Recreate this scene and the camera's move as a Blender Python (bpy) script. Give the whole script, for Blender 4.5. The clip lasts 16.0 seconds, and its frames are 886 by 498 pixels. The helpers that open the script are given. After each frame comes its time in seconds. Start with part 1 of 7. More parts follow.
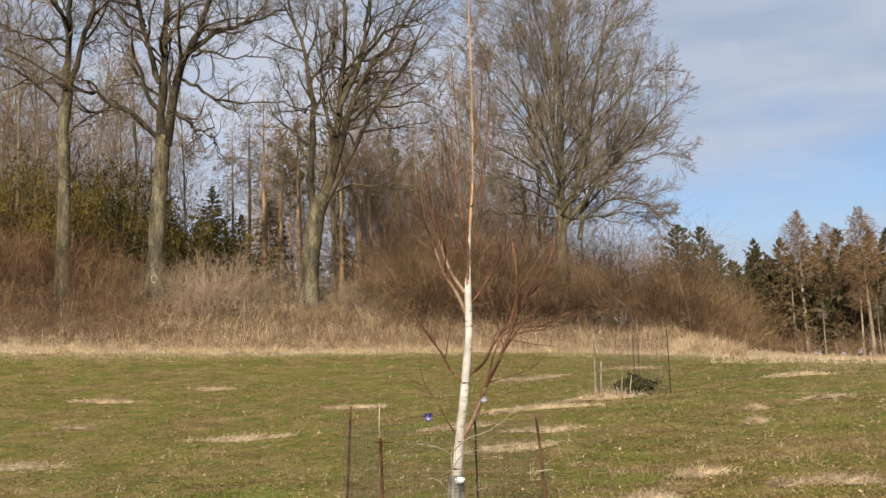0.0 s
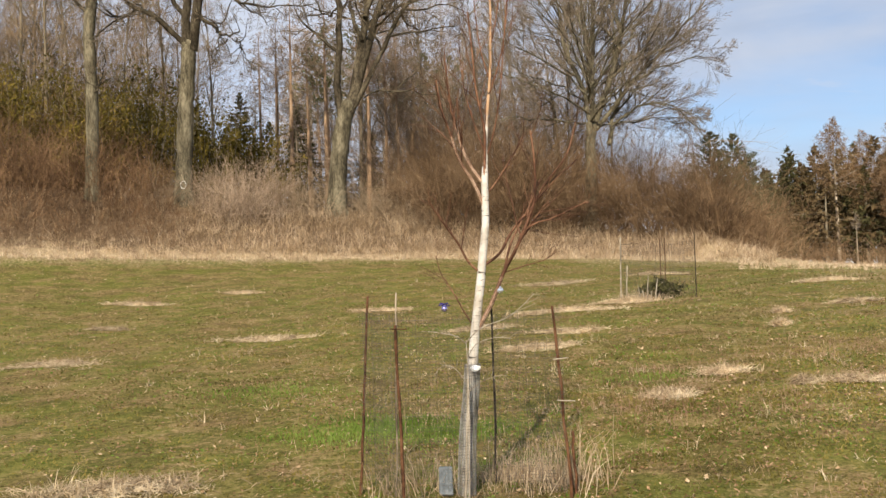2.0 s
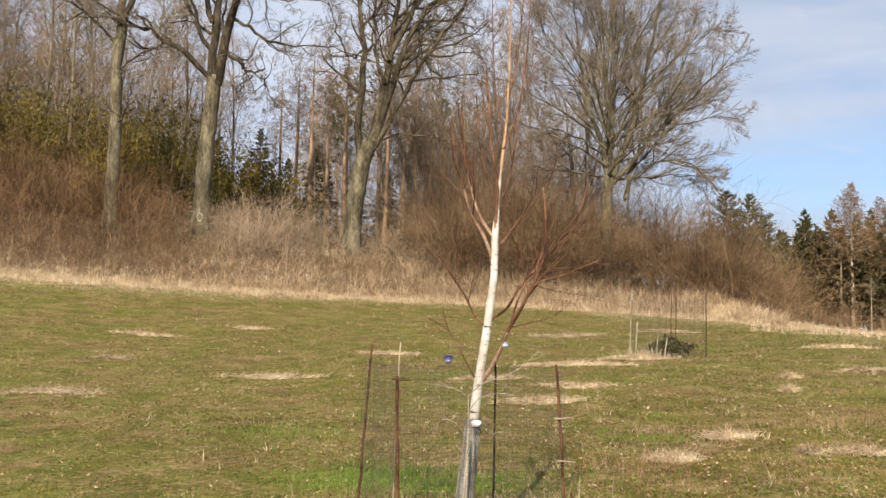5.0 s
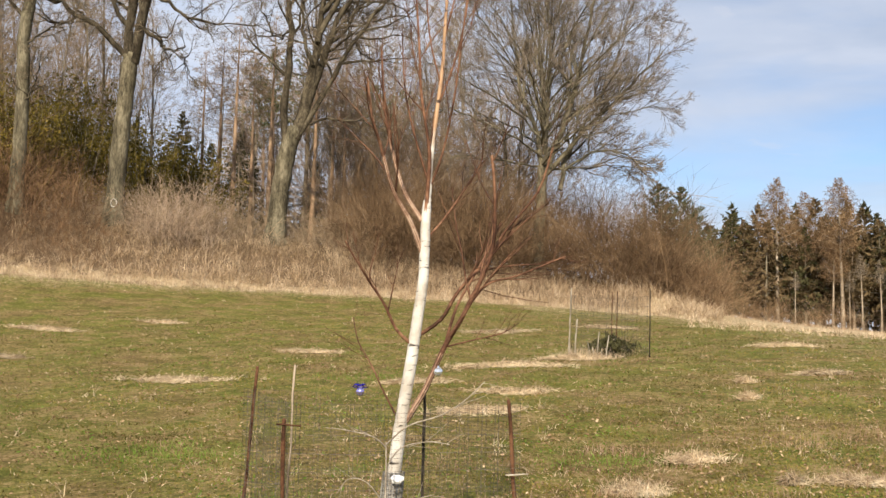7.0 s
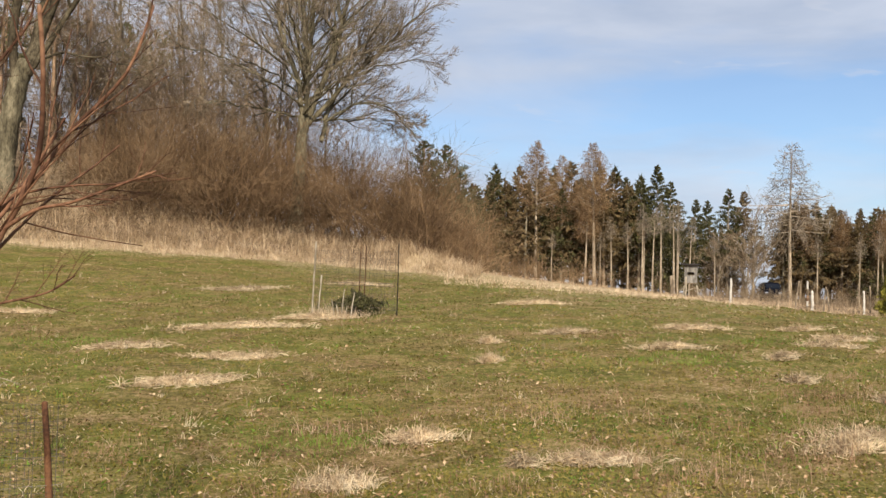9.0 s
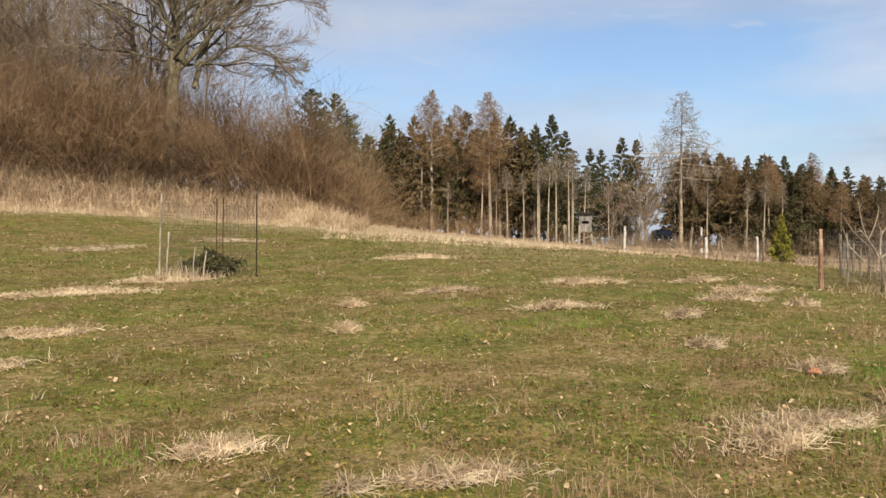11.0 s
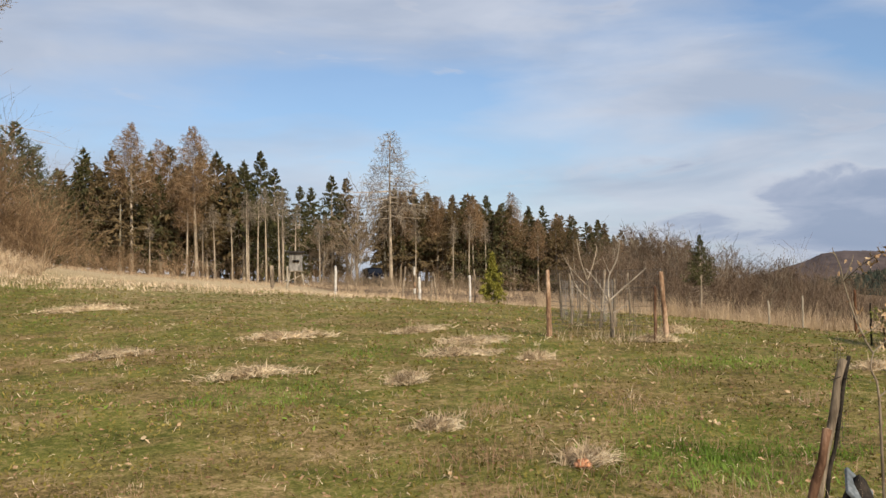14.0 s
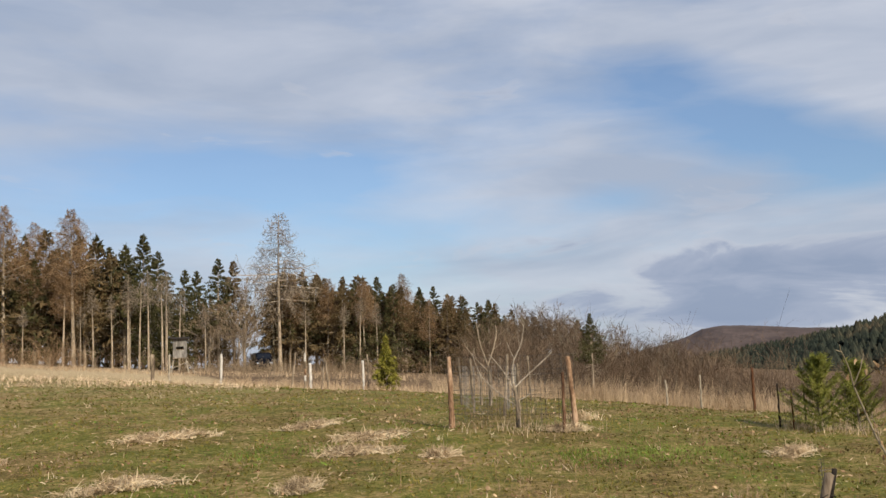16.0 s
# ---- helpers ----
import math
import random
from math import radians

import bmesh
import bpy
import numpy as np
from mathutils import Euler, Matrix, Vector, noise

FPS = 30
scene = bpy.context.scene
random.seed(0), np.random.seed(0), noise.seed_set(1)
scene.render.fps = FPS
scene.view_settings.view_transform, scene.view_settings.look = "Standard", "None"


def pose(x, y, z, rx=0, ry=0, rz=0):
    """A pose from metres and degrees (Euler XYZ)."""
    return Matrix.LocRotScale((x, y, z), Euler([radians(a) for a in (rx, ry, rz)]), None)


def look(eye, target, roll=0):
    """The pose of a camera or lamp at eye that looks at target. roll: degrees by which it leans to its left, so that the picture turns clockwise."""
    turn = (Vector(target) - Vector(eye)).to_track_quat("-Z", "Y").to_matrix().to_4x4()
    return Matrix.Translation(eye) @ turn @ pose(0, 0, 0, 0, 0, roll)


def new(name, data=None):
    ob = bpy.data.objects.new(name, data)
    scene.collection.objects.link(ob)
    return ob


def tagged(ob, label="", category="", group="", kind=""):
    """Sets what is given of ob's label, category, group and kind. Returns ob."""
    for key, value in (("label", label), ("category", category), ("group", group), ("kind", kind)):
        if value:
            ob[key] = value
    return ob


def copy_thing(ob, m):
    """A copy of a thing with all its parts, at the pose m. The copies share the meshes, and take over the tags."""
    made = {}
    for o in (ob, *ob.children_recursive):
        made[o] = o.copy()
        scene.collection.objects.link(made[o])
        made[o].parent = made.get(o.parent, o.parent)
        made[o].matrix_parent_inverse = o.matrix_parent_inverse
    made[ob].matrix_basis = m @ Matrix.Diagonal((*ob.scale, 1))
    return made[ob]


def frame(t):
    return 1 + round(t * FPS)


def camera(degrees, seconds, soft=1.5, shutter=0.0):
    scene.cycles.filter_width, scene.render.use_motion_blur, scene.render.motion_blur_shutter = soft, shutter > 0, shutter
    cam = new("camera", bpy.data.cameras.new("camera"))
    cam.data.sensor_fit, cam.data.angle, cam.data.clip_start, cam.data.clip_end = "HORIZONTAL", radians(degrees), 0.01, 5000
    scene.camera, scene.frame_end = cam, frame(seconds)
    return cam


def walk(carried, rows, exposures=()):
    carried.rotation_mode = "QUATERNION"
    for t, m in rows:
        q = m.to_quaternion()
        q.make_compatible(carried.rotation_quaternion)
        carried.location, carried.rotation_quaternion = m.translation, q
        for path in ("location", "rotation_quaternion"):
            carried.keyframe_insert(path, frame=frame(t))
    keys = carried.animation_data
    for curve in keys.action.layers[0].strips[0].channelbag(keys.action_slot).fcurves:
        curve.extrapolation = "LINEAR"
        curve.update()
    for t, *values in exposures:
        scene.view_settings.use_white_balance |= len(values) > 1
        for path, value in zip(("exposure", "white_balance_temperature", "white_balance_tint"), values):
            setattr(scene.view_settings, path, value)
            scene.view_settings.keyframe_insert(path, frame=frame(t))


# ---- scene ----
cam = camera(49.3, 16.0, soft=1.5)
PATH = [
    (0, (-0.084, -0.095, 1.714), (-0.017, 1.886, 1.984), -2.11),
    (0.5, (-0.014, -0.073, 1.655), (0.033, 1.914, 1.880), -2.08),
    (1, (0.012, -0.090, 1.642), (0.042, 1.902, 1.819), -1.99),
    (1.5, (0.003, -0.028, 1.604), (0.018, 1.967, 1.734), -1.91),
    (2, (0.000, 0.000, 1.587), (0.000, 1.998, 1.672), -1.86),
    (2.5, (-0.004, -0.026, 1.587), (-0.017, 1.972, 1.671), -1.66),
    (3, (0.003, -0.162, 1.636), (-0.008, 1.832, 1.786), -0.41),
    (3.5, (-0.008, -0.364, 1.624), (-0.006, 1.626, 1.831), 1.16),
    (4, (0.001, -0.498, 1.608), (-0.014, 1.493, 1.800), 1.26),
    (4.2, (0.031, -0.468, 1.615), (0.003, 1.524, 1.797), 1.23),
    (6.3, (0.028, 1.190, 1.756), (0.027, 3.183, 1.930), 1.05),
    (6.5, (0.026, 1.344, 1.785), (0.056, 3.336, 1.958), 1.16),
    (7, (0.103, 1.706, 1.785), (0.220, 3.696, 1.945), 1.39),
    (7.5, (0.331, 2.111, 1.813), (0.548, 4.095, 1.951), 1.29),
    (8, (0.510, 2.545, 1.785), (0.856, 4.511, 1.908), 1.53),
    (8.5, (0.659, 2.874, 1.832), (1.133, 4.814, 1.930), 1.89),
    (9, (0.923, 3.192, 1.800), (1.506, 5.103, 1.883), 1.50),
    (9.2, (1.038, 3.340, 1.778), (1.665, 5.238, 1.854), 1.32),
    (11.3, (2.221, 5.191, 1.851), (3.038, 7.016, 1.829), 0.19),
    (11.5, (2.316, 5.351, 1.856), (3.167, 7.161, 1.832), 0.15),
    (12, (2.555, 5.720, 1.853), (3.495, 7.486, 1.838), 0.14),
    (12.5, (2.822, 6.037, 1.896), (3.840, 7.759, 1.893), -0.05),
    (13, (2.969, 6.305, 1.966), (4.080, 7.967, 1.982), -0.18),
    (13.5, (3.185, 6.664, 1.936), (4.386, 8.263, 1.983), -0.01),
    (14, (3.413, 6.925, 1.958), (4.697, 8.457, 2.023), -0.76),
    (14.5, (3.498, 7.102, 1.994), (4.857, 8.567, 2.075), -1.12),
    (15, (3.575, 7.229, 2.023), (4.986, 8.642, 2.134), -1.61),
    (15.5, (3.736, 7.373, 2.042), (5.171, 8.757, 2.214), -1.95),
    (16, (3.902, 7.581, 2.055), (5.346, 8.946, 2.282), -2.05),
]
EXPOSURE = [(0, 0.22), (1, 0.34), (2, 0.38), (3.5, 0.48), (7.5, 0.48), (9, 0.36), (12.5, 0.26), (13.5, 0.19), (15, 0.22), (16, 0.1)]
walk(cam, [(t, look(eye, target, roll)) for t, eye, target, roll in PATH], EXPOSURE)

# ---- light ----
SUN_AZ, SUN_EL = radians(192.0), radians(34.0)  # compass bearing from +y, height
sun = new("sun", bpy.data.lights.new("sun", "SUN"))
sun.data.energy, sun.data.angle, sun.data.color = 5.0, radians(0.6), (1.0, 0.86, 0.66)
sun_way = Vector((math.sin(SUN_AZ) * math.cos(SUN_EL), math.cos(SUN_AZ) * math.cos(SUN_EL), math.sin(SUN_EL)))
sun.rotation_euler = sun_way.to_track_quat("Z", "Y").to_euler()
sun.location = (0, -30, 40)


class Nodes:
    """Short hand for a node tree."""

    def __init__(self, tree):
        self.tree = tree
        tree.nodes.clear()

    def add(self, kind, **values):
        n = self.tree.nodes.new(kind)
        for key, value in values.items():
            n.inputs[key.replace("_", " ")].default_value = value
        return n

    def link(self, a, b):
        self.tree.links.new(a, b)

    def math(self, op, a, b=0.0, clamp=False):
        n = self.tree.nodes.new("ShaderNodeMath")
        n.operation, n.use_clamp = op, clamp
        for k, v in enumerate((a, b)):
            if isinstance(v, (int, float)):
                n.inputs[k].default_value = v
            else:
                self.link(v, n.inputs[k])
        return n.outputs[0]

    def ramp(self, fac, stops):
        n = self.tree.nodes.new("ShaderNodeValToRGB")
        while len(n.color_ramp.elements) < len(stops):
            n.color_ramp.elements.new(0.5)
        for e, (at, col) in zip(n.color_ramp.elements, stops):
            e.position, e.color = at, (*col, 1) if len(col) == 3 else col
        self.link(fac, n.inputs[0])
        return n.outputs[0]

    def noise(self, vector, scale, detail=3.0, rough=0.55, distortion=0.0):
        n = self.add("ShaderNodeTexNoise", Scale=scale, Detail=detail, Roughness=rough, Distortion=distortion)
        if vector is not None:
            self.link(vector, n.inputs["Vector"])
        return n.outputs["Fac"]

    def mix(self, fac, a, b, blend="MIX"):
        n = self.tree.nodes.new("ShaderNodeMix")
        n.data_type, n.blend_type = "RGBA", blend
        for k, v in ((0, fac), (6, a), (7, b)):
            if isinstance(v, (int, float)):
                n.inputs[k].default_value = v
            elif isinstance(v, tuple):
                n.inputs[k].default_value = (*v, 1)
            else:
                self.link(v, n.inputs[k])
        return n.outputs[2]


def make_world():
    w = bpy.data.worlds.new("sky")
    scene.world = w
    w.use_nodes = True
    n = Nodes(w.node_tree)
    sky = n.add("ShaderNodeTexSky")
    sky.sky_type, sky.sun_disc = "NISHITA", False
    sky.sun_elevation, sky.sun_rotation = SUN_EL, SUN_AZ
    sky.air_density, sky.dust_density, sky.ozone_density = 1.0, 0.8, 1.6
    way = n.add("ShaderNodeTexCoord").outputs["Generated"]
    sep = n.add("ShaderNodeSeparateXYZ")
    n.link(way, sep.inputs[0])
    az = n.math("ARCTAN2", sep.outputs[0], sep.outputs[1])
    el = n.math("ARCSINE", sep.outputs[2])

    def spot(c_az, c_el, w_az, w_el):
        u = n.math("DIVIDE", n.math("SUBTRACT", az, radians(c_az)), radians(w_az))
        v = n.math("DIVIDE", n.math("SUBTRACT", el, radians(c_el)), radians(w_el))
        d = n.math("ADD", n.math("MULTIPLY", u, u), n.math("MULTIPLY", v, v))
        return n.math("EXPONENT", n.math("MULTIPLY", d, -1.0))

    plane = n.add("ShaderNodeCombineXYZ")
    n.link(az, plane.inputs[0])
    n.link(n.math("MULTIPLY", el, 2.6), plane.inputs[1])
    tilt = n.add("ShaderNodeMapping")
    tilt.inputs["Rotation"].default_value = (0, 0, radians(24))
    tilt.inputs["Scale"].default_value = (1.0, 1.5, 1.0)
    n.link(plane.outputs[0], tilt.inputs["Vector"])
    big = n.noise(tilt.outputs[0], 2.2, 5.0, 0.5, 0.4)
    fine = n.noise(tilt.outputs[0], 8.0, 5.0, 0.55, 0.4)
    veil = n.math("ADD", n.math("MULTIPLY", big, 0.72), n.math("MULTIPLY", fine, 0.28))
    for c in CLEAR_SPOTS:
        veil = n.math("SUBTRACT", veil, n.math("MULTIPLY", spot(*c[:4]), c[4]))
    cover = n.ramp(veil, [(0.20, (0.12, 0.12, 0.12)), (0.50, (1, 1, 1))])
    shade = n.ramp(n.noise(tilt.outputs[0], 3.4, 5.0, 0.55, 0.4), [(0.36, (3.45, 3.9, 4.8)), (0.66, (5.1, 5.35, 6.0))])
    clear = n.mix(1.0, sky.outputs[0], (0.76, 0.87, 1.0), "MULTIPLY")
    col = n.mix(n.math("MULTIPLY", cover, 0.88), clear, shade)
    col = n.mix(n.math("MULTIPLY", spot(17.0, 19.0, 19.0, 8.0), 0.5), col, (3.0, 3.55, 4.6))
    col = n.mix(n.math("MULTIPLY", spot(-8.0, 14.0, 13.0, 9.0), 0.5), col, (5.3, 5.6, 6.3))
    # long low banks of grey cloud over the valley
    flat = n.add("ShaderNodeMapping")
    flat.inputs["Rotation"].default_value = (0, 0, radians(-5))
    flat.inputs["Scale"].default_value = (1.0, 1.35, 1.0)
    n.link(plane.outputs[0], flat.inputs["Vector"])
    lump = n.math("ADD", n.noise(flat.outputs[0], 7.5, 5.0, 0.55, 0.5), n.math("MULTIPLY", n.math("SUBTRACT", spot(66.0, 3.2, 15.0, 3.0), 0.50), 0.40))
    bank = n.ramp(lump, [(0.44, (0, 0, 0)), (0.60, (1, 1, 1))])
    tops = n.ramp(lump, [(0.47, (4.9, 5.0, 5.5)), (0.58, (3.0, 3.45, 4.5)), (0.75, (2.15, 2.7, 3.85))])
    col = n.mix(n.math("MULTIPLY", bank, 0.85), col, tops)
    bg = n.add("ShaderNodeBackground", Strength=0.112)
    n.link(col, bg.inputs[0])
    out = n.add("ShaderNodeOutputWorld")
    n.link(bg.outputs[0], out.inputs[0])


CLEAR_SPOTS = [(33.0, 11.2, 13.0, 2.4, 0.26), (18.0, 9.0, 9.0, 2.2, 0.24), (59.5, 15.4, 5.0, 2.0, 0.36), (64.5, 12.6, 5.0, 2.2, 0.38), (70.0, 10.2, 4.0, 1.8, 0.34), (56.7, 9.0, 3.0, 1.0, 0.22),
               (41.0, 10.7, 6.0, 1.6, 0.2), (44.0, 7.5, 12.0, 2.0, 0.10), (5.0, 24.0, 14.0, 5.0, 0.15)]
make_world()


# ---- materials ----
def material(name, stops, scale=6.0, rough=0.85, bump=0.3, grain=40.0, stretch=(1, 1, 1), metal=0.0, vary=0.25, through_light=0.0):
    """Colour from two scales of noise over a ramp, fine relief, and a change from piece to piece."""
    m = bpy.data.materials.new(name)
    m.use_nodes = True
    n = Nodes(m.node_tree)
    tc = n.add("ShaderNodeTexCoord").outputs["Object"]
    mp = n.add("ShaderNodeMapping")
    mp.inputs["Scale"].default_value = stretch
    n.link(tc, mp.inputs["Vector"])
    a = n.noise(mp.outputs[0], scale, 4.0, 0.6)
    b = n.noise(mp.outputs[0], grain, 3.0, 0.6)
    fac = n.math("ADD", n.math("MULTIPLY", a, 0.65), n.math("MULTIPLY", b, 0.35))
    col = n.ramp(fac, [(0.39 + 0.22 * k / max(1, len(stops) - 1), c) for k, c in enumerate(stops)])
    info = n.add("ShaderNodeObjectInfo").outputs["Random"]
    isle = n.add("ShaderNodeNewGeometry").outputs["Random Per Island"]
    tone = n.math("ADD", n.math("MULTIPLY", n.math("ADD", info, isle), vary), 1.0 - vary)
    hsv = n.add("ShaderNodeHueSaturation")
    n.link(col, hsv.inputs["Color"])
    n.link(tone, hsv.inputs["Value"])
    p = n.add("ShaderNodeBsdfPrincipled", Roughness=rough, Metallic=metal, Specular_IOR_Level=0.5 if metal or rough < 0.7 else 0.12)
    n.link(hsv.outputs[0], p.inputs["Base Color"])
    if bump:
        bp = n.add("ShaderNodeBump", Strength=bump, Distance=0.01)
        n.link(fac, bp.inputs["Height"])
        n.link(bp.outputs[0], p.inputs["Normal"])
    last = p.outputs[0]
    if through_light:
        tr = n.add("ShaderNodeBsdfTranslucent")
        n.link(hsv.outputs[0], tr.inputs["Color"])
        ms = n.add("ShaderNodeMixShader", Fac=through_light)
        n.link(last, ms.inputs[1])
        n.link(tr.outputs[0], ms.inputs[2])
        last = ms.outputs[0]
    o = n.add("ShaderNodeOutputMaterial")
    n.link(last, o.inputs[0])
    return m


BARK_OAK = material("oak bark", [(0.045, 0.039, 0.027), (0.12, 0.106, 0.072), (0.235, 0.21, 0.148)], 2.2, 0.95, 1.0, 14.0, (1, 1, 0.3), vary=0.1)
BARK_GREY = material("grey bark", [(0.08, 0.068, 0.05), (0.19, 0.165, 0.12), (0.31, 0.275, 0.205)], 1.5, 0.95, 0.8, 10.0, (1, 1, 0.3), vary=0.2)
BARK_PINE = material("pine bark", [(0.12, 0.085, 0.06), (0.29, 0.195, 0.125), (0.42, 0.30, 0.205)], 1.2, 0.95, 0.8, 8.0, (1, 1, 0.3), vary=0.2)
BARK_PALE = material("pale conifer bark", [(0.15, 0.12, 0.09), (0.33, 0.27, 0.2), (0.48, 0.41, 0.32)], 1.2, 0.95, 0.8, 8.0, (1, 1, 0.3), vary=0.2)
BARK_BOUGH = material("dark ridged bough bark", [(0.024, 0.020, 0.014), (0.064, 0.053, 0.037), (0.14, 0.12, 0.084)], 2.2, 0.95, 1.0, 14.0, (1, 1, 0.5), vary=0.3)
TWIG_OAK = material("oak twigs", [(0.07, 0.056, 0.04), (0.155, 0.123, 0.085), (0.26, 0.21, 0.145)], 2.0, 0.9, 0.0, 12.0, vary=0.25)
TWIG_GREY = material("grey twigs", [(0.11, 0.09, 0.068), (0.21, 0.172, 0.132), (0.31, 0.26, 0.20)], 2.0, 0.9, 0.0, 12.0, vary=0.25)
BARK_WOOD = material("woodland bark", [(0.075, 0.062, 0.043), (0.185, 0.153, 0.108), (0.32, 0.27, 0.195)], 1.5, 0.95, 0.8, 10.0, (1, 1, 0.3), vary=0.25)
TWIG_WOOD = material("woodland twigs", [(0.13, 0.092, 0.058), (0.26, 0.188, 0.12), (0.39, 0.29, 0.195)], 2.0, 0.9, 0.0, 12.0, vary=0.3)
TWIG_LARCH = material("larch twigs", [(0.11, 0.07, 0.038), (0.22, 0.143, 0.078), (0.33, 0.222, 0.128)], 1.5, 0.9, 0.0, 12.0, vary=0.25)
TWIG_PINK = material("pinkish slender twigs", [(0.19, 0.14, 0.10), (0.34, 0.255, 0.185), (0.46, 0.36, 0.27)], 0.5, 0.9, 0.0, 3.0, vary=0.25)
TWIG_BRUSH = material("brush twigs", [(0.085, 0.055, 0.031), (0.18, 0.118, 0.069), (0.30, 0.207, 0.127)], 0.5, 0.9, 0.0, 3.0, vary=0.3)
TWIG_SCRUB = material("dark scrub twigs", [(0.06, 0.041, 0.028), (0.128, 0.09, 0.062), (0.21, 0.154, 0.108)], 0.5, 0.9, 0.0, 3.0, vary=0.3)
TWIG_RED = material("red-brown brush twigs", [(0.06, 0.036, 0.02), (0.14, 0.085, 0.047), (0.25, 0.158, 0.09)], 0.5, 0.9, 0.0, 3.0, vary=0.3)
TWIG_BRUSH_PALE = material("pale brush twigs", [(0.14, 0.105, 0.07), (0.26, 0.195, 0.13), (0.36, 0.28, 0.19)], 0.5, 0.9, 0.0, 3.0, vary=0.3)
NEEDLE_DARK = material("spruce needles", [(0.038, 0.038, 0.017), (0.08, 0.078, 0.034), (0.13, 0.122, 0.055)], 1.0, 0.8, 0.0, 6.0, vary=0.22, through_light=0.25)
NEEDLE_BROWN = material("brownish needles", [(0.07, 0.051, 0.026), (0.14, 0.102, 0.052), (0.21, 0.152, 0.08)], 1.0, 0.8, 0.0, 6.0, vary=0.22, through_light=0.25)
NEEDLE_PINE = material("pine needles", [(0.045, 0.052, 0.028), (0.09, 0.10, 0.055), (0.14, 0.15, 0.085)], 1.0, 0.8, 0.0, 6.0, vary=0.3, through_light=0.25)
# Lighter copy of the pine needles: sunlight on the tall crowns put into the colour
NEEDLE_PINE_LIT = material("pine needles with painted sunlight", [(0.06, 0.07, 0.03), (0.13, 0.14, 0.065), (0.21, 0.215, 0.10)], 1.0, 0.8, 0.0, 6.0, vary=0.25, through_light=0.2)
NEEDLE_GOLD = material("yellow-green needles", [(0.10, 0.105, 0.018), (0.215, 0.205, 0.036), (0.33, 0.295, 0.065)], 1.0, 0.8, 0.0, 6.0, vary=0.3)
NEEDLE_YOUNG = material("young pine needles", [(0.085, 0.105, 0.024), (0.185, 0.20, 0.046), (0.30, 0.295, 0.075)], 3.0, 0.75, 0.0, 20.0, vary=0.3, through_light=0.25)
STRAW = material("dry straw", [(0.29, 0.205, 0.13), (0.53, 0.41, 0.283), (0.75, 0.62, 0.455)], 1.2, 0.9, 0.0, 9.0, vary=0.3, through_light=0.25)
CLUMP = material("bleached straw", [(0.31, 0.23, 0.145), (0.55, 0.435, 0.29), (0.77, 0.65, 0.465)], 1.2, 0.9, 0.0, 9.0, vary=0.3, through_light=0.25)
REED = material("dry tall grass", [(0.28, 0.20, 0.12), (0.46, 0.35, 0.23), (0.58, 0.46, 0.32)], 0.6, 0.9, 0.0, 5.0, vary=0.3, through_light=0.25)
STALK = material("brown stalks", [(0.22, 0.125, 0.08), (0.37, 0.235, 0.16), (0.50, 0.35, 0.255)], 1.2, 0.9, 0.0, 9.0, vary=0.3, through_light=0.15)
BLADE = material("short grass blades", [(0.083, 0.073, 0.018), (0.17, 0.145, 0.034), (0.305, 0.245, 0.075)], 0.35, 0.8, 0.0, 3.0, vary=0.35, through_light=0.25)
LUSH = material("fresh grass blades", [(0.07, 0.12, 0.016), (0.135, 0.21, 0.034), (0.20, 0.28, 0.06)], 0.8, 0.75, 0.0, 6.0, vary=0.3, through_light=0.3)
DEAD_LEAF = material("dead leaves", [(0.22, 0.13, 0.07), (0.38, 0.26, 0.15), (0.56, 0.44, 0.29)], 8.0, 0.8, 0.0, 30.0, vary=0.35)
RUST = material("rusty steel", [(0.035, 0.017, 0.011), (0.085, 0.04, 0.022), (0.15, 0.075, 0.04)], 12.0, 0.9, 0.5, 90.0, vary=0.15)
DARK_STEEL = material("dark steel", [(0.014, 0.012, 0.011), (0.026, 0.022, 0.019), (0.05, 0.04, 0.032)], 12.0, 1.0, 0.4, 90.0, vary=0.15)
WIRE = material("weathered wire", [(0.04, 0.035, 0.03), (0.085, 0.075, 0.065), (0.13, 0.115, 0.10)], 12.0, 0.6, 0.0, 60.0, metal=0.4, vary=0.15)
POST_WOOD = material("peeled wooden post", [(0.10, 0.058, 0.037), (0.24, 0.148, 0.092), (0.42, 0.30, 0.21)], 9.0, 0.95, 0.8, 50.0, (1, 1, 0.35), vary=0.15)
BROWN_WOOD = material("brown weathered wood", [(0.06, 0.032, 0.02), (0.14, 0.08, 0.05), (0.25, 0.16, 0.11)], 9.0, 0.95, 0.8, 50.0, (1, 1, 0.3), vary=0.15)
PAINT = material("faded white paint", [(0.35, 0.34, 0.32), (0.6, 0.59, 0.56), (0.72, 0.71, 0.68)], 9.0, 0.8, 0.3, 60.0, vary=0.0)
OLD_WOOD = material("weathered grey wood", [(0.085, 0.066, 0.048), (0.20, 0.16, 0.118), (0.37, 0.305, 0.23)], 8.0, 0.95, 0.9, 45.0, (1, 1, 0.25), vary=0.2)
HIDE_WOOD = material("silvered boards", [(0.12, 0.113, 0.104), (0.21, 0.20, 0.187), (0.33, 0.315, 0.295)], 4.0, 0.9, 0.5, 30.0, (1, 1, 0.2), vary=0.15)
PALE_WOOD = material("pale bare wood", [(0.17, 0.145, 0.11), (0.32, 0.28, 0.22), (0.48, 0.43, 0.36)], 4.0, 0.9, 0.5, 30.0, (1, 1, 0.2), vary=0.15)
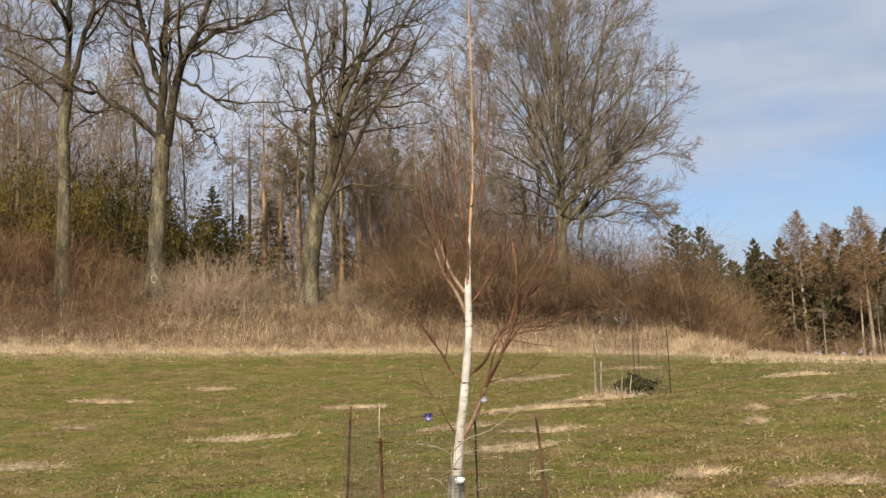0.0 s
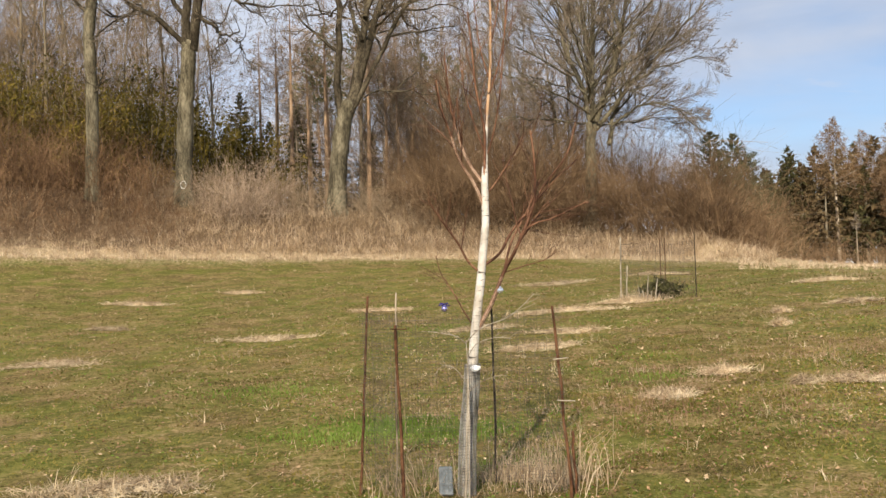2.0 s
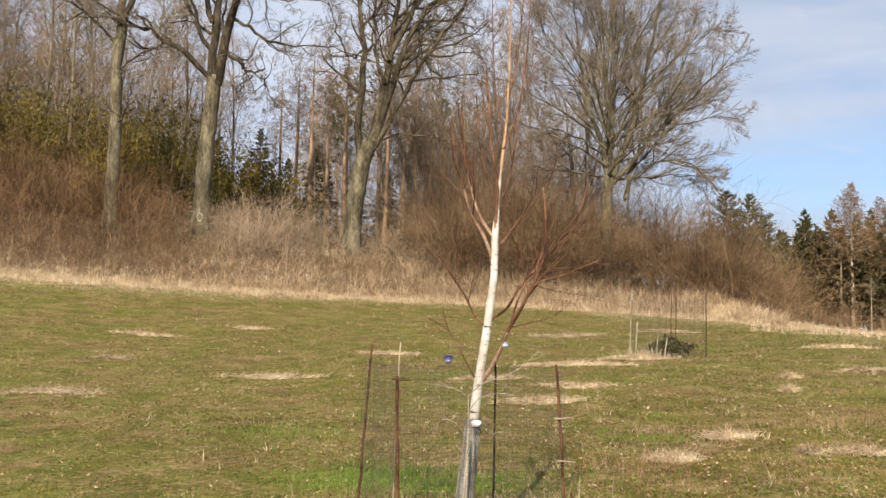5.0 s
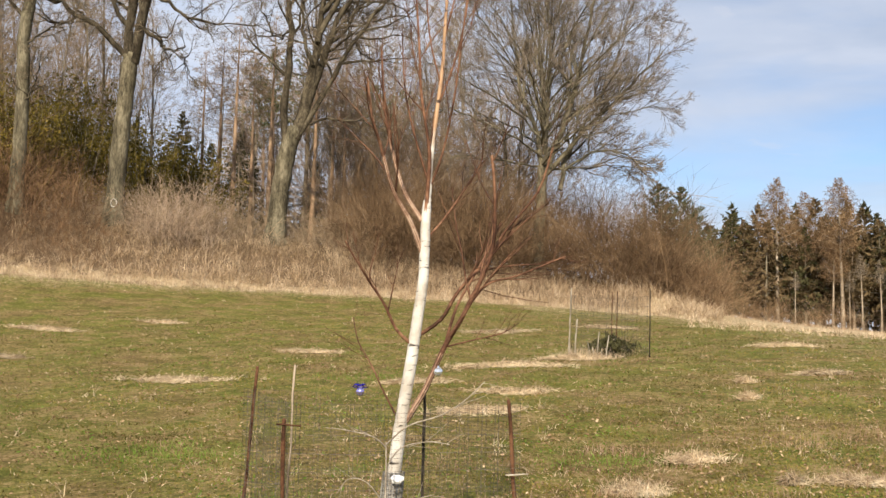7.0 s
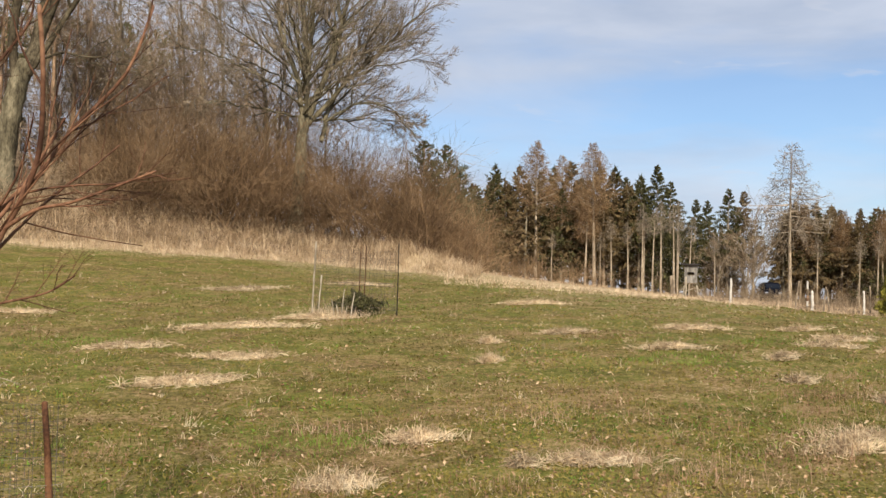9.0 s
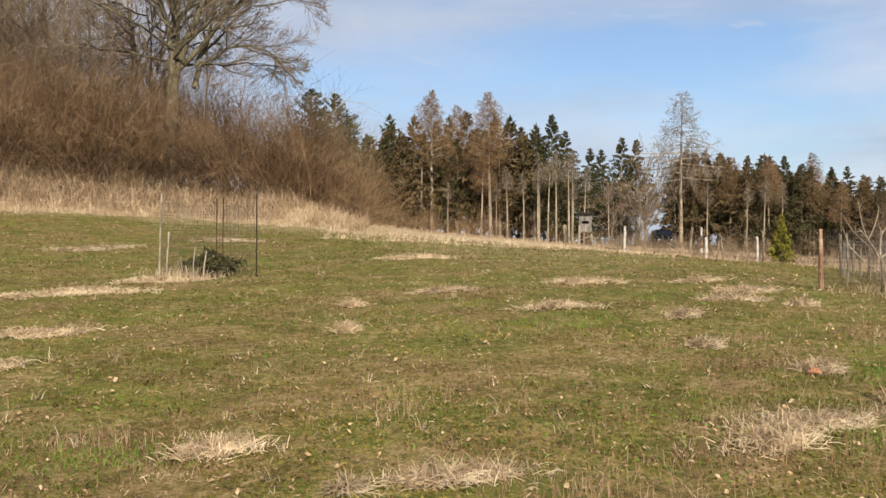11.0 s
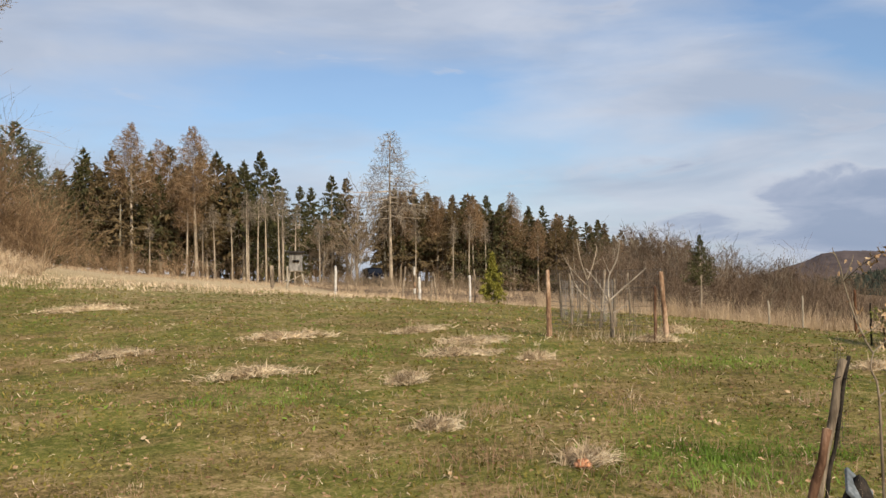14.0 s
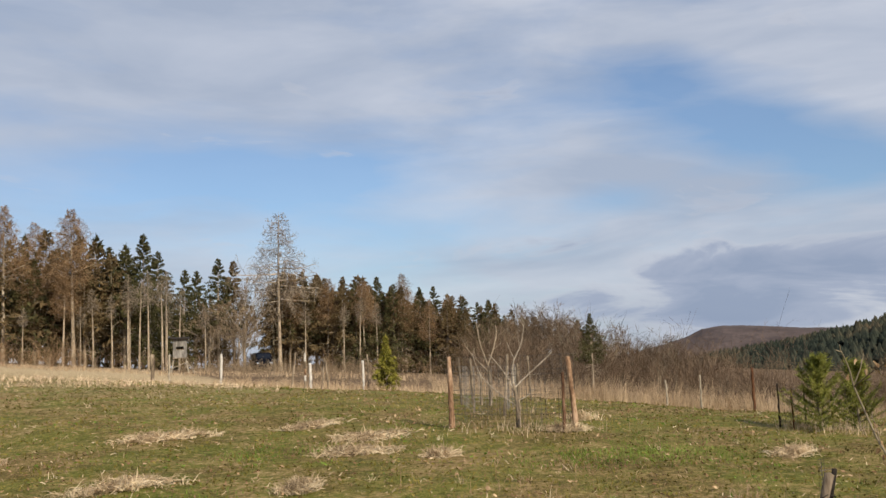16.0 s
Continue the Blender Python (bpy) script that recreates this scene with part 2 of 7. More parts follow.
PALE_BARK = material("pale fruit-tree bark", [(0.19, 0.16, 0.125), (0.33, 0.285, 0.23), (0.48, 0.425, 0.35)], 6.0, 0.9, 0.4, 40.0, vary=0.1)
WHITE_POST = material("whitewashed post", [(0.28, 0.26, 0.24), (0.45, 0.43, 0.4), (0.6, 0.58, 0.55)], 6.0, 0.85, 0.3, 40.0, vary=0.1)
BIRCH_PEACH = material("peeling and painted-sunlit young birch bark", [(0.17, 0.10, 0.07), (0.31, 0.20, 0.14), (0.47, 0.345, 0.26)], 9.0, 0.7, 0.2, 60.0, vary=0.1)
BIRCH_TWIG = material("birch twigs", [(0.045, 0.021, 0.013), (0.115, 0.056, 0.034), (0.25, 0.135, 0.082)], 6.0, 0.7, 0.0, 40.0, vary=0.25)
SLATE = material("grey slate", [(0.08, 0.09, 0.10), (0.13, 0.15, 0.165), (0.2, 0.22, 0.24)], 5.0, 0.8, 0.4, 40.0, vary=0.0)
HEDGE_LEAF = material("evergreen scrub", [(0.055, 0.048, 0.012), (0.15, 0.122, 0.026), (0.30, 0.222, 0.05)], 0.6, 0.8, 0.0, 4.0, vary=0.3, through_light=0.3)


def birch_bark():
    m = bpy.data.materials.new("birch bark")
    m.use_nodes = True
    n = Nodes(m.node_tree)
    tc = n.add("ShaderNodeTexCoord").outputs["Object"]
    mp = n.add("ShaderNodeMapping")
    mp.inputs["Scale"].default_value = (14, 14, 62)
    n.link(tc, mp.inputs["Vector"])
    marks = n.ramp(n.noise(mp.outputs[0], 1.0, 3.0, 0.6), [(0.33, (0.08, 0.065, 0.055)), (0.385, (1, 1, 1))])
    tone = n.ramp(n.noise(tc, 9.0, 4.0, 0.6), [(0.38, (0.40, 0.36, 0.31)), (0.6, (0.62, 0.60, 0.56))])
    sep = n.add("ShaderNodeSeparateXYZ")
    n.link(tc, sep.inputs[0])
    peel = n.noise(tc, 7.0, 2.0)
    high = n.math("ADD", sep.outputs[2], n.math("MULTIPLY", peel, 0.3))
    young = n.ramp(n.math("DIVIDE", high, 4.0), [(0.635, (1, 1, 1)), (0.66, (0.80, 0.52, 0.32))])
    col = n.mix(1.0, n.mix(1.0, tone, marks, "MULTIPLY"), young, "MULTIPLY")
    p = n.add("ShaderNodeBsdfPrincipled", Roughness=0.6)
    n.link(col, p.inputs["Base Color"])
    bp = n.add("ShaderNodeBump", Strength=0.3, Distance=0.004)
    n.link(n.noise(mp.outputs[0], 2.0, 3.0), bp.inputs["Height"])
    n.link(bp.outputs[0], p.inputs["Normal"])
    o = n.add("ShaderNodeOutputMaterial")
    n.link(p.outputs[0], o.inputs[0])
    return m


def glass(name, colour, rough=0.03):
    m = bpy.data.materials.new(name)
    m.use_nodes = True
    n = Nodes(m.node_tree)
    p = n.add("ShaderNodeBsdfPrincipled", Roughness=rough, Metallic=0.85)
    p.inputs["Base Color"].default_value = (*colour, 1)
    o = n.add("ShaderNodeOutputMaterial")
    n.link(p.outputs[0], o.inputs[0])
    return m


BIRCH_BARK = birch_bark()
BLUE_GLASS = glass("blue mirrored glass", (0.09, 0.07, 0.55), 0.08)
LILAC_GLASS = glass("lilac mirrored glass", (0.50, 0.46, 0.85), 0.12)
SILVER_GLASS = glass("silvered glass", (0.8, 0.83, 0.88), 0.06)


def ground_material():
    m = bpy.data.materials.new("meadow")
    m.use_nodes = True
    n = Nodes(m.node_tree)
    tc = n.add("ShaderNodeTexCoord").outputs["Object"]
    fine = n.noise(tc, 42.0, 5.0, 0.8)
    mid = n.noise(tc, 11.0, 5.0, 0.7)
    wide = n.noise(tc, 1.6, 4.0, 0.65)
    big = n.noise(tc, 0.7, 5.0, 0.65)
    sum_ = n.math("ADD", n.math("MULTIPLY", fine, 0.5), n.math("ADD", n.math("MULTIPLY", mid, 0.3), n.math("MULTIPLY", wide, 0.2)))
    turf = n.ramp(sum_, [(0.40, (0.044, 0.034, 0.015)), (0.47, (0.114, 0.089, 0.031)), (0.535, (0.195, 0.151, 0.058)), (0.61, (0.37, 0.285, 0.145))])
    green = n.ramp(sum_, [(0.40, (0.037, 0.042, 0.011)), (0.5, (0.110, 0.115, 0.025)), (0.60, (0.23, 0.203, 0.06))])
    thatch = n.ramp(sum_, [(0.40, (0.085, 0.053, 0.028)), (0.5, (0.21, 0.142, 0.070)), (0.60, (0.40, 0.285, 0.16))])
    field = n.mix(n.ramp(big, [(0.40, (0, 0, 0)), (0.54, (1, 1, 1))]), turf, green)
    patch = n.math("ADD", n.math("MULTIPLY", mid, 0.4), n.math("MULTIPLY", n.noise(tc, 1.3, 5.0, 0.7), 0.6))
    field = n.mix(n.math("MULTIPLY", n.ramp(patch, [(0.48, (0, 0, 0)), (0.61, (1, 1, 1))]), 0.75), field, thatch)
    verge = n.add("ShaderNodeAttribute")
    verge.attribute_name = "verge"
    litter = n.ramp(sum_, [(0.40, (0.05, 0.033, 0.022)), (0.5, (0.125, 0.085, 0.052)), (0.60, (0.23, 0.165, 0.105))])
    straw = n.ramp(sum_, [(0.40, (0.22, 0.16, 0.10)), (0.5, (0.42, 0.33, 0.2)), (0.60, (0.56, 0.46, 0.3))])
    wild = n.mix(n.ramp(n.math("ADD", verge.outputs["Fac"], n.math("MULTIPLY", n.math("SUBTRACT", wide, 0.5), 1.2)), [(0.34, (0, 0, 0)), (0.72, (1, 1, 1))]), straw, litter)
    edge = n.ramp(n.math("ADD", verge.outputs["Fac"], n.math("MULTIPLY", n.math("SUBTRACT", mid, 0.5), 0.35)), [(0.10, (0, 0, 0)), (0.22, (1, 1, 1))])
    col = n.mix(edge, field, wild)
    p = n.add("ShaderNodeBsdfPrincipled", Roughness=0.95, Specular_IOR_Level=0.06)
    n.link(col, p.inputs["Base Color"])
    bp = n.add("ShaderNodeBump", Strength=0.6, Distance=0.03)
    n.link(sum_, bp.inputs["Height"])
    n.link(bp.outputs[0], p.inputs["Normal"])
    o = n.add("ShaderNodeOutputMaterial")
    n.link(p.outputs[0], o.inputs[0])
    return m


MEADOW = ground_material()

# ---- the lie of the land ----
EDGE_ANGLE = [-180, -75, -45, -24.7, -9.4, 0.5, 11.3, 17.5, 23.4, 29, 36, 42.3, 48.5, 54, 58, 70, 180]
EDGE_FAR = [40, 44, 43, 43, 43, 43, 43.3, 41.3, 40.3, 40.6, 37, 36, 33.8, 32.4, 31, 30, 40]
FIELD = (0.1378, 0.3325, 0.0957, 0.3691, 0.0439, -0.118, -0.0116, -0.1097, 0.0095)


def smooth(a, b, v):
    s = np.clip((v - a) / (b - a), 0, 1)
    return s * s * (3 - 2 * s)


def past_edge(x, y):
    """Metres beyond the field's edge, and the bearing in degrees from +y."""
    th = np.degrees(np.arctan2(x, y))
    return np.hypot(x, y) - np.interp(th, EDGE_ANGLE, EDGE_FAR), th


def land(x, y):
    """Height of the ground."""
    x, y = np.asarray(x, float), np.asarray(y, float)
    past, th = past_edge(x, y)
    r = np.hypot(x, y) + 1e-6
    s = np.minimum(1, (r - np.maximum(past, 0)) / r)
    u, v = np.clip(x * s, -23, 28) / 10, np.clip(y * s, -5, 46) / 10
    terms = (u, v, u * u, u * v, v * v, u**3, u * u * v, u * v * v, v**3)
    z = sum(k * q for k, q in zip(FIELD, terms))
    p = np.maximum(past, 0)
    left = 1 - smooth(8, 24, th)
    left = np.where(th < -90, 0, left)
    rise = np.interp(th, [-25, -15, -6, 2, 9, 20], [3.9, 3.55, 2.95, 2.4, 1.9, 0.8])
    z = z + 0.6 * np.exp(-(((th - 14.8) / 3.0) ** 2)) * smooth(0, 5, p) * (1 - smooth(9, 26, p))
    z = z + left * (rise * smooth(0, 9, p) + 0.03 * np.clip(p - 9, 0, 60))
    slope = np.interp(th, [18, 31, 43, 50, 57, 67, 90], [0.02, 0.0025, -0.004, -0.012, -0.035, -0.075, -0.08])
    z = z + (1 - left) * slope * np.clip(p, 0, 170)
    return z + 0.035 * np.sin(x * 1.7 + np.sin(y * 1.3)) * np.cos(y * 1.1 + np.sin(x * 0.9)) + 0.012 * np.sin(x * 5.1) * np.sin(y * 4.7)


def axis(lo, hi, step, far, grow):
    v = list(np.arange(lo, hi + 1e-6, step))
    a, b, d = v[0], v[-1], step
    while b < far:
        d *= grow
        a, b = a - d, b + d
        v = [a, *v, b]
    return np.array(v)


# ---- mesh tools ----
def mesh_np(name, verts, faces, mats, smoothed=True):
    """A mesh from arrays: verts (n, 3), faces a list of (m, 3) or (m, 4) index arrays, one material each."""
    me = bpy.data.meshes.new(name)
    verts = np.asarray(verts, np.float32)
    faces = [np.asarray(f, np.int32) for f in faces if len(f)]
    me.vertices.add(len(verts))
    me.vertices.foreach_set("co", verts.ravel())
    total = sum(f.size for f in faces)
    me.loops.add(total)
    me.loops.foreach_set("vertex_index", np.concatenate([f.ravel() for f in faces]))
    sizes = np.concatenate([np.full(len(f), f.shape[1], np.int32) for f in faces])
    me.polygons.add(len(sizes))
    me.polygons.foreach_set("loop_start", np.concatenate([[0], np.cumsum(sizes)[:-1]]).astype(np.int32))
    me.polygons.foreach_set("use_smooth", np.full(len(sizes), smoothed))
    for m in mats if isinstance(mats, (list, tuple)) else [mats]:
        me.materials.append(m)
    me.update(calc_edges=True)
    me.validate()
    return me


class Heap:
    """Collects arrays of vertices and faces into one mesh."""

    def __init__(self):
        self.v, self.q, self.t, self.n = [], [], [], 0

    def add(self, verts, quads=None, tris=None):
        if quads is not None and len(quads):
            self.q.append(np.asarray(quads) + self.n)
        if tris is not None and len(tris):
            self.t.append(np.asarray(tris) + self.n)
        self.v.append(np.asarray(verts).reshape(-1, 3))
        self.n += len(self.v[-1])
        return self

    def mesh(self, name, mat, smoothed=True):
        faces = [np.concatenate(f) for f in (self.q, self.t) if f]
        return mesh_np(name, np.concatenate(self.v), faces, mat, smoothed)


def unit(v):
    return v / (np.linalg.norm(v, axis=-1, keepdims=True) + 1e-12)


def tubes(heap, P, R, sides):
    """Tapered tubes along the paths P (n, k, 3) with radii R (n, k)."""
    n, k, _ = P.shape
    T = unit(np.gradient(P, axis=1))
    mean = unit(P[:, -1] - P[:, 0])
    ref = np.where(np.abs(mean[:, 2:]) > 0.8, np.array([[1.0, 0.13, 0]]), np.array([[0.0, 0.13, 1]]))
    U = unit(np.cross(T, ref[:, None]))
    V = np.cross(T, U)
    a = np.arange(sides) * 2 * np.pi / sides
    if sides == 2:
        s = (np.arange(n) * 2.39996 % np.pi)[:, None, None]
        U, V = np.cos(s) * U + np.sin(s) * V, -np.sin(s) * U + np.cos(s) * V
    ring = P[:, :, None] + R[:, :, None, None] * (np.cos(a)[:, None] * U[:, :, None] + np.sin(a)[:, None] * V[:, :, None])
    i = np.arange(n * k * sides).reshape(n, k, sides)
    if sides == 2:  # the finest twigs: slivers
        heap.add(ring, np.stack([i[:, :-1, 0], i[:, :-1, 1], i[:, 1:, 1], i[:, 1:, 0]], -1).reshape(-1, 4))
        return heap
    q = np.stack([i[:, :-1], np.roll(i, -1, 2)[:, :-1], np.roll(i, -1, 2)[:, 1:], i[:, 1:]], -1).reshape(-1, 4)
    heap.add(ring, q)
    if sides > 4:
        tip = P[:, -1] + T[:, -1] * R[:, -1:] * 0.4
        j = i[:, -1]
        c = np.arange(n) + n * k * sides
        cap = np.stack([j, np.roll(j, -1, 1), np.repeat(c[:, None], sides, 1)], -1).reshape(-1, 3)
        heap.add(np.zeros((0, 3)))
        heap.v.append(tip)
        heap.t.append(cap + heap.n - n * k * sides)
        heap.n += n
    return heap


def grow(rng, start, way, length, radius, k, wobble=0.12, lift=0.05, taper=0.35):
    """Bent, tapering branches, all at once."""
    n = len(start)
    P = np.empty((n, k, 3))
    P[:, 0] = start
    d = unit(way)
    for j in range(1, k):
        d = unit(d + rng.normal(0, wobble, (n, 3)) + np.array([0, 0, 1.0]) * lift)
        P[:, j] = P[:, j - 1] + d * (length / (k - 1))[:, None]
    f = np.linspace(0, 1, k)[None]
    return P, radius[:, None] * (1 - (1 - taper) * f)


def sprout(rng, P, R, length, per, lo, hi, angle, ratio, thin=0.6, least=0.004):
    """Where and how the next branches leave the given ones."""
    n, k, _ = P.shape
    own = np.repeat(np.arange(n), per)
    t = np.tile((np.arange(per) + 0.5) / per, n) + rng.uniform(-0.4, 0.4, n * per) / per
    t = lo + (hi - lo) * np.clip(t, 0, 1)
    g = np.clip(t * (k - 1), 0, k - 1.001)
    i, f = g.astype(int), (g - g.astype(int))[:, None]
    at = P[own, i] * (1 - f) + P[own, i + 1] * f
    d = unit(P[own, i + 1] - P[own, i])
    side = unit(np.cross(d, rng.normal(0, 1, d.shape)))
    a = np.radians(rng.normal(angle, angle * 0.22, len(own)))[:, None]
    way = np.cos(a) * d + np.sin(a) * side
    ln = length[own] * ratio * (1.15 - 0.6 * t) * rng.uniform(0.65, 1.3, len(own))
    rad = np.maximum(least, np.minimum((R[own, i] * thin), ln * 0.03))
    return at, way, ln, rad


def bent(points, radii, steps=4):
    """A path smoothed through given points, with radii."""
    p, r = np.array(points, float), np.array(radii, float)
    t = np.linspace(0, len(p) - 1, (len(p) - 1) * steps + 1)
    i = np.clip(t.astype(int), 0, len(p) - 2)
    f = (t - i)[:, None]
    a, b = p[np.maximum(i - 1, 0)], p[i]
    c, d = p[i + 1], p[np.minimum(i + 2, len(p) - 1)]
    q = 0.5 * (2 * b + (c - a) * f + (2 * a - 5 * b + 4 * c - d) * f**2 + (3 * b - a - 3 * c + d) * f**3)
    return q, np.interp(t, np.arange(len(r)), r)


def thing(name, x, y, label, category, group="", z=None, kind=""):
    ob = new(name)
    ob.location = (x, y, float(land(x, y)) if z is None else z)
    ob.empty_display_size = 0.2
    return tagged(ob, label, category, group, kind)


def part(name, mesh, parent, label="", material_=None):
    ob = new(name, mesh)
    ob.parent = parent
    if label:
        tagged(ob, label)
    return ob


def bm_mesh(name, bm, mat, smoothed=False):
    me = bpy.data.meshes.new(name)
    bm.normal_update()
    bm.to_mesh(me)
    bm.free()
    me.materials.append(mat)
    if smoothed:
        for p in me.polygons:
            p.use_smooth = True
    return me


def box_mesh(name, size, mat, bevel=0.01, at=(0, 0, 0), turn=None):
    bm = bmesh.new()
    m = Matrix.Translation(at) @ (turn or Matrix()) @ Matrix.Diagonal((*size, 1))
    bmesh.ops.create_cube(bm, size=1.0, matrix=m)
    if bevel:
        bmesh.ops.bevel(bm, geom=bm.edges[:], offset=bevel, segments=1, affect="EDGES")
    return bm_mesh(name, bm, mat)


def rod_mesh(name, points, radii, mat, sides=8):
    h = Heap()
    tubes(h, np.array([points], float), np.array([radii], float), sides)
    return h.mesh(name, mat)


def blades(heap, rng, x, y, height, width, lean, z0=None, droop=0.35):
    """Grass blades: a bent strip of three triangles each."""
    n = len(x)
    z = (land(x, y) if z0 is None else z0) - 0.01
    b = np.stack([x, y, z], -1)
    az, la = rng.uniform(0, 2 * np.pi, n), rng.uniform(0, 2 * np.pi, n)
    w = (np.stack([np.cos(az), np.sin(az), 0 * az], -1)) * (width * rng.uniform(0.6, 1.4, n))[:, None] / 2
    out = np.stack([np.cos(la), np.sin(la), 0 * la], -1)
    tilt = np.abs(rng.normal(0, lean, n))[:, None]
    up = np.array([0, 0, 1.0])
    h = (height * rng.uniform(0.6, 1.35, n))[:, None]
    mid = b + h * 0.55 * unit(up + out * tilt)
    tip = mid + h * 0.5 * unit(up * (1 - droop) + out * (tilt * 1.6 + droop * 0.4))
    V = np.stack([b - w, b + w, mid - w * 0.7, mid + w * 0.7, tip], 1)
    i = (np.arange(n) * 5)[:, None]
    T = np.concatenate([i + [0, 1, 3], i + [0, 3, 2], i + [2, 3, 4]])
    heap.add(V, None, T)


def sprays(heap, rng, at, way, size, flat=0.5):
    """Small needle clumps: pairs of crossed leaf-shaped quads round a point, pointing along way."""
    n = len(at)
    d = unit(way + rng.normal(0, 0.35, (n, 3)))
    for turn in (0.0, 1.0):
        s = unit(np.cross(d, rng.normal(0, 1, (n, 3)) + np.array([0, 0, 2.0 * (1 - turn)])))
        L = (size * rng.uniform(0.6, 1.3, n))[:, None]
        V = np.stack([at - d * L * 0.3, at + s * L * flat * 0.5, at + d * L * 0.9, at - s * L * flat * 0.5], 1)
        heap.add(V, np.arange(n * 4).reshape(n, 4))


def needles(heap, rng, at, way, size, slim=0.3):
    """Single drooping needle sprays, one slim diamond each."""
    n = len(at)
    d = unit(way + rng.normal(0, 0.4, (n, 3)))
    s = unit(np.cross(d, rng.normal(0, 1, (n, 3)) + np.array([0, 0, 0.6])))
    L = (size * rng.uniform(0.55, 1.35, n))[:, None]
    V = np.stack([at - d * L * 0.3, at + s * L * slim * 0.5, at + d * L * 0.9, at - s * L * slim * 0.5], 1)
    heap.add(V, np.arange(n * 4).reshape(n, 4))


def tufts(heap, rng, x, y, height, width, lean):
    """Very short turf: one pointed sliver each."""
    n = len(x)
    b = np.stack([x, y, land(x, y) - 0.008], -1)
    az = rng.uniform(0, 2 * np.pi, n)
    w = np.stack([np.cos(az), np.sin(az), 0 * az], -1) * (width * rng.uniform(0.5, 1.5, n))[:, None]
    tip = b + unit(np.stack([rng.normal(0, lean, n), rng.normal(0, lean, n), np.ones(n)], -1)) * (height * rng.uniform(0.5, 1.5, n))[:, None]
    heap.add(np.stack([b - w, b + w, tip], 1), None, np.arange(n * 3).reshape(n, 3))


def strands(heap, rng, x, y, length, width, rise):
    """Lodged straw: long narrow blades lying one over another."""
    n = len(x)
    a, e = rng.uniform(0, 2 * np.pi, n), np.abs(rng.normal(0, rise, n))
    b = np.stack([x, y, land(x, y) + np.abs(rng.normal(0, 0.018, n)) - 0.005], -1)
    d = np.stack([np.cos(a) * np.cos(e), np.sin(a) * np.cos(e), np.sin(e)], -1)
    L = (length * rng.uniform(0.5, 1.4, n))[:, None]
    s = unit(np.cross(d, rng.normal(0, 1, (n, 3)))) * (width * rng.uniform(0.6, 1.4, n))[:, None] / 2
    mid = b + d * L * 0.6 + [0, 0, 0.01]
    tip = b + d * L - np.array([0, 0, 1.0]) * L * np.sin(e)[:, None] * 0.35
    V = np.stack([b - s, b + s, mid + s * 0.8, mid - s * 0.8, tip], 1)
    i = (np.arange(n) * 5)[:, None]
    heap.add(V, None, np.concatenate([i + [0, 1, 2], i + [0, 2, 3], i + [3, 2, 4]]))


# ---- the ground ----
def build_ground():
    xs, ys = axis(-30, 42, 0.62, 4200, 1.14), axis(-8, 62, 0.62, 4200, 1.14)
    X, Y = np.meshgrid(xs, ys, indexing="ij")
    Z = land(X, Y)
    past, th = past_edge(X, Y)
    i = np.arange(X.size).reshape(X.shape)
    q = np.stack([i[:-1, :-1], i[1:, :-1], i[1:, 1:], i[:-1, 1:]], -1).reshape(-1, 4)
    me = mesh_np("ground", np.stack([X, Y, Z], -1).reshape(-1, 3), [q], MEADOW)
    at = me.attributes.new("verge", "FLOAT", "POINT")
    reach = 5.0 + 4.0 * smooth(18, 30, th) + 190.0 * smooth(14, 20, th) * (1 - smooth(29, 34, th))
    before = np.where(th > 8, 95.0 + 130.0 * smooth(18, 24, th) * (1 - smooth(31, 37, th)), 30.0)
    wild = np.clip(0.16 + np.where(past > 0, past / reach, past / before), 0, 1) * (np.abs(th) < 80)
    at.data.foreach_set("value", wild.ravel().astype(np.float32))
    tagged(new("ground", me), "rough mossy meadow with dead patches, sloping gently", "ground", kind="structure")


build_ground()


# ---- trees ----
def limb_ways(specs):
    az, el = np.radians([s[1] for s in specs]), np.radians([s[2] for s in specs])
    return np.stack([np.cos(az) * np.cos(el), np.sin(az) * np.cos(el), np.sin(el)], -1)


def noisy(rng, r, amount):
    return r * (1 + rng.normal(0, amount, r.shape))


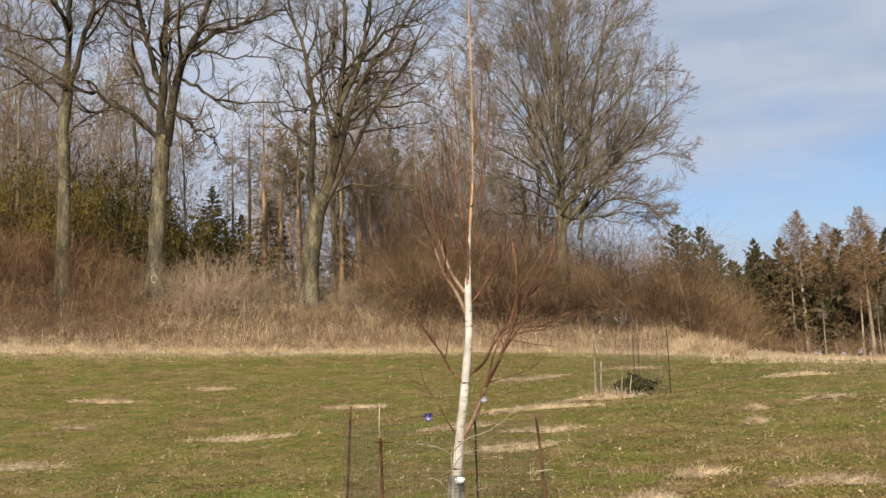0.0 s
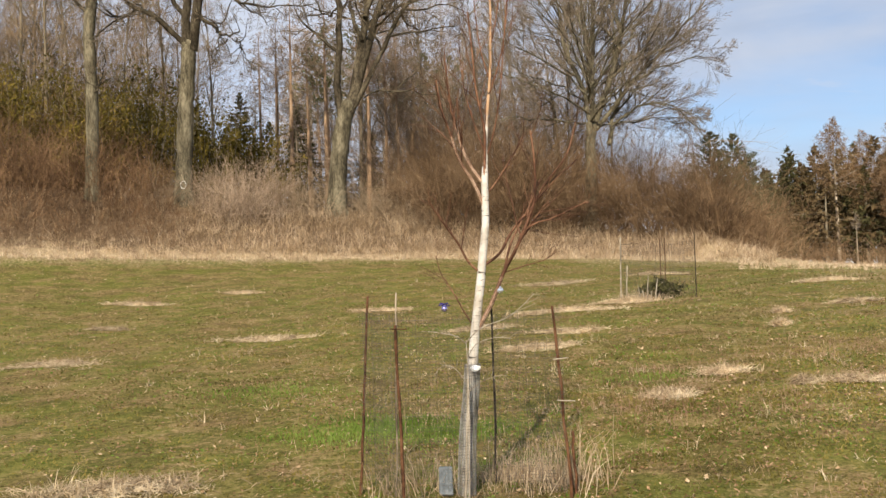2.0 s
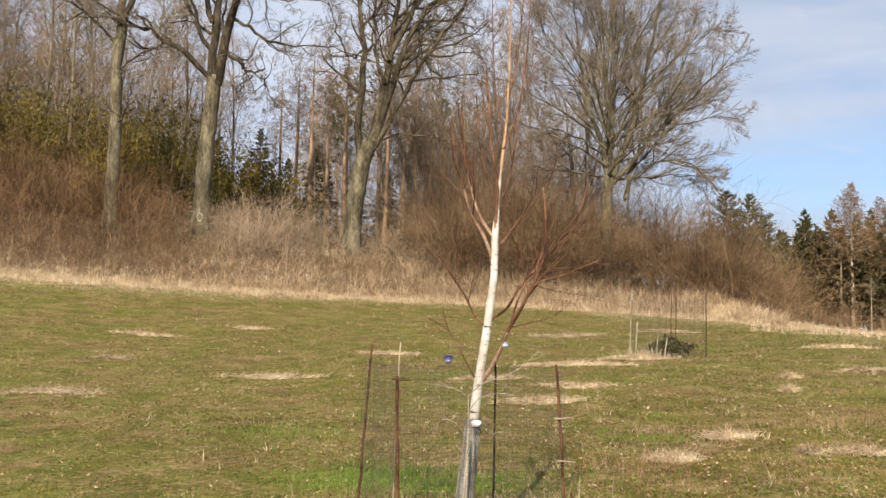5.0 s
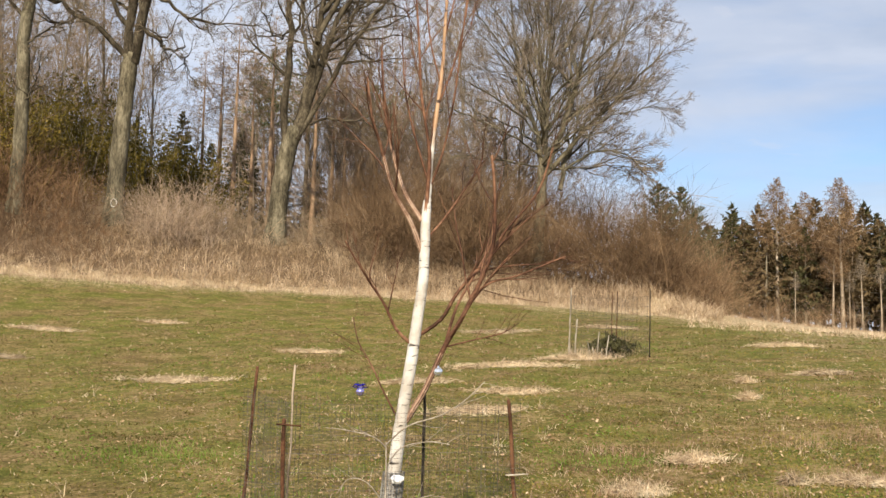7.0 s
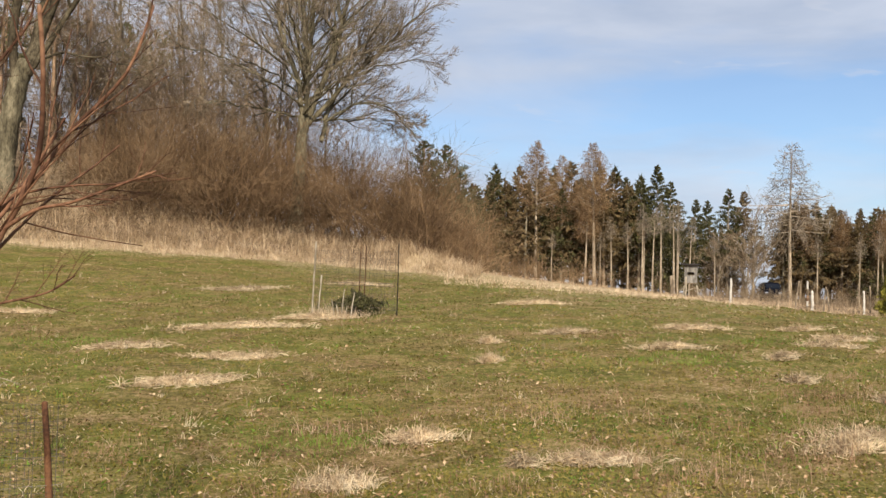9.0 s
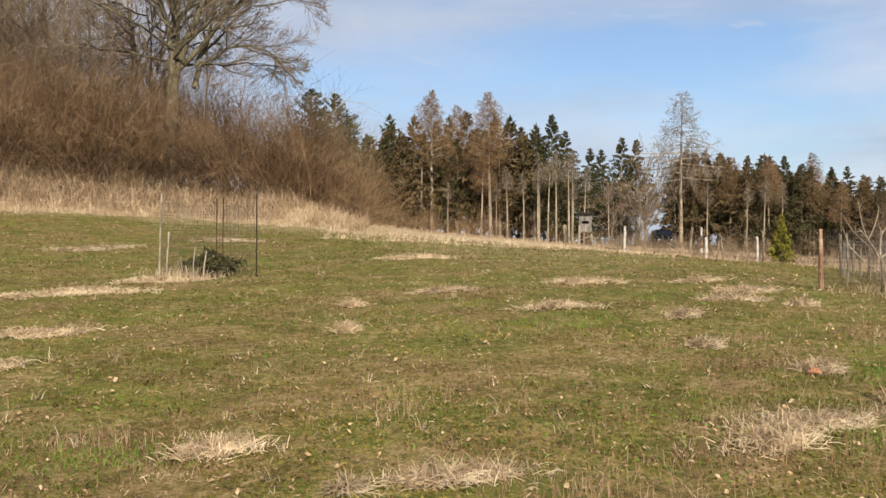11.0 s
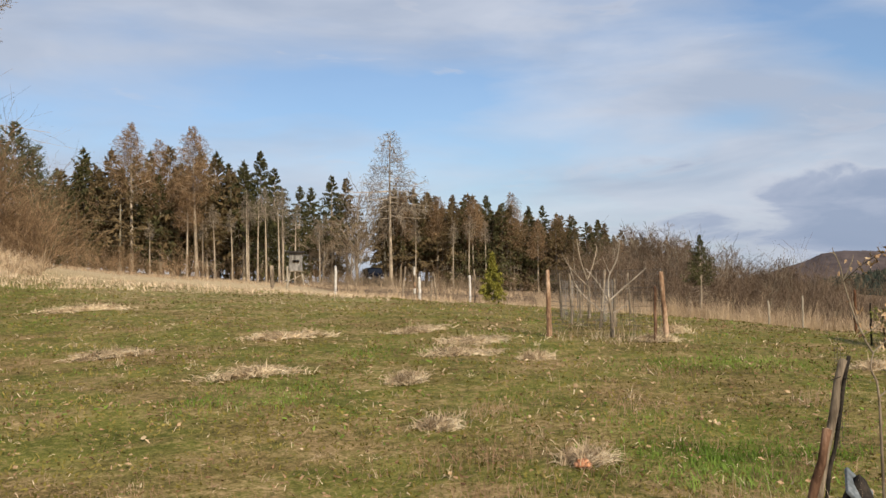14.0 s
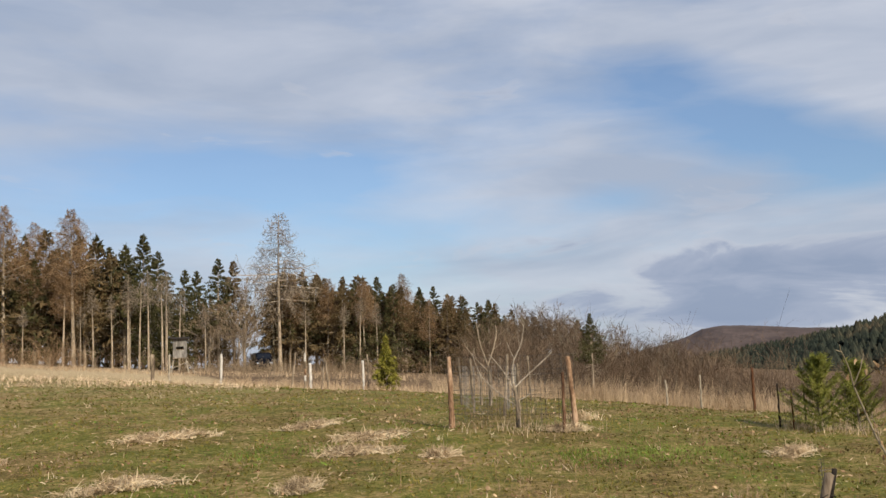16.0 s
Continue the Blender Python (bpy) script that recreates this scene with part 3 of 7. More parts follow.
def broadleaf(seed, bole, radius, leant, specs, per, dense, bark, twig, name="tree", gnarl=0.2, taper=0.2, least=0.007, lift=0.05):
    """A bare broadleaf tree: a bole, given main limbs (height, bearing, rise, length, radius), and four finer orders."""
    rng = np.random.default_rng(seed)
    thick, fine = Heap(), Heap()
    k = 22 if radius > 0.2 else 9
    f = np.linspace(0, 1, k)
    P = np.stack([leant[0] * f + 0.08 * np.sin(f * 7 + seed), leant[1] * f + 0.05 * np.sin(f * 9), bole * f - 0.25 * (f == 0)], -1)[None]
    R = radius * ((1.0 + 0.55 * np.exp(-f * 9) - taper * f) * np.where(f > 0.9, 1 - 4.5 * (f - 0.9), 1))[None]
    tubes(thick, P, noisy(rng, R, 0.035), 14 if radius > 0.2 else 7)
    st = np.stack([np.interp([s[0] for s in specs], P[0, :, 2], P[0, :, c]) for c in range(3)], -1)
    ln, rd = np.array([s[3] for s in specs], float), np.array([s[4] for s in specs], float)
    Q, S = grow(rng, st, limb_ways(specs), ln, rd * 0.8, 12 if radius > 0.2 else 5, gnarl, lift, 0.18)
    tubes(thick, Q, noisy(rng, S, 0.06), 8 if radius > 0.2 else 4)
    for order, (count, ang, ratio, kk, sides) in enumerate(per):
        st, way, ln, rd = sprout(rng, Q, S, ln, count, 0.22 if order else 0.18, 1.0, ang, ratio, 0.6, least)
        Q, S = grow(rng, st, way, ln, rd, kk, 0.2, 0.07 if order < 2 else 0.03, 0.3)
        tubes(thick if order == 0 else fine, Q, S, sides)
    return thick.mesh(name + " trunk", bark), fine.mesh(name + " crown", twig)


def place_tree(name, meshes, x, y, label, group="", scale=1.0, turn=0.0, category="tree", kinds=("trunk", "crown")):
    ob = thing(name, x, y, label, category, group)
    ob.rotation_euler[2] = radians(turn)
    ob.scale = (scale,) * 3
    for part_name, me in zip(kinds, meshes):
        part(part_name, me, ob)
    return ob


FULL = [(9, 38, 0.52, 7, 5), (9, 40, 0.5, 5, 3), (7, 42, 0.52, 3, 2), (5, 40, 0.62, 2, 2)]

# the great bare oaks on the bank
def limb_path(rng, row, k, gnarl):
    """A limb drawn by its side view (x, z), its radii and its reach in depth."""
    pts, r0, r1, deep = row
    n = len(pts)
    Q, S = bent([(x, deep * i / (n - 1), z) for i, (x, z) in enumerate(pts)], np.linspace(r0, r1, n), 6)
    at = np.linspace(0, len(Q) - 1, k)
    Q = np.stack([np.interp(at, np.arange(len(Q)), Q[:, c]) for c in range(3)], -1)
    Q[1:-1] += rng.normal(0, gnarl, (k - 2, 3))
    return Q, np.interp(at, np.arange(len(S)), S)


def held_in(start, way, length, hull):
    """Branches cut short where they would leave the crown's rounded outline (centre, radii)."""
    if hull is None:
        return length
    c, r = np.array(hull[0]), np.array(hull[1])
    p, d = (start - c) / r, unit(way) / r
    a, b, q = (d * d).sum(1), (p * d).sum(1), (p * p).sum(1) - 1
    out = (-b + np.sqrt(np.maximum(0.0, b * b - a * q))) / a
    return np.clip(out * (0.9 + 0.2 * np.sin(np.arange(len(out)) * 2.4)), 0.45 * length, length)


def traced_oak(seed, stem, limbs, orders, name, extra=8, hull=None, gnarl=0.05, least=0.007, bark=None, straight=False, twig=None):
    """A great bare tree: a flared trunk, limbs of given line, further limbs in depth, and finer orders of twigs."""
    rng = np.random.default_rng(seed)
    trunk, bough, fine = Heap(), Heap(), Heap()
    P, R = limb_path(rng, stem, 26, 0.015)
    R = R * (1 + 0.5 * np.exp(-np.maximum(0, P[:, 2]) / 0.45))
    P[0, 2] -= 0.4
    tubes(trunk, P[None], noisy(rng, R, 0.03)[None], 16)
    made = [limb_path(rng, row, 16, gnarl) for row in limbs]
    Q, S = np.stack([m[0] for m in made]), np.stack([m[1] for m in made])
    tubes(bough, Q, noisy(rng, S, 0.06), 9)
    ln = np.linalg.norm(np.diff(Q, axis=1), axis=2).sum(1)
    if extra:
        src, f = rng.integers(0, len(Q), extra), rng.integers(5, 14, extra)
        turn = rng.uniform(0, 2 * np.pi, extra)
        way = np.stack([np.cos(turn) * 0.6, np.sin(turn) * 1.2, rng.uniform(0.2, 1.1, extra)], -1)
        el = rng.uniform(3.0, 6.0, extra)
        Qe, Se = grow(rng, Q[src, f], way, held_in(Q[src, f], way, el, hull), S[src, f] * 0.6, 16, 0.13, 0.03, 0.25)
        tubes(bough, Qe, Se, 7)
        Q, S, ln = np.concatenate([Q, Qe]), np.concatenate([S, Se]), np.concatenate([ln, el])
    for order, (count, ang, ratio, kk, sides) in enumerate(orders):
        st, way, ln, rd = sprout(rng, Q, S, np.minimum(ln, 9.0), count, 0.2, 1.0, ang, ratio, 0.6, least)
        ln = held_in(st, way, ln, hull)
        Q, S = grow(rng, st, way, ln, rd, kk, (0.10 if straight else 0.22) if order < 2 else (0.07 if straight else 0.16), 0.05 if order < 2 else 0.02, 0.3)
        tubes(bough if order == 0 else fine, Q, S, sides)
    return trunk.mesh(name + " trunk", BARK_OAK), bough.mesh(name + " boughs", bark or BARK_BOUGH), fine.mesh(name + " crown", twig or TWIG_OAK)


OAK_KINDS = ("trunk", "branch_frame", "crown")
OAK_ORDERS = [(10, 48, 0.42, 7, 5), (7, 48, 0.5, 5, 3), (6, 45, 0.52, 3, 2), (4, 42, 0.6, 2, 2)]
oak_a = traced_oak(12, ([(0, -0.1), (0.15, 3.4), (0.3, 6.2), (0.45, 8.2)], 0.42, 0.36, 0.1), [
    ([(0.42, 8.0), (0.3, 9.4), (0.4, 11.5), (0.5, 13.9), (0.55, 16.5), (0.3, 20.5)], 0.27, 0.09, 0.4),
    ([(0.62, 7.7), (0.9, 9.7), (1.3, 11.5), (2.1, 13.0), (2.6, 14.3), (3.4, 17.0), (3.8, 19.5)], 0.27, 0.07, -0.6),
    ([(0.2, 8.1), (-0.8, 9.1), (-1.5, 9.6), (-2.4, 10.0), (-2.6, 10.4), (-3.1, 10.3), (-4.4, 11.0), (-5.6, 11.7), (-7.0, 12.5)], 0.15, 0.03, -1.5),
    ([(0.25, 11.0), (-0.3, 12.7), (-0.5, 14.1), (-0.8, 14.9), (-2.0, 15.2), (-3.6, 16.2)], 0.15, 0.04, -0.8),
    ([(0.8, 9.6), (1.8, 8.8), (2.3, 8.2), (3.3, 8.3)], 0.11, 0.035, -1.2),
    ([(2.35, 8.2), (2.0, 7.6), (1.9, 6.7)], 0.045, 0.015, -1.2),
    ([(2.9, 8.25), (3.3, 7.4), (4.0, 6.3)], 0.05, 0.014, -1.4),
    ([(1.2, 11.2), (2.1, 10.7), (3.4, 9.9), (4.8, 9.6), (6.8, 9.6)], 0.10, 0.025, -0.9)], OAK_ORDERS, "oak", 0)
oak_a_more = [
    ([(1.85, 12.7), (3.4, 13.8), (4.5, 14.2), (5.4, 14.7), (7.0, 15.3)], 0.14, 0.04, 0.9),
    ([(1.9, 12.4), (2.9, 12.6), (3.7, 12.2), (5.1, 12.1), (6.4, 11.7)], 0.085, 0.02, -0.7),
    ([(0.45, 13.0), (1.0, 14.2), (1.4, 15.6), (1.5, 18.0)], 0.10, 0.03, 1.2),
    ([(0.4, 12.2), (-0.6, 13.4), (-1.9, 14.2), (-3.2, 14.4)], 0.07, 0.02, 2.0),
    ([(-0.5, 14.1), (-0.9, 15.6), (-1.0, 18.0)], 0.09, 0.03, 0.3)]
oak_a_top = traced_oak(13, ([(0.42, 8.0), (0.43, 8.3), (0.45, 8.6)], 0.2, 0.19, 0.0), oak_a_more, OAK_ORDERS, "oak", 5)
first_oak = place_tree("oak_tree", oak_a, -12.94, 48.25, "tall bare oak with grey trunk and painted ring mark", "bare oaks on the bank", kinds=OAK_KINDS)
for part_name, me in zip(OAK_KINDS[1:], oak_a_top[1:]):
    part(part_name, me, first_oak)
ring = np.linspace(0, 2 * np.pi, 25)
part("painted_ring", rod_mesh("painted ring", [(0.262 * 0.56 + 0.13 * math.cos(a) * 0.965, 0.03 - 0.965 * 0.555 + 0.13 * math.cos(a) * 0.262 + 0.03 * abs(math.cos(a)), 0.85 + 0.19 * math.sin(a)) for a in ring], [0.018] * 25, PAINT, 6), first_oak, "faded white painted ring")
oak_b = traced_oak(23, ([(0, -0.1), (0.2, 2.4), (0.45, 4.4), (0.8, 5.7)], 0.48, 0.40, 0.1), [
    ([(0.45, 4.5), (0.3, 7.3), (0.5, 9.7), (0.3, 11.9), (0.1, 13.7), (-0.5, 15.3), (-1.1, 18.5)], 0.20, 0.05, -0.5),
    ([(0.8, 5.4), (1.3, 7.5), (1.7, 9.7), (2.0, 12.1), (2.2, 14.6), (2.0, 19.5)], 0.27, 0.06, 0.6),
    ([(0.9, 5.2), (1.8, 8.4), (2.3, 10.0), (2.9, 11.5), (3.8, 13.0), (4.9, 14.1), (6.6, 17.6)], 0.22, 0.05, -0.5),
    ([(1.0, 5.4), (2.5, 8.1), (3.3, 9.6), (4.5, 11.4), (5.6, 12.8), (6.5, 14.8)], 0.15, 0.04, -1.2),
    ([(1.8, 10.2), (3.1, 13.5), (3.4, 15.5), (3.9, 19.0)], 0.16, 0.05, 0.4),
    ([(2.2, 10.2), (3.7, 11.8), (4.9, 12.2), (6.1, 12.4)], 0.075, 0.02, -0.9),
    ([(2.6, 10.9), (4.8, 11.4), (6.8, 11.7)], 0.06, 0.015, -0.4),
    ([(0.9, 5.9), (2.9, 6.3), (4.4, 6.0), (5.7, 5.7)], 0.055, 0.015, -1.0)], OAK_ORDERS, "oak", 3)
oak_b_top = traced_oak(24, ([(0.8, 5.4), (0.82, 5.6), (0.85, 5.8)], 0.2, 0.2, 0.0), [
    ([(0.45, 10.8), (-0.3, 10.3), (-0.8, 11.3), (-1.3, 12.8)], 0.06, 0.02, -0.8),
    ([(0.3, 12.0), (1.1, 12.9), (1.7, 14.0), (1.9, 16.0)], 0.07, 0.02, -0.6),
    ([(2.0, 11.8), (4.3, 14.6), (5.6, 15.3), (7.0, 16.1)], 0.12, 0.03, 0.8),
    ([(1.6, 9.0), (1.0, 11.0), (0.9, 13.5), (0.6, 16.5)], 0.11, 0.03, 1.6)], OAK_ORDERS, "oak", 4)
second_oak = place_tree("oak_tree", oak_b, -5.46, 49.7, "bare oak forking low into several leaning stems", "bare oaks on the bank", kinds=OAK_KINDS)
for part_name, me in zip(OAK_KINDS[1:], oak_b_top[1:]):
    part(part_name, me, second_oak)
FAN = [
    ([(0.25, 4.9), (-0.1, 7.5), (-0.9, 9.4), (-1.1, 11.5), (-1.6, 15.5)], 0.15, 0.03, 0.8),
    ([(0.3, 5.0), (1.3, 7.8), (1.8, 9.6), (2.3, 12.1), (2.9, 15.5)], 0.19, 0.04, -0.5),
    ([(0.45, 5.2), (2.5, 7.7), (4.7, 9.8), (6.2, 11.6)], 0.13, 0.025, -0.8),
    ([(1.1, 4.4), (1.8, 6.8), (3.1, 8.9), (4.6, 12.5)], 0.13, 0.03, 1.2),
    ([(1.2, 5.3), (2.4, 6.2), (3.8, 6.4), (5.0, 5.6), (5.8, 4.5)], 0.08, 0.015, -1.0),
    ([(0.3, 5.6), (0.4, 8.5), (0.6, 12.0), (0.3, 17.0)], 0.16, 0.03, 0.3)]
for j in range(26):  # limbs that fan out from the fork towards a rounded crown
    e, b, z = radians(6 + 3.0 * j), radians(137.5 * j + 11), 5.3 + 0.18 * j
    x, d, h = math.cos(b) * math.cos(e), math.sin(b) * math.cos(e), math.sin(e)
    reach = 6.2 + 2.2 * h
    FAN.append(([(0.2, z), (0.2 + x * reach * 0.3, z + h * reach * 0.45), (0.2 + x * reach * 0.7, z + h * reach * 0.82), (0.2 + x * reach, z + h * reach * (1.05 if j > 5 else 0.8))], 0.066 - 0.0008 * j, 0.012, d * reach))
oak_c = traced_oak(37, ([(0, -0.1), (0.1, 2.0), (0.15, 3.6), (0.25, 5.6)], 0.33, 0.25, 0.1), FAN, [(13, 36, 0.40, 6, 4), (9, 30, 0.5, 4, 2), (8, 27, 0.55, 3, 2), (3, 24, 0.7, 2, 2)], "oak", 0, ((0.2, 0.3, 10.8), (7.9, 7.2, 8.9)), 0.05, bark=BARK_OAK, straight=True, twig=TWIG_GREY)
place_tree("oak_tree", oak_c, 7.60, 49.4, "wide bare tree with a dense rounded crown of fine twigs", "bare oaks on the bank", kinds=OAK_KINDS)
oak_d = traced_oak(41, ([(0, -0.1), (0.0, 3.0), (0.0, 5.9), (-0.1, 8.1), (0.1, 10.2)], 0.33, 0.27, 0.1), [
    ([(0.08, 10.0), (0.1, 12.8), (0.1, 14.9), (0.3, 18.5)], 0.20, 0.06, 0.3),
    ([(0.05, 9.9), (0.9, 12.5), (1.6, 14.7), (2.3, 18.0)], 0.16, 0.05, -0.6),
    ([(0.1, 12.6), (-0.4, 14.3), (-1.0, 15.6), (-1.6, 18.0)], 0.09, 0.03, 0.4),
    ([(0.0, 5.0), (0.6, 5.8), (1.0, 7.3)], 0.05, 0.015, -0.6),
    ([(0.0, 9.0), (-1.4, 10.4), (-3.0, 11.2), (-4.4, 11.4)], 0.08, 0.02, -0.9),
    ([(0.0, 7.8), (1.3, 8.9), (2.5, 9.3)], 0.05, 0.015, 0.9),
    ([(0.1, 11.5), (-1.2, 12.8), (-2.6, 13.2), (-4.0, 14.3)], 0.07, 0.02, 0.5)], OAK_ORDERS, "oak", 3)
place_tree("oak_tree", oak_d, -16.97, 46.9, "slim bare oak with mossy trunk among brush", "bare oaks on the bank", kinds=OAK_KINDS)
companion = broadleaf(53, 4.0, 0.25, (0.5, 0.2), [
    (3.2, 20, 68, 9, 0.17), (3.8, 70, 74, 12, 0.18), (3.5, 340, 62, 8, 0.15), (3.6, 140, 72, 12, 0.16), (2.6, 0, 50, 6, 0.12), (3.9, 210, 66, 10, 0.14)],
    FULL[:3], 1, BARK_WOOD, TWIG_WOOD, "broad tree", 0.10)
place_tree("bare_tree", companion, 7.2, 55.5, "many-stemmed bare tree behind the brush on the bank", "bare trees behind the bank", 0.7, 200)

# bare woodland behind the bank
WOOD = []
THICKET = [(7, 42, 0.5, 4, 2), (6, 42, 0.55, 3, 2), (4, 40, 0.65, 2, 2)]
for s in range(5):
    rng = np.random.default_rng(100 + s)
    specs = [(z, rng.uniform(0, 360), rng.uniform(46, 72), rng.uniform(3.5, 6.5) * (1.3 - 0.045 * z), 0.05) for z in np.linspace(2.5, 17.6, 18)]
    WOOD.append(broadleaf(60 + s, 18.0, 0.125, (rng.uniform(-1.4, 1.4), rng.uniform(-0.8, 0.8)), specs, THICKET, 1, BARK_WOOD, TWIG_WOOD, "woodland tree", taper=0.9, least=0.0085))
rng = np.random.default_rng(7)
masters, spots = {}, []
for th in np.arange(-42, 12, 1.0):
    for r0 in (62, 78, 92) if th < -15 else (62, 78):
        if rng.uniform() < (0.20 if -13.5 < th < -3 else 0.05 if th < -20 else 0.12):
            continue
        if (-14.5 < th < -5.0 and rng.uniform() < 0.92) or (th > -5.0 and rng.uniform() < 0.55):
            continue
        spots.append((th + rng.uniform(-0.5, 0.5), r0 + rng.uniform(-4, 4)))
for n, (th, r) in enumerate(spots):
    a, kind = radians(th), int(rng.integers(5))
    x, y, s, turn = r * math.sin(a), r * math.cos(a), rng.uniform(0.75, 1.12), rng.uniform(0, 360)
    if kind not in masters:
        masters[kind] = place_tree("woodland_tree", WOOD[kind], x, y, "thin bare deciduous tree in the wood", "bare woodland behind the bank", s, turn)
    else:
        m = Matrix.LocRotScale((x, y, float(land(x, y))), Euler((0, 0, radians(turn))), None)
        ob = copy_thing(masters[kind], m)
        ob.scale = (s,) * 3


def conifer(seed, height, clear, wide, count, per, bark, needle, name, size=0.55, droop=-0.12, round_top=False, trunk_r=0.28, slim=0.3, full=1.6):
    """A spruce or pine: a straight trunk and tiers of boughs set with needle sprays."""
    rng = np.random.default_rng(seed)
    wood, leaf = Heap(), Heap()
    f = np.linspace(0, 1, 8)
    P = np.stack([0.25 * np.sin(f * 2.2 + seed), 0.2 * np.sin(f * 1.7 + 2 * seed), height * f - 0.2 * (f == 0)], -1)[None]
    tubes(wood, P, (trunk_r * (1.25 - 1.15 * f))[None], 7)
    t = clear + (1 - clear) * (np.arange(count) + rng.uniform(0, 1, count)) / count
    az = np.arange(count) * 2.4 + rng.normal(0, 0.4, count)
    up = (t - clear) / (1 - clear)
    prof = (1 - up ** (2.4 if round_top else full)) * (0.45 + 0.55 * np.minimum(1, up * 5))
    uneven = 1 + 0.28 * np.sin(az * 2 + seed + up * 5) * np.sin(up * 17 + az + 2 * seed)
    ln = wide * prof * uneven * rng.uniform(0.6, 1.2, count) + 0.25
    st = np.stack([np.interp(t * height, P[0, :, 2], P[0, :, 0]), np.interp(t * height, P[0, :, 2], P[0, :, 1]), t * height], -1)
    rise = np.where(t > 0.85, 0.6, droop + 0.25 * t)
    way = np.stack([np.cos(az), np.sin(az), rise], -1)
    Q, S = grow(rng, st, way, ln, np.maximum(0.012, ln * 0.012), 4, 0.06, 0.03 if round_top else -0.03, 0.3)
    tubes(wood, Q, S, 2)
    if clear > 0.2 and not round_top:  # dead boughs left below the living crown
        m = 46
        td, ad = rng.uniform(0.1, clear + 0.1, m), rng.uniform(0, 6.28, m)
        sd = np.stack([np.interp(td * height, P[0, :, 2], P[0, :, 0]), np.interp(td * height, P[0, :, 2], P[0, :, 1]), td * height], -1)
        ld = rng.uniform(0.25, 0.7, m) * wide
        Qd, Sd = grow(rng, sd, np.stack([np.cos(ad), np.sin(ad), np.full(m, -0.15)], -1), ld, np.full(m, 0.035), 3, 0.1, -0.02, 0.5)
        tubes(wood, Qd, Sd, 2)
        a, w, l2, r2 = sprout(rng, Qd, Sd, ld, 6, 0.2, 1.0, 50, 0.4, 0.8, 0.024)
        tubes(wood, *grow(rng, a, w, l2, r2, 2, 0.1, -0.1, 0.6), 2)
    at, w2, l2, _ = sprout(rng, Q, S, ln, per, 0.2, 1.0, 50, 0.3)
    at = at + rng.normal(0, 0.10, at.shape) * ln.repeat(per)[:, None] * 0.55
    grown = np.full(len(at), size) * (0.55 + 0.45 * np.minimum(1, ln.repeat(per) / wide))
    needles(leaf, rng, at, w2 + np.array([0, 0, -0.45 if not round_top else 0.3]), grown, slim)
    top = np.repeat([[P[0, -1, 0], P[0, -1, 1], height * 0.99]], 6, 0) + rng.normal(0, 0.002 * height, (6, 3))
    needles(leaf, rng, top, np.repeat([[0, 0, 1.0]], 6, 0), np.full(6, size * 0.8), slim)
    return wood.mesh(name + " trunk", bark), leaf.mesh(name + " crown", needle)


def larch(seed, height, clear, wide, count, name, bark, twig, twiglets=16, sweep=0.45, sub=4):
    """A leafless larch: a straight trunk, swept boughs and hanging twigs."""
    rng = np.random.default_rng(seed)
    wood, fine = Heap(), Heap()
    f = np.linspace(0, 1, 9)
    P = np.stack([0.3 * np.sin(f * 2 + seed), 0.2 * np.sin(f * 2.6 + seed), height * f - 0.2 * (f == 0)], -1)[None]
    tubes(wood, P, (0.27 * (1.15 - 1.08 * f))[None], 8)
    t = clear + (0.99 - clear) * (np.arange(count) + rng.uniform(0, 1, count)) / count
    az = np.arange(count) * 2.4 + rng.normal(0, 0.5, count)
    up = (t - clear) / (1 - clear)
    ln = wide * (1 - up ** 1.35 * 0.95) * (0.6 + 0.4 * np.minimum(1, up * 5)) * rng.uniform(0.6, 1.2, count) + 0.2
    st = np.stack([np.interp(t * height, P[0, :, 2], P[0, :, c]) for c in range(2)] + [t * height], -1)
    way = np.stack([np.cos(az), np.sin(az), -0.3 + sweep * (0.5 + t)], -1)
    Q, S = grow(rng, st, way, ln, np.maximum(0.014, ln * 0.012), 5, 0.06, 0.04, 0.35)
    tubes(wood, Q, S * 1.2, 2)
    a, w, l2, r2 = sprout(rng, Q, S, ln, twiglets, 0.12, 1.0, 60, 0.5, 0.6, 0.021)
    Q2, S2 = grow(rng, a, w, l2, r2, 2, 0.15, -0.12, 0.5)
    tubes(fine, Q2, S2, 2)
    a, w, l3, r3 = sprout(rng, Q2, S2, l2, sub, 0.15, 1.0, 50, 0.6, 0.8, 0.016)
    Q3, S3 = grow(rng, a, w, l3, r3, 2, 0.2, -0.2, 0.6)
    tubes(fine, Q3, S3, 2)
    return wood.mesh(name + " trunk", bark), fine.mesh(name + " crown", twig)


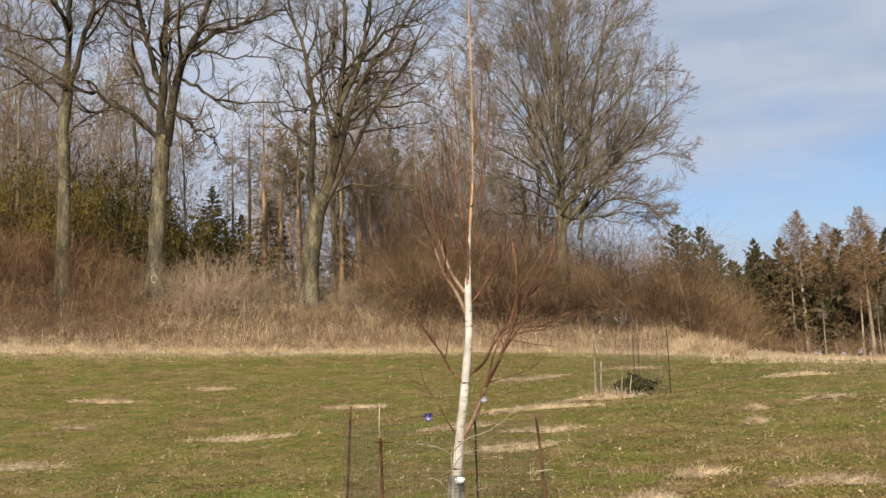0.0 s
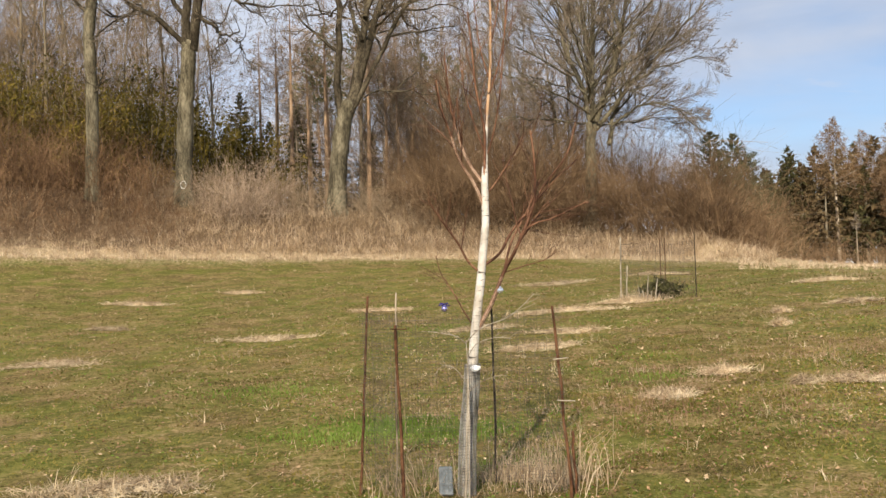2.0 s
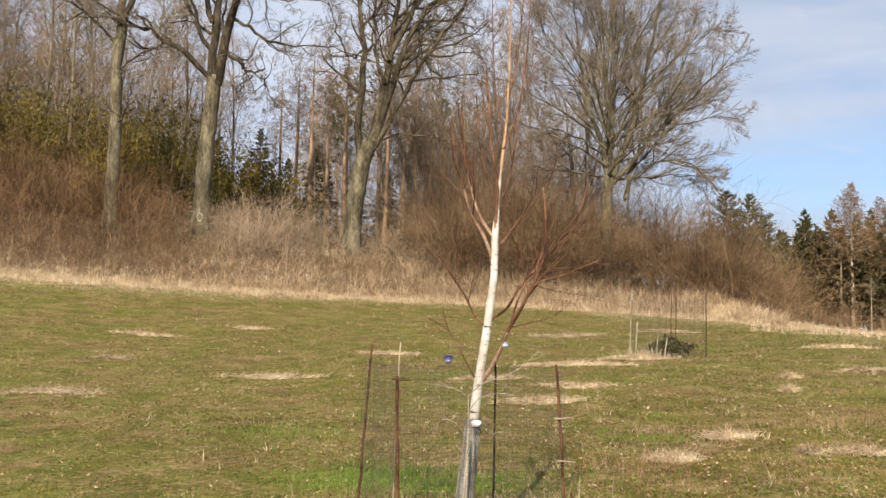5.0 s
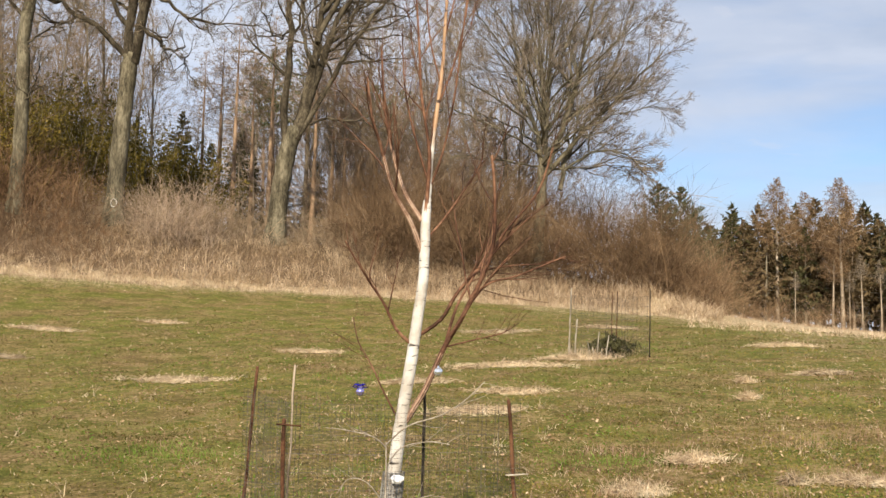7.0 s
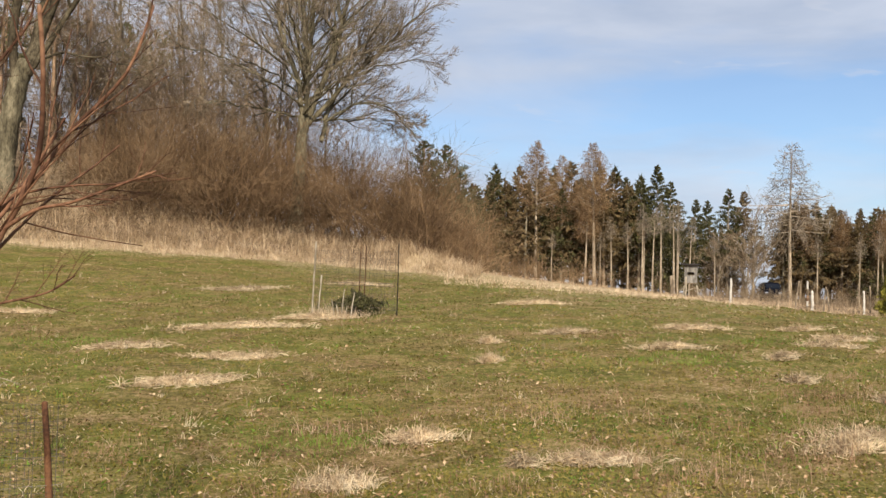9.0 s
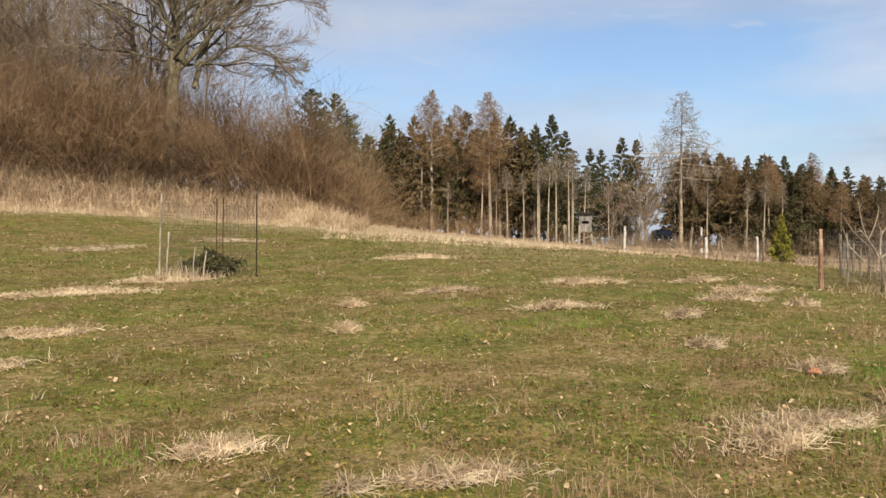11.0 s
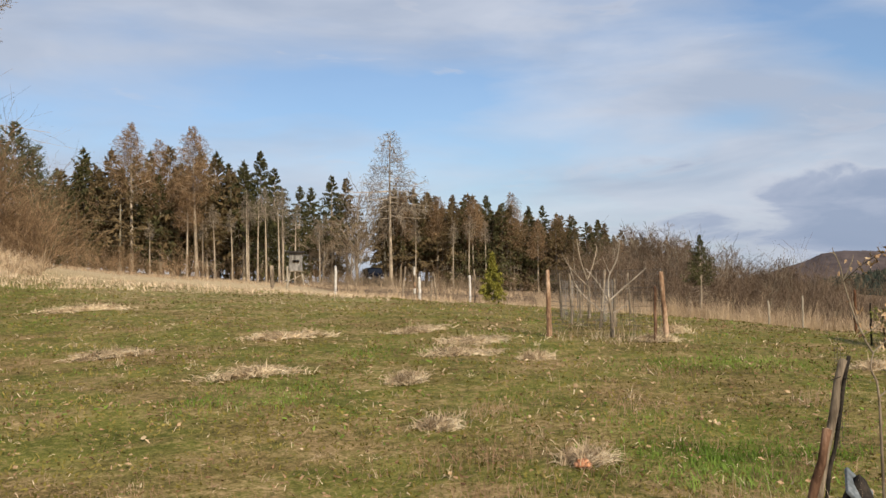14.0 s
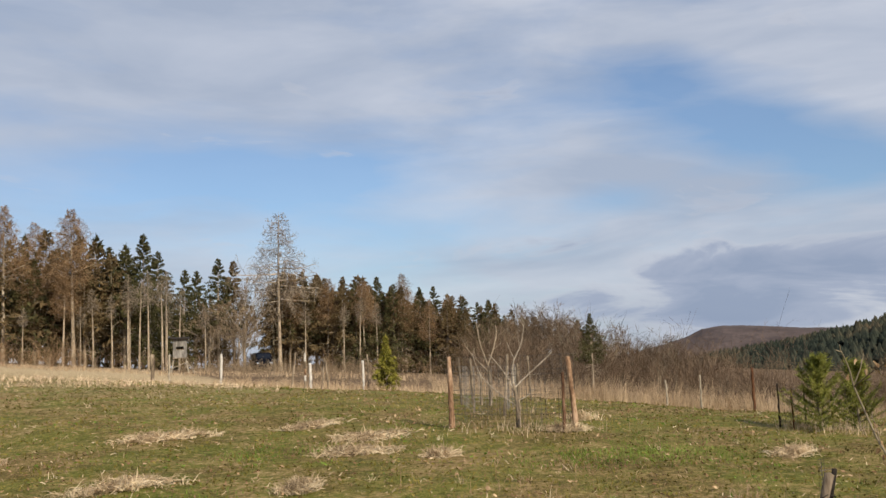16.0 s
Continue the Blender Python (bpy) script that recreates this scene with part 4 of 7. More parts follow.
SPRUCE = [conifer(200 + s, 20.0, c, w, n, 56, BARK_PALE if s in (1, 2) else BARK_GREY, nd, "spruce", 0.5, slim=0.5, full=1.05) for s, (c, w, n, nd) in enumerate(
    [(0.02, 7.4, 130, NEEDLE_DARK), (0.30, 6.2, 105, NEEDLE_BROWN), (0.34, 5.8, 105, NEEDLE_DARK), (0.03, 8.0, 130, NEEDLE_BROWN)])]
FILL = [conifer(230 + s, 20.0, c, 6.4, 75, 16, BARK_GREY, nd, "spruce", 1.15, slim=0.4) for s, (c, nd) in enumerate([(0.04, NEEDLE_DARK), (0.18, NEEDLE_BROWN)])]
LARCH = [larch(300 + s, 22.0, c, w, n, "larch", BARK_PINE if s == 5 else BARK_PALE, TWIG_LARCH if s < 2 else TWIG_PINK if s >= 4 else TWIG_GREY, tw, sw, sb) for s, (c, w, n, tw, sw, sb) in enumerate(
    [(0.42, 4.6, 96, 17, 0.45, 4), (0.48, 4.6, 92, 17, 0.45, 4), (0.42, 6.8, 60, 13, 0.15, 4), (0.66, 2.8, 34, 12, 0.4, 3), (0.3, 4.6, 80, 10, 0.4, 3), (0.62, 3.0, 40, 9, 0.4, 3)])]
PINE = [conifer(400 + s, 18.0, c, 6.5 if s == 0 else 3.4, 120 if s == 0 else 46, 80 if s == 0 else 44, BARK_PINE, NEEDLE_PINE if s == 0 else NEEDLE_PINE_LIT, "pine", 0.5 if s == 0 else 0.36, 0.1, True, 0.2, 0.36) for s, c in enumerate((0.05, 0.6))]
TWIG_GREYISH = material("grey-brown scrub twigs", [(0.06, 0.044, 0.031), (0.125, 0.093, 0.067), (0.20, 0.153, 0.113)], 0.5, 0.9, 0.0, 3.0, vary=0.3)
BUSHY = [broadleaf(500 + s, 2.6, 0.12, (0.2, 0.1), [(0.9 + 0.14 * j, 137 * j + 20 * s, 60 + 3.2 * (j % 8), 3.4 + 0.4 * (j % 4), 0.06) for j in range(12)], [(7, 30, 0.5, 3, 2), (6, 28, 0.5, 2, 2), (4, 26, 0.6, 2, 2)], 1, BARK_PALE if s == 2 else BARK_GREY, (TWIG_GREYISH, TWIG_SCRUB, TWIG_BRUSH_PALE)[s], "scrub tree", least=0.015) for s in range(3)]

stands = {}


def stand_of(kind, variants, name, label, group, rows, model_height, category="tree"):
    rng = np.random.default_rng(len(group) + len(rows))
    for x, y, h, v in rows:
        me, s, turn = variants[v], h / model_height, rng.uniform(0, 360)
        key = (kind, v, group)
        if key not in stands:
            stands[key] = place_tree(name, me, x, y, label, group, s, turn, category)
        else:
            ob = copy_thing(stands[key], Matrix.LocRotScale((x, y, float(land(x, y))), Euler((0, 0, radians(turn))), None))
            ob.scale = (s,) * 3


WOOD_SPRUCES = [
    (50.7, 139.7, 15.0, 0),
    (45.4, 137.3, 10.7, 0),
    (48.3, 140.6, 11.9, 0),
    (52.2, 139.2, 14.3, 1),
    (48.3, 136.3, 8.7, 3),
    (53.4, 136.6, 10.1, 3),
    (67.8, 134.5, 17.4, 1),
    (70.2, 135.6, 16.9, 2),
    (70.4, 130.9, 16.2, 2),
    (72.3, 129.9, 18.6, 2),
    (77.1, 134.0, 17.0, 2),
    (57.9, 134.8, 9.8, 1),
    (61.6, 135.3, 11.0, 1),
    (64.8, 131.5, 12.1, 1),
    (76.1, 125.3, 13.8, 2),
    (78.5, 126.2, 13.9, 2),
    (80.0, 122.9, 15.5, 2),
    (82.8, 123.4, 15.5, 1),
]
WOOD_SPRUCES += [
    (88.3, 119.5, 14.2, 1),
    (89.7, 115.8, 12.6, 2),
    (95.0, 114.1, 13.0, 3),
    (97.4, 109.3, 13.4, 2),
    (100.3, 103.7, 12.0, 0),
    (100.4, 100.8, 12.0, 0),
    (101.7, 96.5, 10.3, 0),
    (102.8, 95.2, 9.8, 0),
    (102.3, 92.8, 10.1, 0),
    (102.3, 89.8, 7.9, 0),
    (124.4, 94.0, 9.5, 2),
    (83.6, 117.9, 3.6, 0),
    (87.6, 118.8, 8.6, 3),
    (94.8, 111.5, 10.6, 1),
    (98.6, 108.1, 11.3, 3),
    (102.0, 99.1, 10.2, 3),
]
WOOD_LARCHES = [
    (54.9, 133.8, 20.4, 1),
    (60.0, 136.0, 19.1, 0),
    (61.7, 128.7, 20.5, 1),
    (60.7, 129.1, 12.7, 1),
    (84.5, 114.8, 22.0, 2),
    (90.8, 112.4, 13.0, 1),
    (93.3, 107.6, 12.5, 1),
    (97.3, 103.9, 13.7, 0),
]
for j in range(26):  # the even brownish tops towards the valley
    f = j / 25 + 0.008 * math.sin(j * 2.1)
    row = (87.8 + 16.7 * f + 1.6 * math.sin(j * 5.3), 119.0 - 27.0 * f + 1.6 * math.cos(j * 3.7), (13.4 - 4.6 * f * f) * (0.94 + 0.08 * math.sin(j * 7.7)))
    if j % 3 == 1:
        WOOD_LARCHES.append((*row, j % 2))
    else:
        WOOD_SPRUCES.append((*row, (1, 3, 2, 1, 0)[j % 5]))
stand_of("s", SPRUCE, "spruce_tree", "tall spruce at the edge of the far wood", "conifer wood", WOOD_SPRUCES, 20.0)
stand_of("l", LARCH, "larch_tree", "leafless brown larch at the edge of the far wood", "larches of the conifer wood", WOOD_LARCHES, 22.0)
stand_of("l", LARCH, "larch_tree", "airy leafless larch behind the oaks", "larches behind the oaks", [(-11.6, 78, 15.5, 4), (-9.9, 74, 15, 4), (-13.2, 84, 14, 4), (-8.4, 79, 16, 4), (-2.0, 78, 16, 4), (0.6, 66, 14, 4), (4.0, 70, 15, 4), (6.6, 66, 12.5, 4), (2.2, 74, 16, 4)], 22.0)
stand_of("l", LARCH, "dead_conifer", "pale bare pole of a conifer at the wood's edge", "bare poles at the far wood's edge", [
    (62.9, 125.8, 10.1, 3),
    (65.4, 125.6, 9.6, 3),
    (67.0, 123.6, 10.5, 3),
    (68.4, 121.7, 12.9, 3),
    (67.0, 120.9, 11.6, 3),
    (69.4, 119.9, 12.4, 3),
    (71.2, 121.9, 13.1, 3),
    (66.2, 122.6, 12.2, 3),
    (70.1, 119.6, 8.4, 3),
    (72.5, 120.5, 11.0, 3),
    (75.1, 118.8, 8.8, 3),
    (89.3, 107.1, 9.4, 3),
    (91.6, 106.4, 10.3, 3),
    (55.9, 130.2, 7.1, 3),
    (85.3, 110.4, 9.1, 3),
    (93.2, 105.0, 9.6, 3),
    (62.1, 127.3, 7.7, 3),
], 22.0)
stand_of("l", LARCH, "dead_conifer", "pale slender trunk standing behind the oaks", "pale trunks behind the oaks", [(-12.6, 66, 9.5, 3), (-10.9, 65, 10.5, 3), (-8.6, 64, 9.0, 3), (-3.6, 62, 8.0, 3), (2.0, 63, 8.5, 3), (-9.6, 64, 8.5, 3), (-7.4, 66, 9.5, 3), (-6.3, 63, 7.5, 3), (-4.9, 66, 9.0, 3), (0.5, 64, 8.0, 3), (-2.2, 66, 9.0, 3)], 22.0)
stand_of("l", LARCH, "dead_conifer", "slender orange-barked bare pole between the oaks", "orange poles between the oaks", [(-10.1, 60, 12.5, 5), (-9.0, 58.5, 13.5, 5), (-8.2, 61, 12, 5), (-6.9, 59, 14, 5), (-4.4, 58, 12.5, 5), (-3.5, 60, 13, 5), (-2.4, 59, 11.5, 5), (-11.4, 62, 12, 5)], 22.0)
stand_of("b", BUSHY, "scrub_tree", "bare brown scrub tree beyond the field", "scrub beyond the field", [
    (80.4, 117.8, 12.0, 2),
    (78.6, 116.5, 8.0, 2),
    (88.3, 75.2, 6.7, 1),
    (89.4, 73.9, 8.2, 0),
    (86.8, 69.1, 6.7, 1),
    (79.9, 69.7, 5.2, 0),
    (79.6, 62.0, 4.6, 1),
    (77.6, 122.0, 9.0, 2),
    (74.3, 55.3, 5.4, 0),
    (79.2, 56.8, 4.9, 1),
    (75.8, 52.9, 4.2, 1),
    (72.3, 49.0, 4.5, 0),
    (77.3, 50.4, 4.7, 1),
    (82.4, 51.6, 4.2, 0),
    (78.7, 48.0, 3.8, 1),
    (76.9, 60.2, 5.8, 0),
    (80.1, 64.3, 5.6, 1),
    (88.5, 50.9, 3.2, 0),
    (89.4, 49.0, 3.0, 1),
    (84.4, 73.4, 6.4, 0),
    (90.8, 76.7, 6.8, 1),
    (87.0, 71.8, 6.6, 0),
    (93.1, 75.3, 7.1, 1),
    (89.2, 70.5, 6.6, 0),
    (95.4, 73.8, 6.8, 1),
], 6.5)
stand_of("b", BUSHY, "scrub_tree", "bare brown scrub tree beyond the field", "scrub beyond the field", [
    (91.4, 69.1, 5.5, 0),
    (97.7, 72.3, 4.7, 1),
    (93.6, 67.7, 4.5, 0),
    (100.0, 70.8, 4.7, 1),
    (95.8, 66.2, 4.6, 0),
    (102.5, 68.6, 4.8, 1),
    (97.9, 64.7, 5.3, 0),
    (93.5, 60.4, 5.0, 1),
    (100.0, 63.1, 5.1, 0),
    (95.5, 58.9, 4.4, 1),
    (102.1, 61.5, 4.1, 0),
    (97.5, 57.4, 4.3, 1),
    (104.1, 59.9, 4.2, 0),
    (99.4, 55.9, 3.7, 1),
    (106.3, 57.7, 3.7, 0),
    (101.3, 54.3, 3.4, 1),
    (58.9, 36.1, 1.9, 0),
    (65.5, 38.6, 2.0, 1),
    (72.2, 41.0, 2.1, 0),
    (63.4, 36.2, 1.5, 1),
    (70.1, 38.4, 2.6, 0),
    (61.2, 33.8, 2.1, 1),
    (67.9, 36.0, 2.1, 0),
    (74.5, 38.3, 2.1, 1),
], 6.5)
stand_of("b", BUSHY, "scrub_tree", "bare brown scrub tree beyond the field", "scrub beyond the field", [
    (65.6, 33.6, 2.6, 0),
    (72.3, 35.9, 2.7, 1),
    (63.3, 31.4, 2.1, 0),
    (70.1, 33.3, 3.2, 1),
    (76.8, 35.4, 3.4, 0),
    (67.7, 31.1, 2.7, 1),
    (74.4, 33.1, 2.8, 0),
    (65.3, 29.0, 3.1, 1),
    (72.0, 30.9, 3.3, 0),
    (62.8, 27.0, 2.6, 1),
], 6.5)
stand_of("s", SPRUCE, "spruce_tree", "slim lone spruce above the valley scrub", "lone spruces", [(61.3, 47.7, 4.9 - float(land(61.3, 47.7)), 2)], 20.0)
# the depth of the far wood
rng = np.random.default_rng(17)
deep = []
for th, top in zip(np.arange(17.6, 50.5, 0.62), np.interp(np.arange(17.6, 50.5, 0.62), [17, 20, 27, 31, 34, 38, 44, 50], [9, 13, 13.5, 11, 10, 11, 9.5, 6.5])):
    for r0 in (149, 163):
        gap = 33.5 < th < 35.8
        r, a = r0 + rng.uniform(-5, 5), radians(th + rng.uniform(-0.3, 0.3))
        deep.append((r * math.sin(a), r * math.cos(a), top * (0.26 if gap else 0.85 if 28.5 < th < 36 else 1.34) * rng.uniform(0.76, 1.04), int(rng.uniform() < (0.9 if th > 33 else 0.5))))
stand_of("f", FILL, "spruce_tree", "spruce deeper in the far wood", "inner conifers", deep, 20.0)

# pines beside the bank and conifers behind the oaks
stand_of("p", PINE, "pine_tree", "dense grey-green pine at the end of the bank", "pines", [(20.8, 74.0, 9.3, 0), (23.8, 78.0, 9.8, 0), (26.3, 82.0, 8.2, 0)], 18.0)
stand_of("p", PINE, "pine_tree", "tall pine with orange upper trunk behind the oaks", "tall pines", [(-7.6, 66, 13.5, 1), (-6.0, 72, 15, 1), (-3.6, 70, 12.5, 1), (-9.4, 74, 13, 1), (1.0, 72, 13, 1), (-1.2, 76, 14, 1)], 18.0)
stand_of("s", SPRUCE, "spruce_tree", "young dark spruce behind the oaks", "young spruces behind the oaks", [(-16.2, 64, 7.2, 0), (-13.6, 66, 8.6, 0), (-11.6, 65, 6.5, 0), (-24, 62, 8, 0), (-4.6, 66, 6.2, 0), (-2.0, 70, 7.0, 0), (-9.2, 68, 6.6, 0), (-7.2, 71, 5.6, 3), (-5.6, 74, 7.4, 0), (-10.4, 71, 8.4, 0), (-3.2, 67, 5.0, 3), (-0.4, 72, 6.0, 3)], 20.0)


# ---- brush on the bank ----
def brush(name, seed, th0, th1, near, far, low, high, count, mat, label, twigs=7):
    rng = np.random.default_rng(seed)
    th = np.radians(rng.uniform(th0, th1, count))
    clump = 0.5 + 0.5 * np.sin(np.degrees(th) * 1.9 + seed) * np.sin(np.degrees(th) * 0.71 + 2 * seed)
    r = np.interp(np.degrees(th), EDGE_ANGLE, EDGE_FAR) + rng.uniform(near, far, count)
    x, y = r * np.sin(th), r * np.cos(th)
    h = (low + (high - low) * clump) * rng.uniform(0.55, 1.15, count)
    st = np.stack([x, y, land(x, y) - 0.05], -1)
    way = np.stack([rng.normal(0, 0.55, count), rng.normal(0, 0.55, count), np.ones(count)], -1)
    heap = Heap()
    P, R = grow(rng, st, way, h, 0.005 + 0.002 * h, 5, 0.24, 0.04, 0.3)
    tubes(heap, P, R, 2)
    a, w, ln, rd = sprout(rng, P, R, h, twigs, 0.15, 1.0, 45, 0.45, 0.6, 0.005 if near < 40 else 0.010)
    P2, R2 = grow(rng, a, w, ln, rd, 3, 0.25, 0.06, 0.45)
    tubes(heap, P2, R2, 2)
    if near > 40:
        tagged(new(name, heap.mesh(name, mat)), label, "brush", kind="stuff")
        return
    a, w, ln, rd = sprout(rng, P2, R2, ln, 1, 0.3, 1.0, 35, 0.75, 0.7, 0.0045)
    P3, R3 = grow(rng, a, w, ln, rd, 2, 0.14, 0.08, 0.5)
    tubes(heap, P3, R3, 2)
    tagged(new(name, heap.mesh(name, mat)), label, "brush", kind="stuff")


brush("brush", 1, -2.0, 16.5, 5.0, 12.0, 3.4, 6.2, 2400, TWIG_BRUSH, "dense leafless red-brown thicket on the bank", 8)
brush("brush", 10, 14.0, 19.0, 6.0, 16.0, 2.4, 3.8, 700, TWIG_BRUSH, "lower red-brown thicket where the bank ends", 7)
brush("brush", 12, -48.0, -17.5, 16.0, 42.0, 9.0, 15.0, 1200, TWIG_WOOD, "tall thin saplings filling the wood", 9)
brush("brush", 15, -5.0, 8.5, 15.0, 28.0, 8.0, 14.0, 420, TWIG_PINK, "tall slender pinkish saplings behind the thicket", 10)
brush("brush", 13, -46.0, -19.0, 7.0, 12.0, 3.2, 5.6, 700, TWIG_RED, "taller red-brown thicket at the wood's corner", 8)
brush("brush", 2, -46.0, -16.0, 3.2, 11.0, 1.8, 4.2, 2300, TWIG_RED, "leafless red-brown thicket under the wood's edge", 6)
brush("brush", 3, -17.0, -1.0, 5.5, 11.0, 0.9, 2.6, 900, TWIG_BRUSH_PALE, "pale low leafless brush between the oaks", 6)
brush("brush", 17, -46.0, -14.5, 2.0, 5.5, 0.7, 1.7, 1000, TWIG_RED, "low red-brown stems along the foot of the bank", 5)
brush("brush", 18, -13.4, -9.6, 4.2, 6.8, 2.2, 3.6, 170, TWIG_PINK, "pale pinkish-grey leafless shrub between the oaks", 9)
brush("brush", 4, -46.0, 12.0, 2.2, 7.0, 0.4, 1.2, 1500, TWIG_BRUSH_PALE, "knee-high dry stems along the bank", 4)
brush("brush", 5, 19.0, 26.0, 30.0, 85.0, 1.5, 3.4, 320, TWIG_BRUSH, "scrub running from the bank to the far wood", 6)
brush("brush", 6, 46.0, 60.0, 48.0, 80.0, 3.0, 6.0, 2100, TWIG_SCRUB, "brown leafless scrub beyond the field", 6)
brush("brush", 9, 57.0, 76.0, 14.0, 66.0, 1.5, 4.0, 1900, TWIG_SCRUB, "low brown scrub sloping into the valley", 6)
brush("brush", 7, 20.0, 50.0, 92.0, 108.0, 1.6, 4.0, 900, TWIG_BRUSH, "leafless scrub at the foot of the far wood", 6)
brush("brush", 16, 31.0, 42.0, 60.0, 74.0, 0.9, 1.9, 900, TWIG_BRUSH_PALE, "brown leafless stems before the far wood", 5)
brush("brush", 11, -16.0, 0.0, 13.0, 24.0, 2.0, 4.0, 350, TWIG_BRUSH_PALE, "leafless undergrowth behind the oaks", 6)
brush("brush", 8, -46.0, 16.0, 13.0, 30.0, 2.0, 5.0, 350, TWIG_BRUSH_PALE, "leafless undergrowth within the wood", 6)


def scrub_green(seed, rows, mat, label):
    """Evergreen scrub with upright leafy boughs."""
    rng = np.random.default_rng(seed)
    for x, y, h, w in rows:
        wood, leaf = Heap(), Heap()
        n = 54
        st = np.stack([rng.normal(0, w * 0.3, n), rng.normal(0, w * 0.3, n), np.zeros(n)], -1)
        way = np.stack([rng.normal(0, 0.25, n), rng.normal(0, 0.25, n), np.ones(n)], -1)
        ln = h * rng.uniform(0.5, 1.05, n)
        P, R = grow(rng, st, way, ln, np.full(n, 0.03), 5, 0.08, 0.05, 0.3)
        tubes(wood, P, R, 3)
        a, w2, _, _ = sprout(rng, P, R, ln, 150, 0.12, 1.0, 50, 0.3)
        needles(leaf, rng, a + rng.normal(0, 0.2, a.shape), w2, np.full(len(a), 0.20), 0.38)
        ob = thing("evergreen_bush", x, y, label, "bush", "evergreen scrub at the wood's edge")
        part("stem_mass", wood.mesh("bush stems", BARK_GREY), ob)
        part("foliage", leaf.mesh("bush foliage", mat), ob)


scrub_green(5, [(-19.5, 53, 7.7, 3.0), (-16.3, 53.5, 7.1, 2.6), (-23.5, 52, 7.9, 3.2), (-13.0, 56, 5.9, 2.2), (-27.5, 50, 7.7, 3.2), (-21.5, 56, 8.3, 3.0), (-10.8, 57, 5.1, 2.0), (-17.8, 58, 8.5, 3.0), (-25.4, 57, 8.7, 3.0), (-30.5, 53, 8.1, 3.2), (-14.6, 61, 7.3, 2.6), (-33.5, 51, 8.0, 3.4), (-22.6, 50.5, 6.4, 2.6), (-18.4, 51.0, 5.6, 2.4)], HEDGE_LEAF, "yellow-green evergreen bush at the wood's edge")


# ---- far hills ----
def ridge(name, seed, dist, bearings, heights, deep, stops, label, count, size, slim):
    """A long hill, its slope covered by thousands of small tree crowns."""
    rng = np.random.default_rng(seed)
    base = -45.0

    def top(th, f):
        return base + (np.interp(np.degrees(th), bearings, heights) - size - base) * (1 - np.abs(f) ** 1.7)

    th = np.radians(np.arange(bearings[0], bearings[-1], 0.25 if count else 0.08))
    f = np.linspace(-1, 1, 17 if count else 61)
    T, Fq = np.meshgrid(th, f, indexing="ij")
    r = dist + Fq * deep
    i = np.arange(T.size).reshape(T.shape)
    q = np.stack([i[:-1, :-1], i[1:, :-1], i[1:, 1:], i[:-1, 1:]], -1).reshape(-1, 4)
    mat = material(name + " woods", stops, 0.02, 1.0, 0.0, 0.12, vary=0.14)
    rough_top = rng.normal(0, 0.0 if count else 0.3, T.shape) + (0 if count else size)
    me = mesh_np(name, np.stack([r * np.sin(T), r * np.cos(T), top(T, Fq) + rough_top], -1).reshape(-1, 3), [q], mat)
    tagged(new(name, me), label, "hill", kind="structure")
    if not count:
        return
    th, f = np.radians(rng.uniform(bearings[0], bearings[-1], count)), rng.uniform(-0.95, 0.15, count)
    r = dist + f * deep
    c = np.stack([r * np.sin(th), r * np.cos(th), top(th, f)], -1)
    h, w = size * rng.uniform(0.8, 1.35, count), size * slim * rng.uniform(0.7, 1.3, count)
    ang = np.arange(5) * 2 * np.pi / 5
    ring = c[:, None] + np.stack([np.cos(ang)[None] * w[:, None], np.sin(ang)[None] * w[:, None], np.repeat((h * 0.35)[:, None], 5, 1)], -1)
    V = np.concatenate([c[:, None] - [0, 0, 2.0], ring, (c + h[:, None] * [0, 0, 1.0])[:, None]], 1)
    o = (np.arange(count) * 7)[:, None, None]
    k = np.arange(5)
    up = np.stack([1 + k, 1 + (k + 1) % 5, np.full(5, 6)], -1)[None] + o
    dn = np.stack([1 + (k + 1) % 5, 1 + k, np.zeros(5, int)], -1)[None] + o
    me = mesh_np(name + " trees", V.reshape(-1, 3), [np.concatenate([up, dn], 1).reshape(-1, 3)], mat, False)
    tagged(new("far_woods", me), "distant " + ("bare brown" if slim > 0.4 else "dark conifer") + " woods covering the hill", "woods", kind="stuff")


ridge("hill_far", 1, 1500.0, [50, 55, 58.5, 60.3, 61.2, 62.3, 63.5, 65, 66.6, 69, 75, 85], [-20, -12, 8, 22, 33, 37, 36, 33, 29, 27, 25, 10], 260.0,
      [(0.05, 0.04, 0.042), (0.073, 0.058, 0.058), (0.10, 0.079, 0.076)], "distant rounded hill under bare brown woods", 0, 5.0, 2.2)
# This slope's colours are darkened to hold the shade of cloud over it
ridge("hill_near", 2, 720.0, [52, 57, 60, 62, 63.5, 65, 66.6, 69, 71, 75, 82, 95], [-22, -12, -4, 1, 4, 6, 10, 16, 23, 31, 34, 20], 150.0,
      [(0.018, 0.025, 0.021), (0.034, 0.040, 0.030), (0.078, 0.064, 0.043)], "wooded slope across the valley, coloured dark for cloud shade", 6500, 7.0, 0.42)


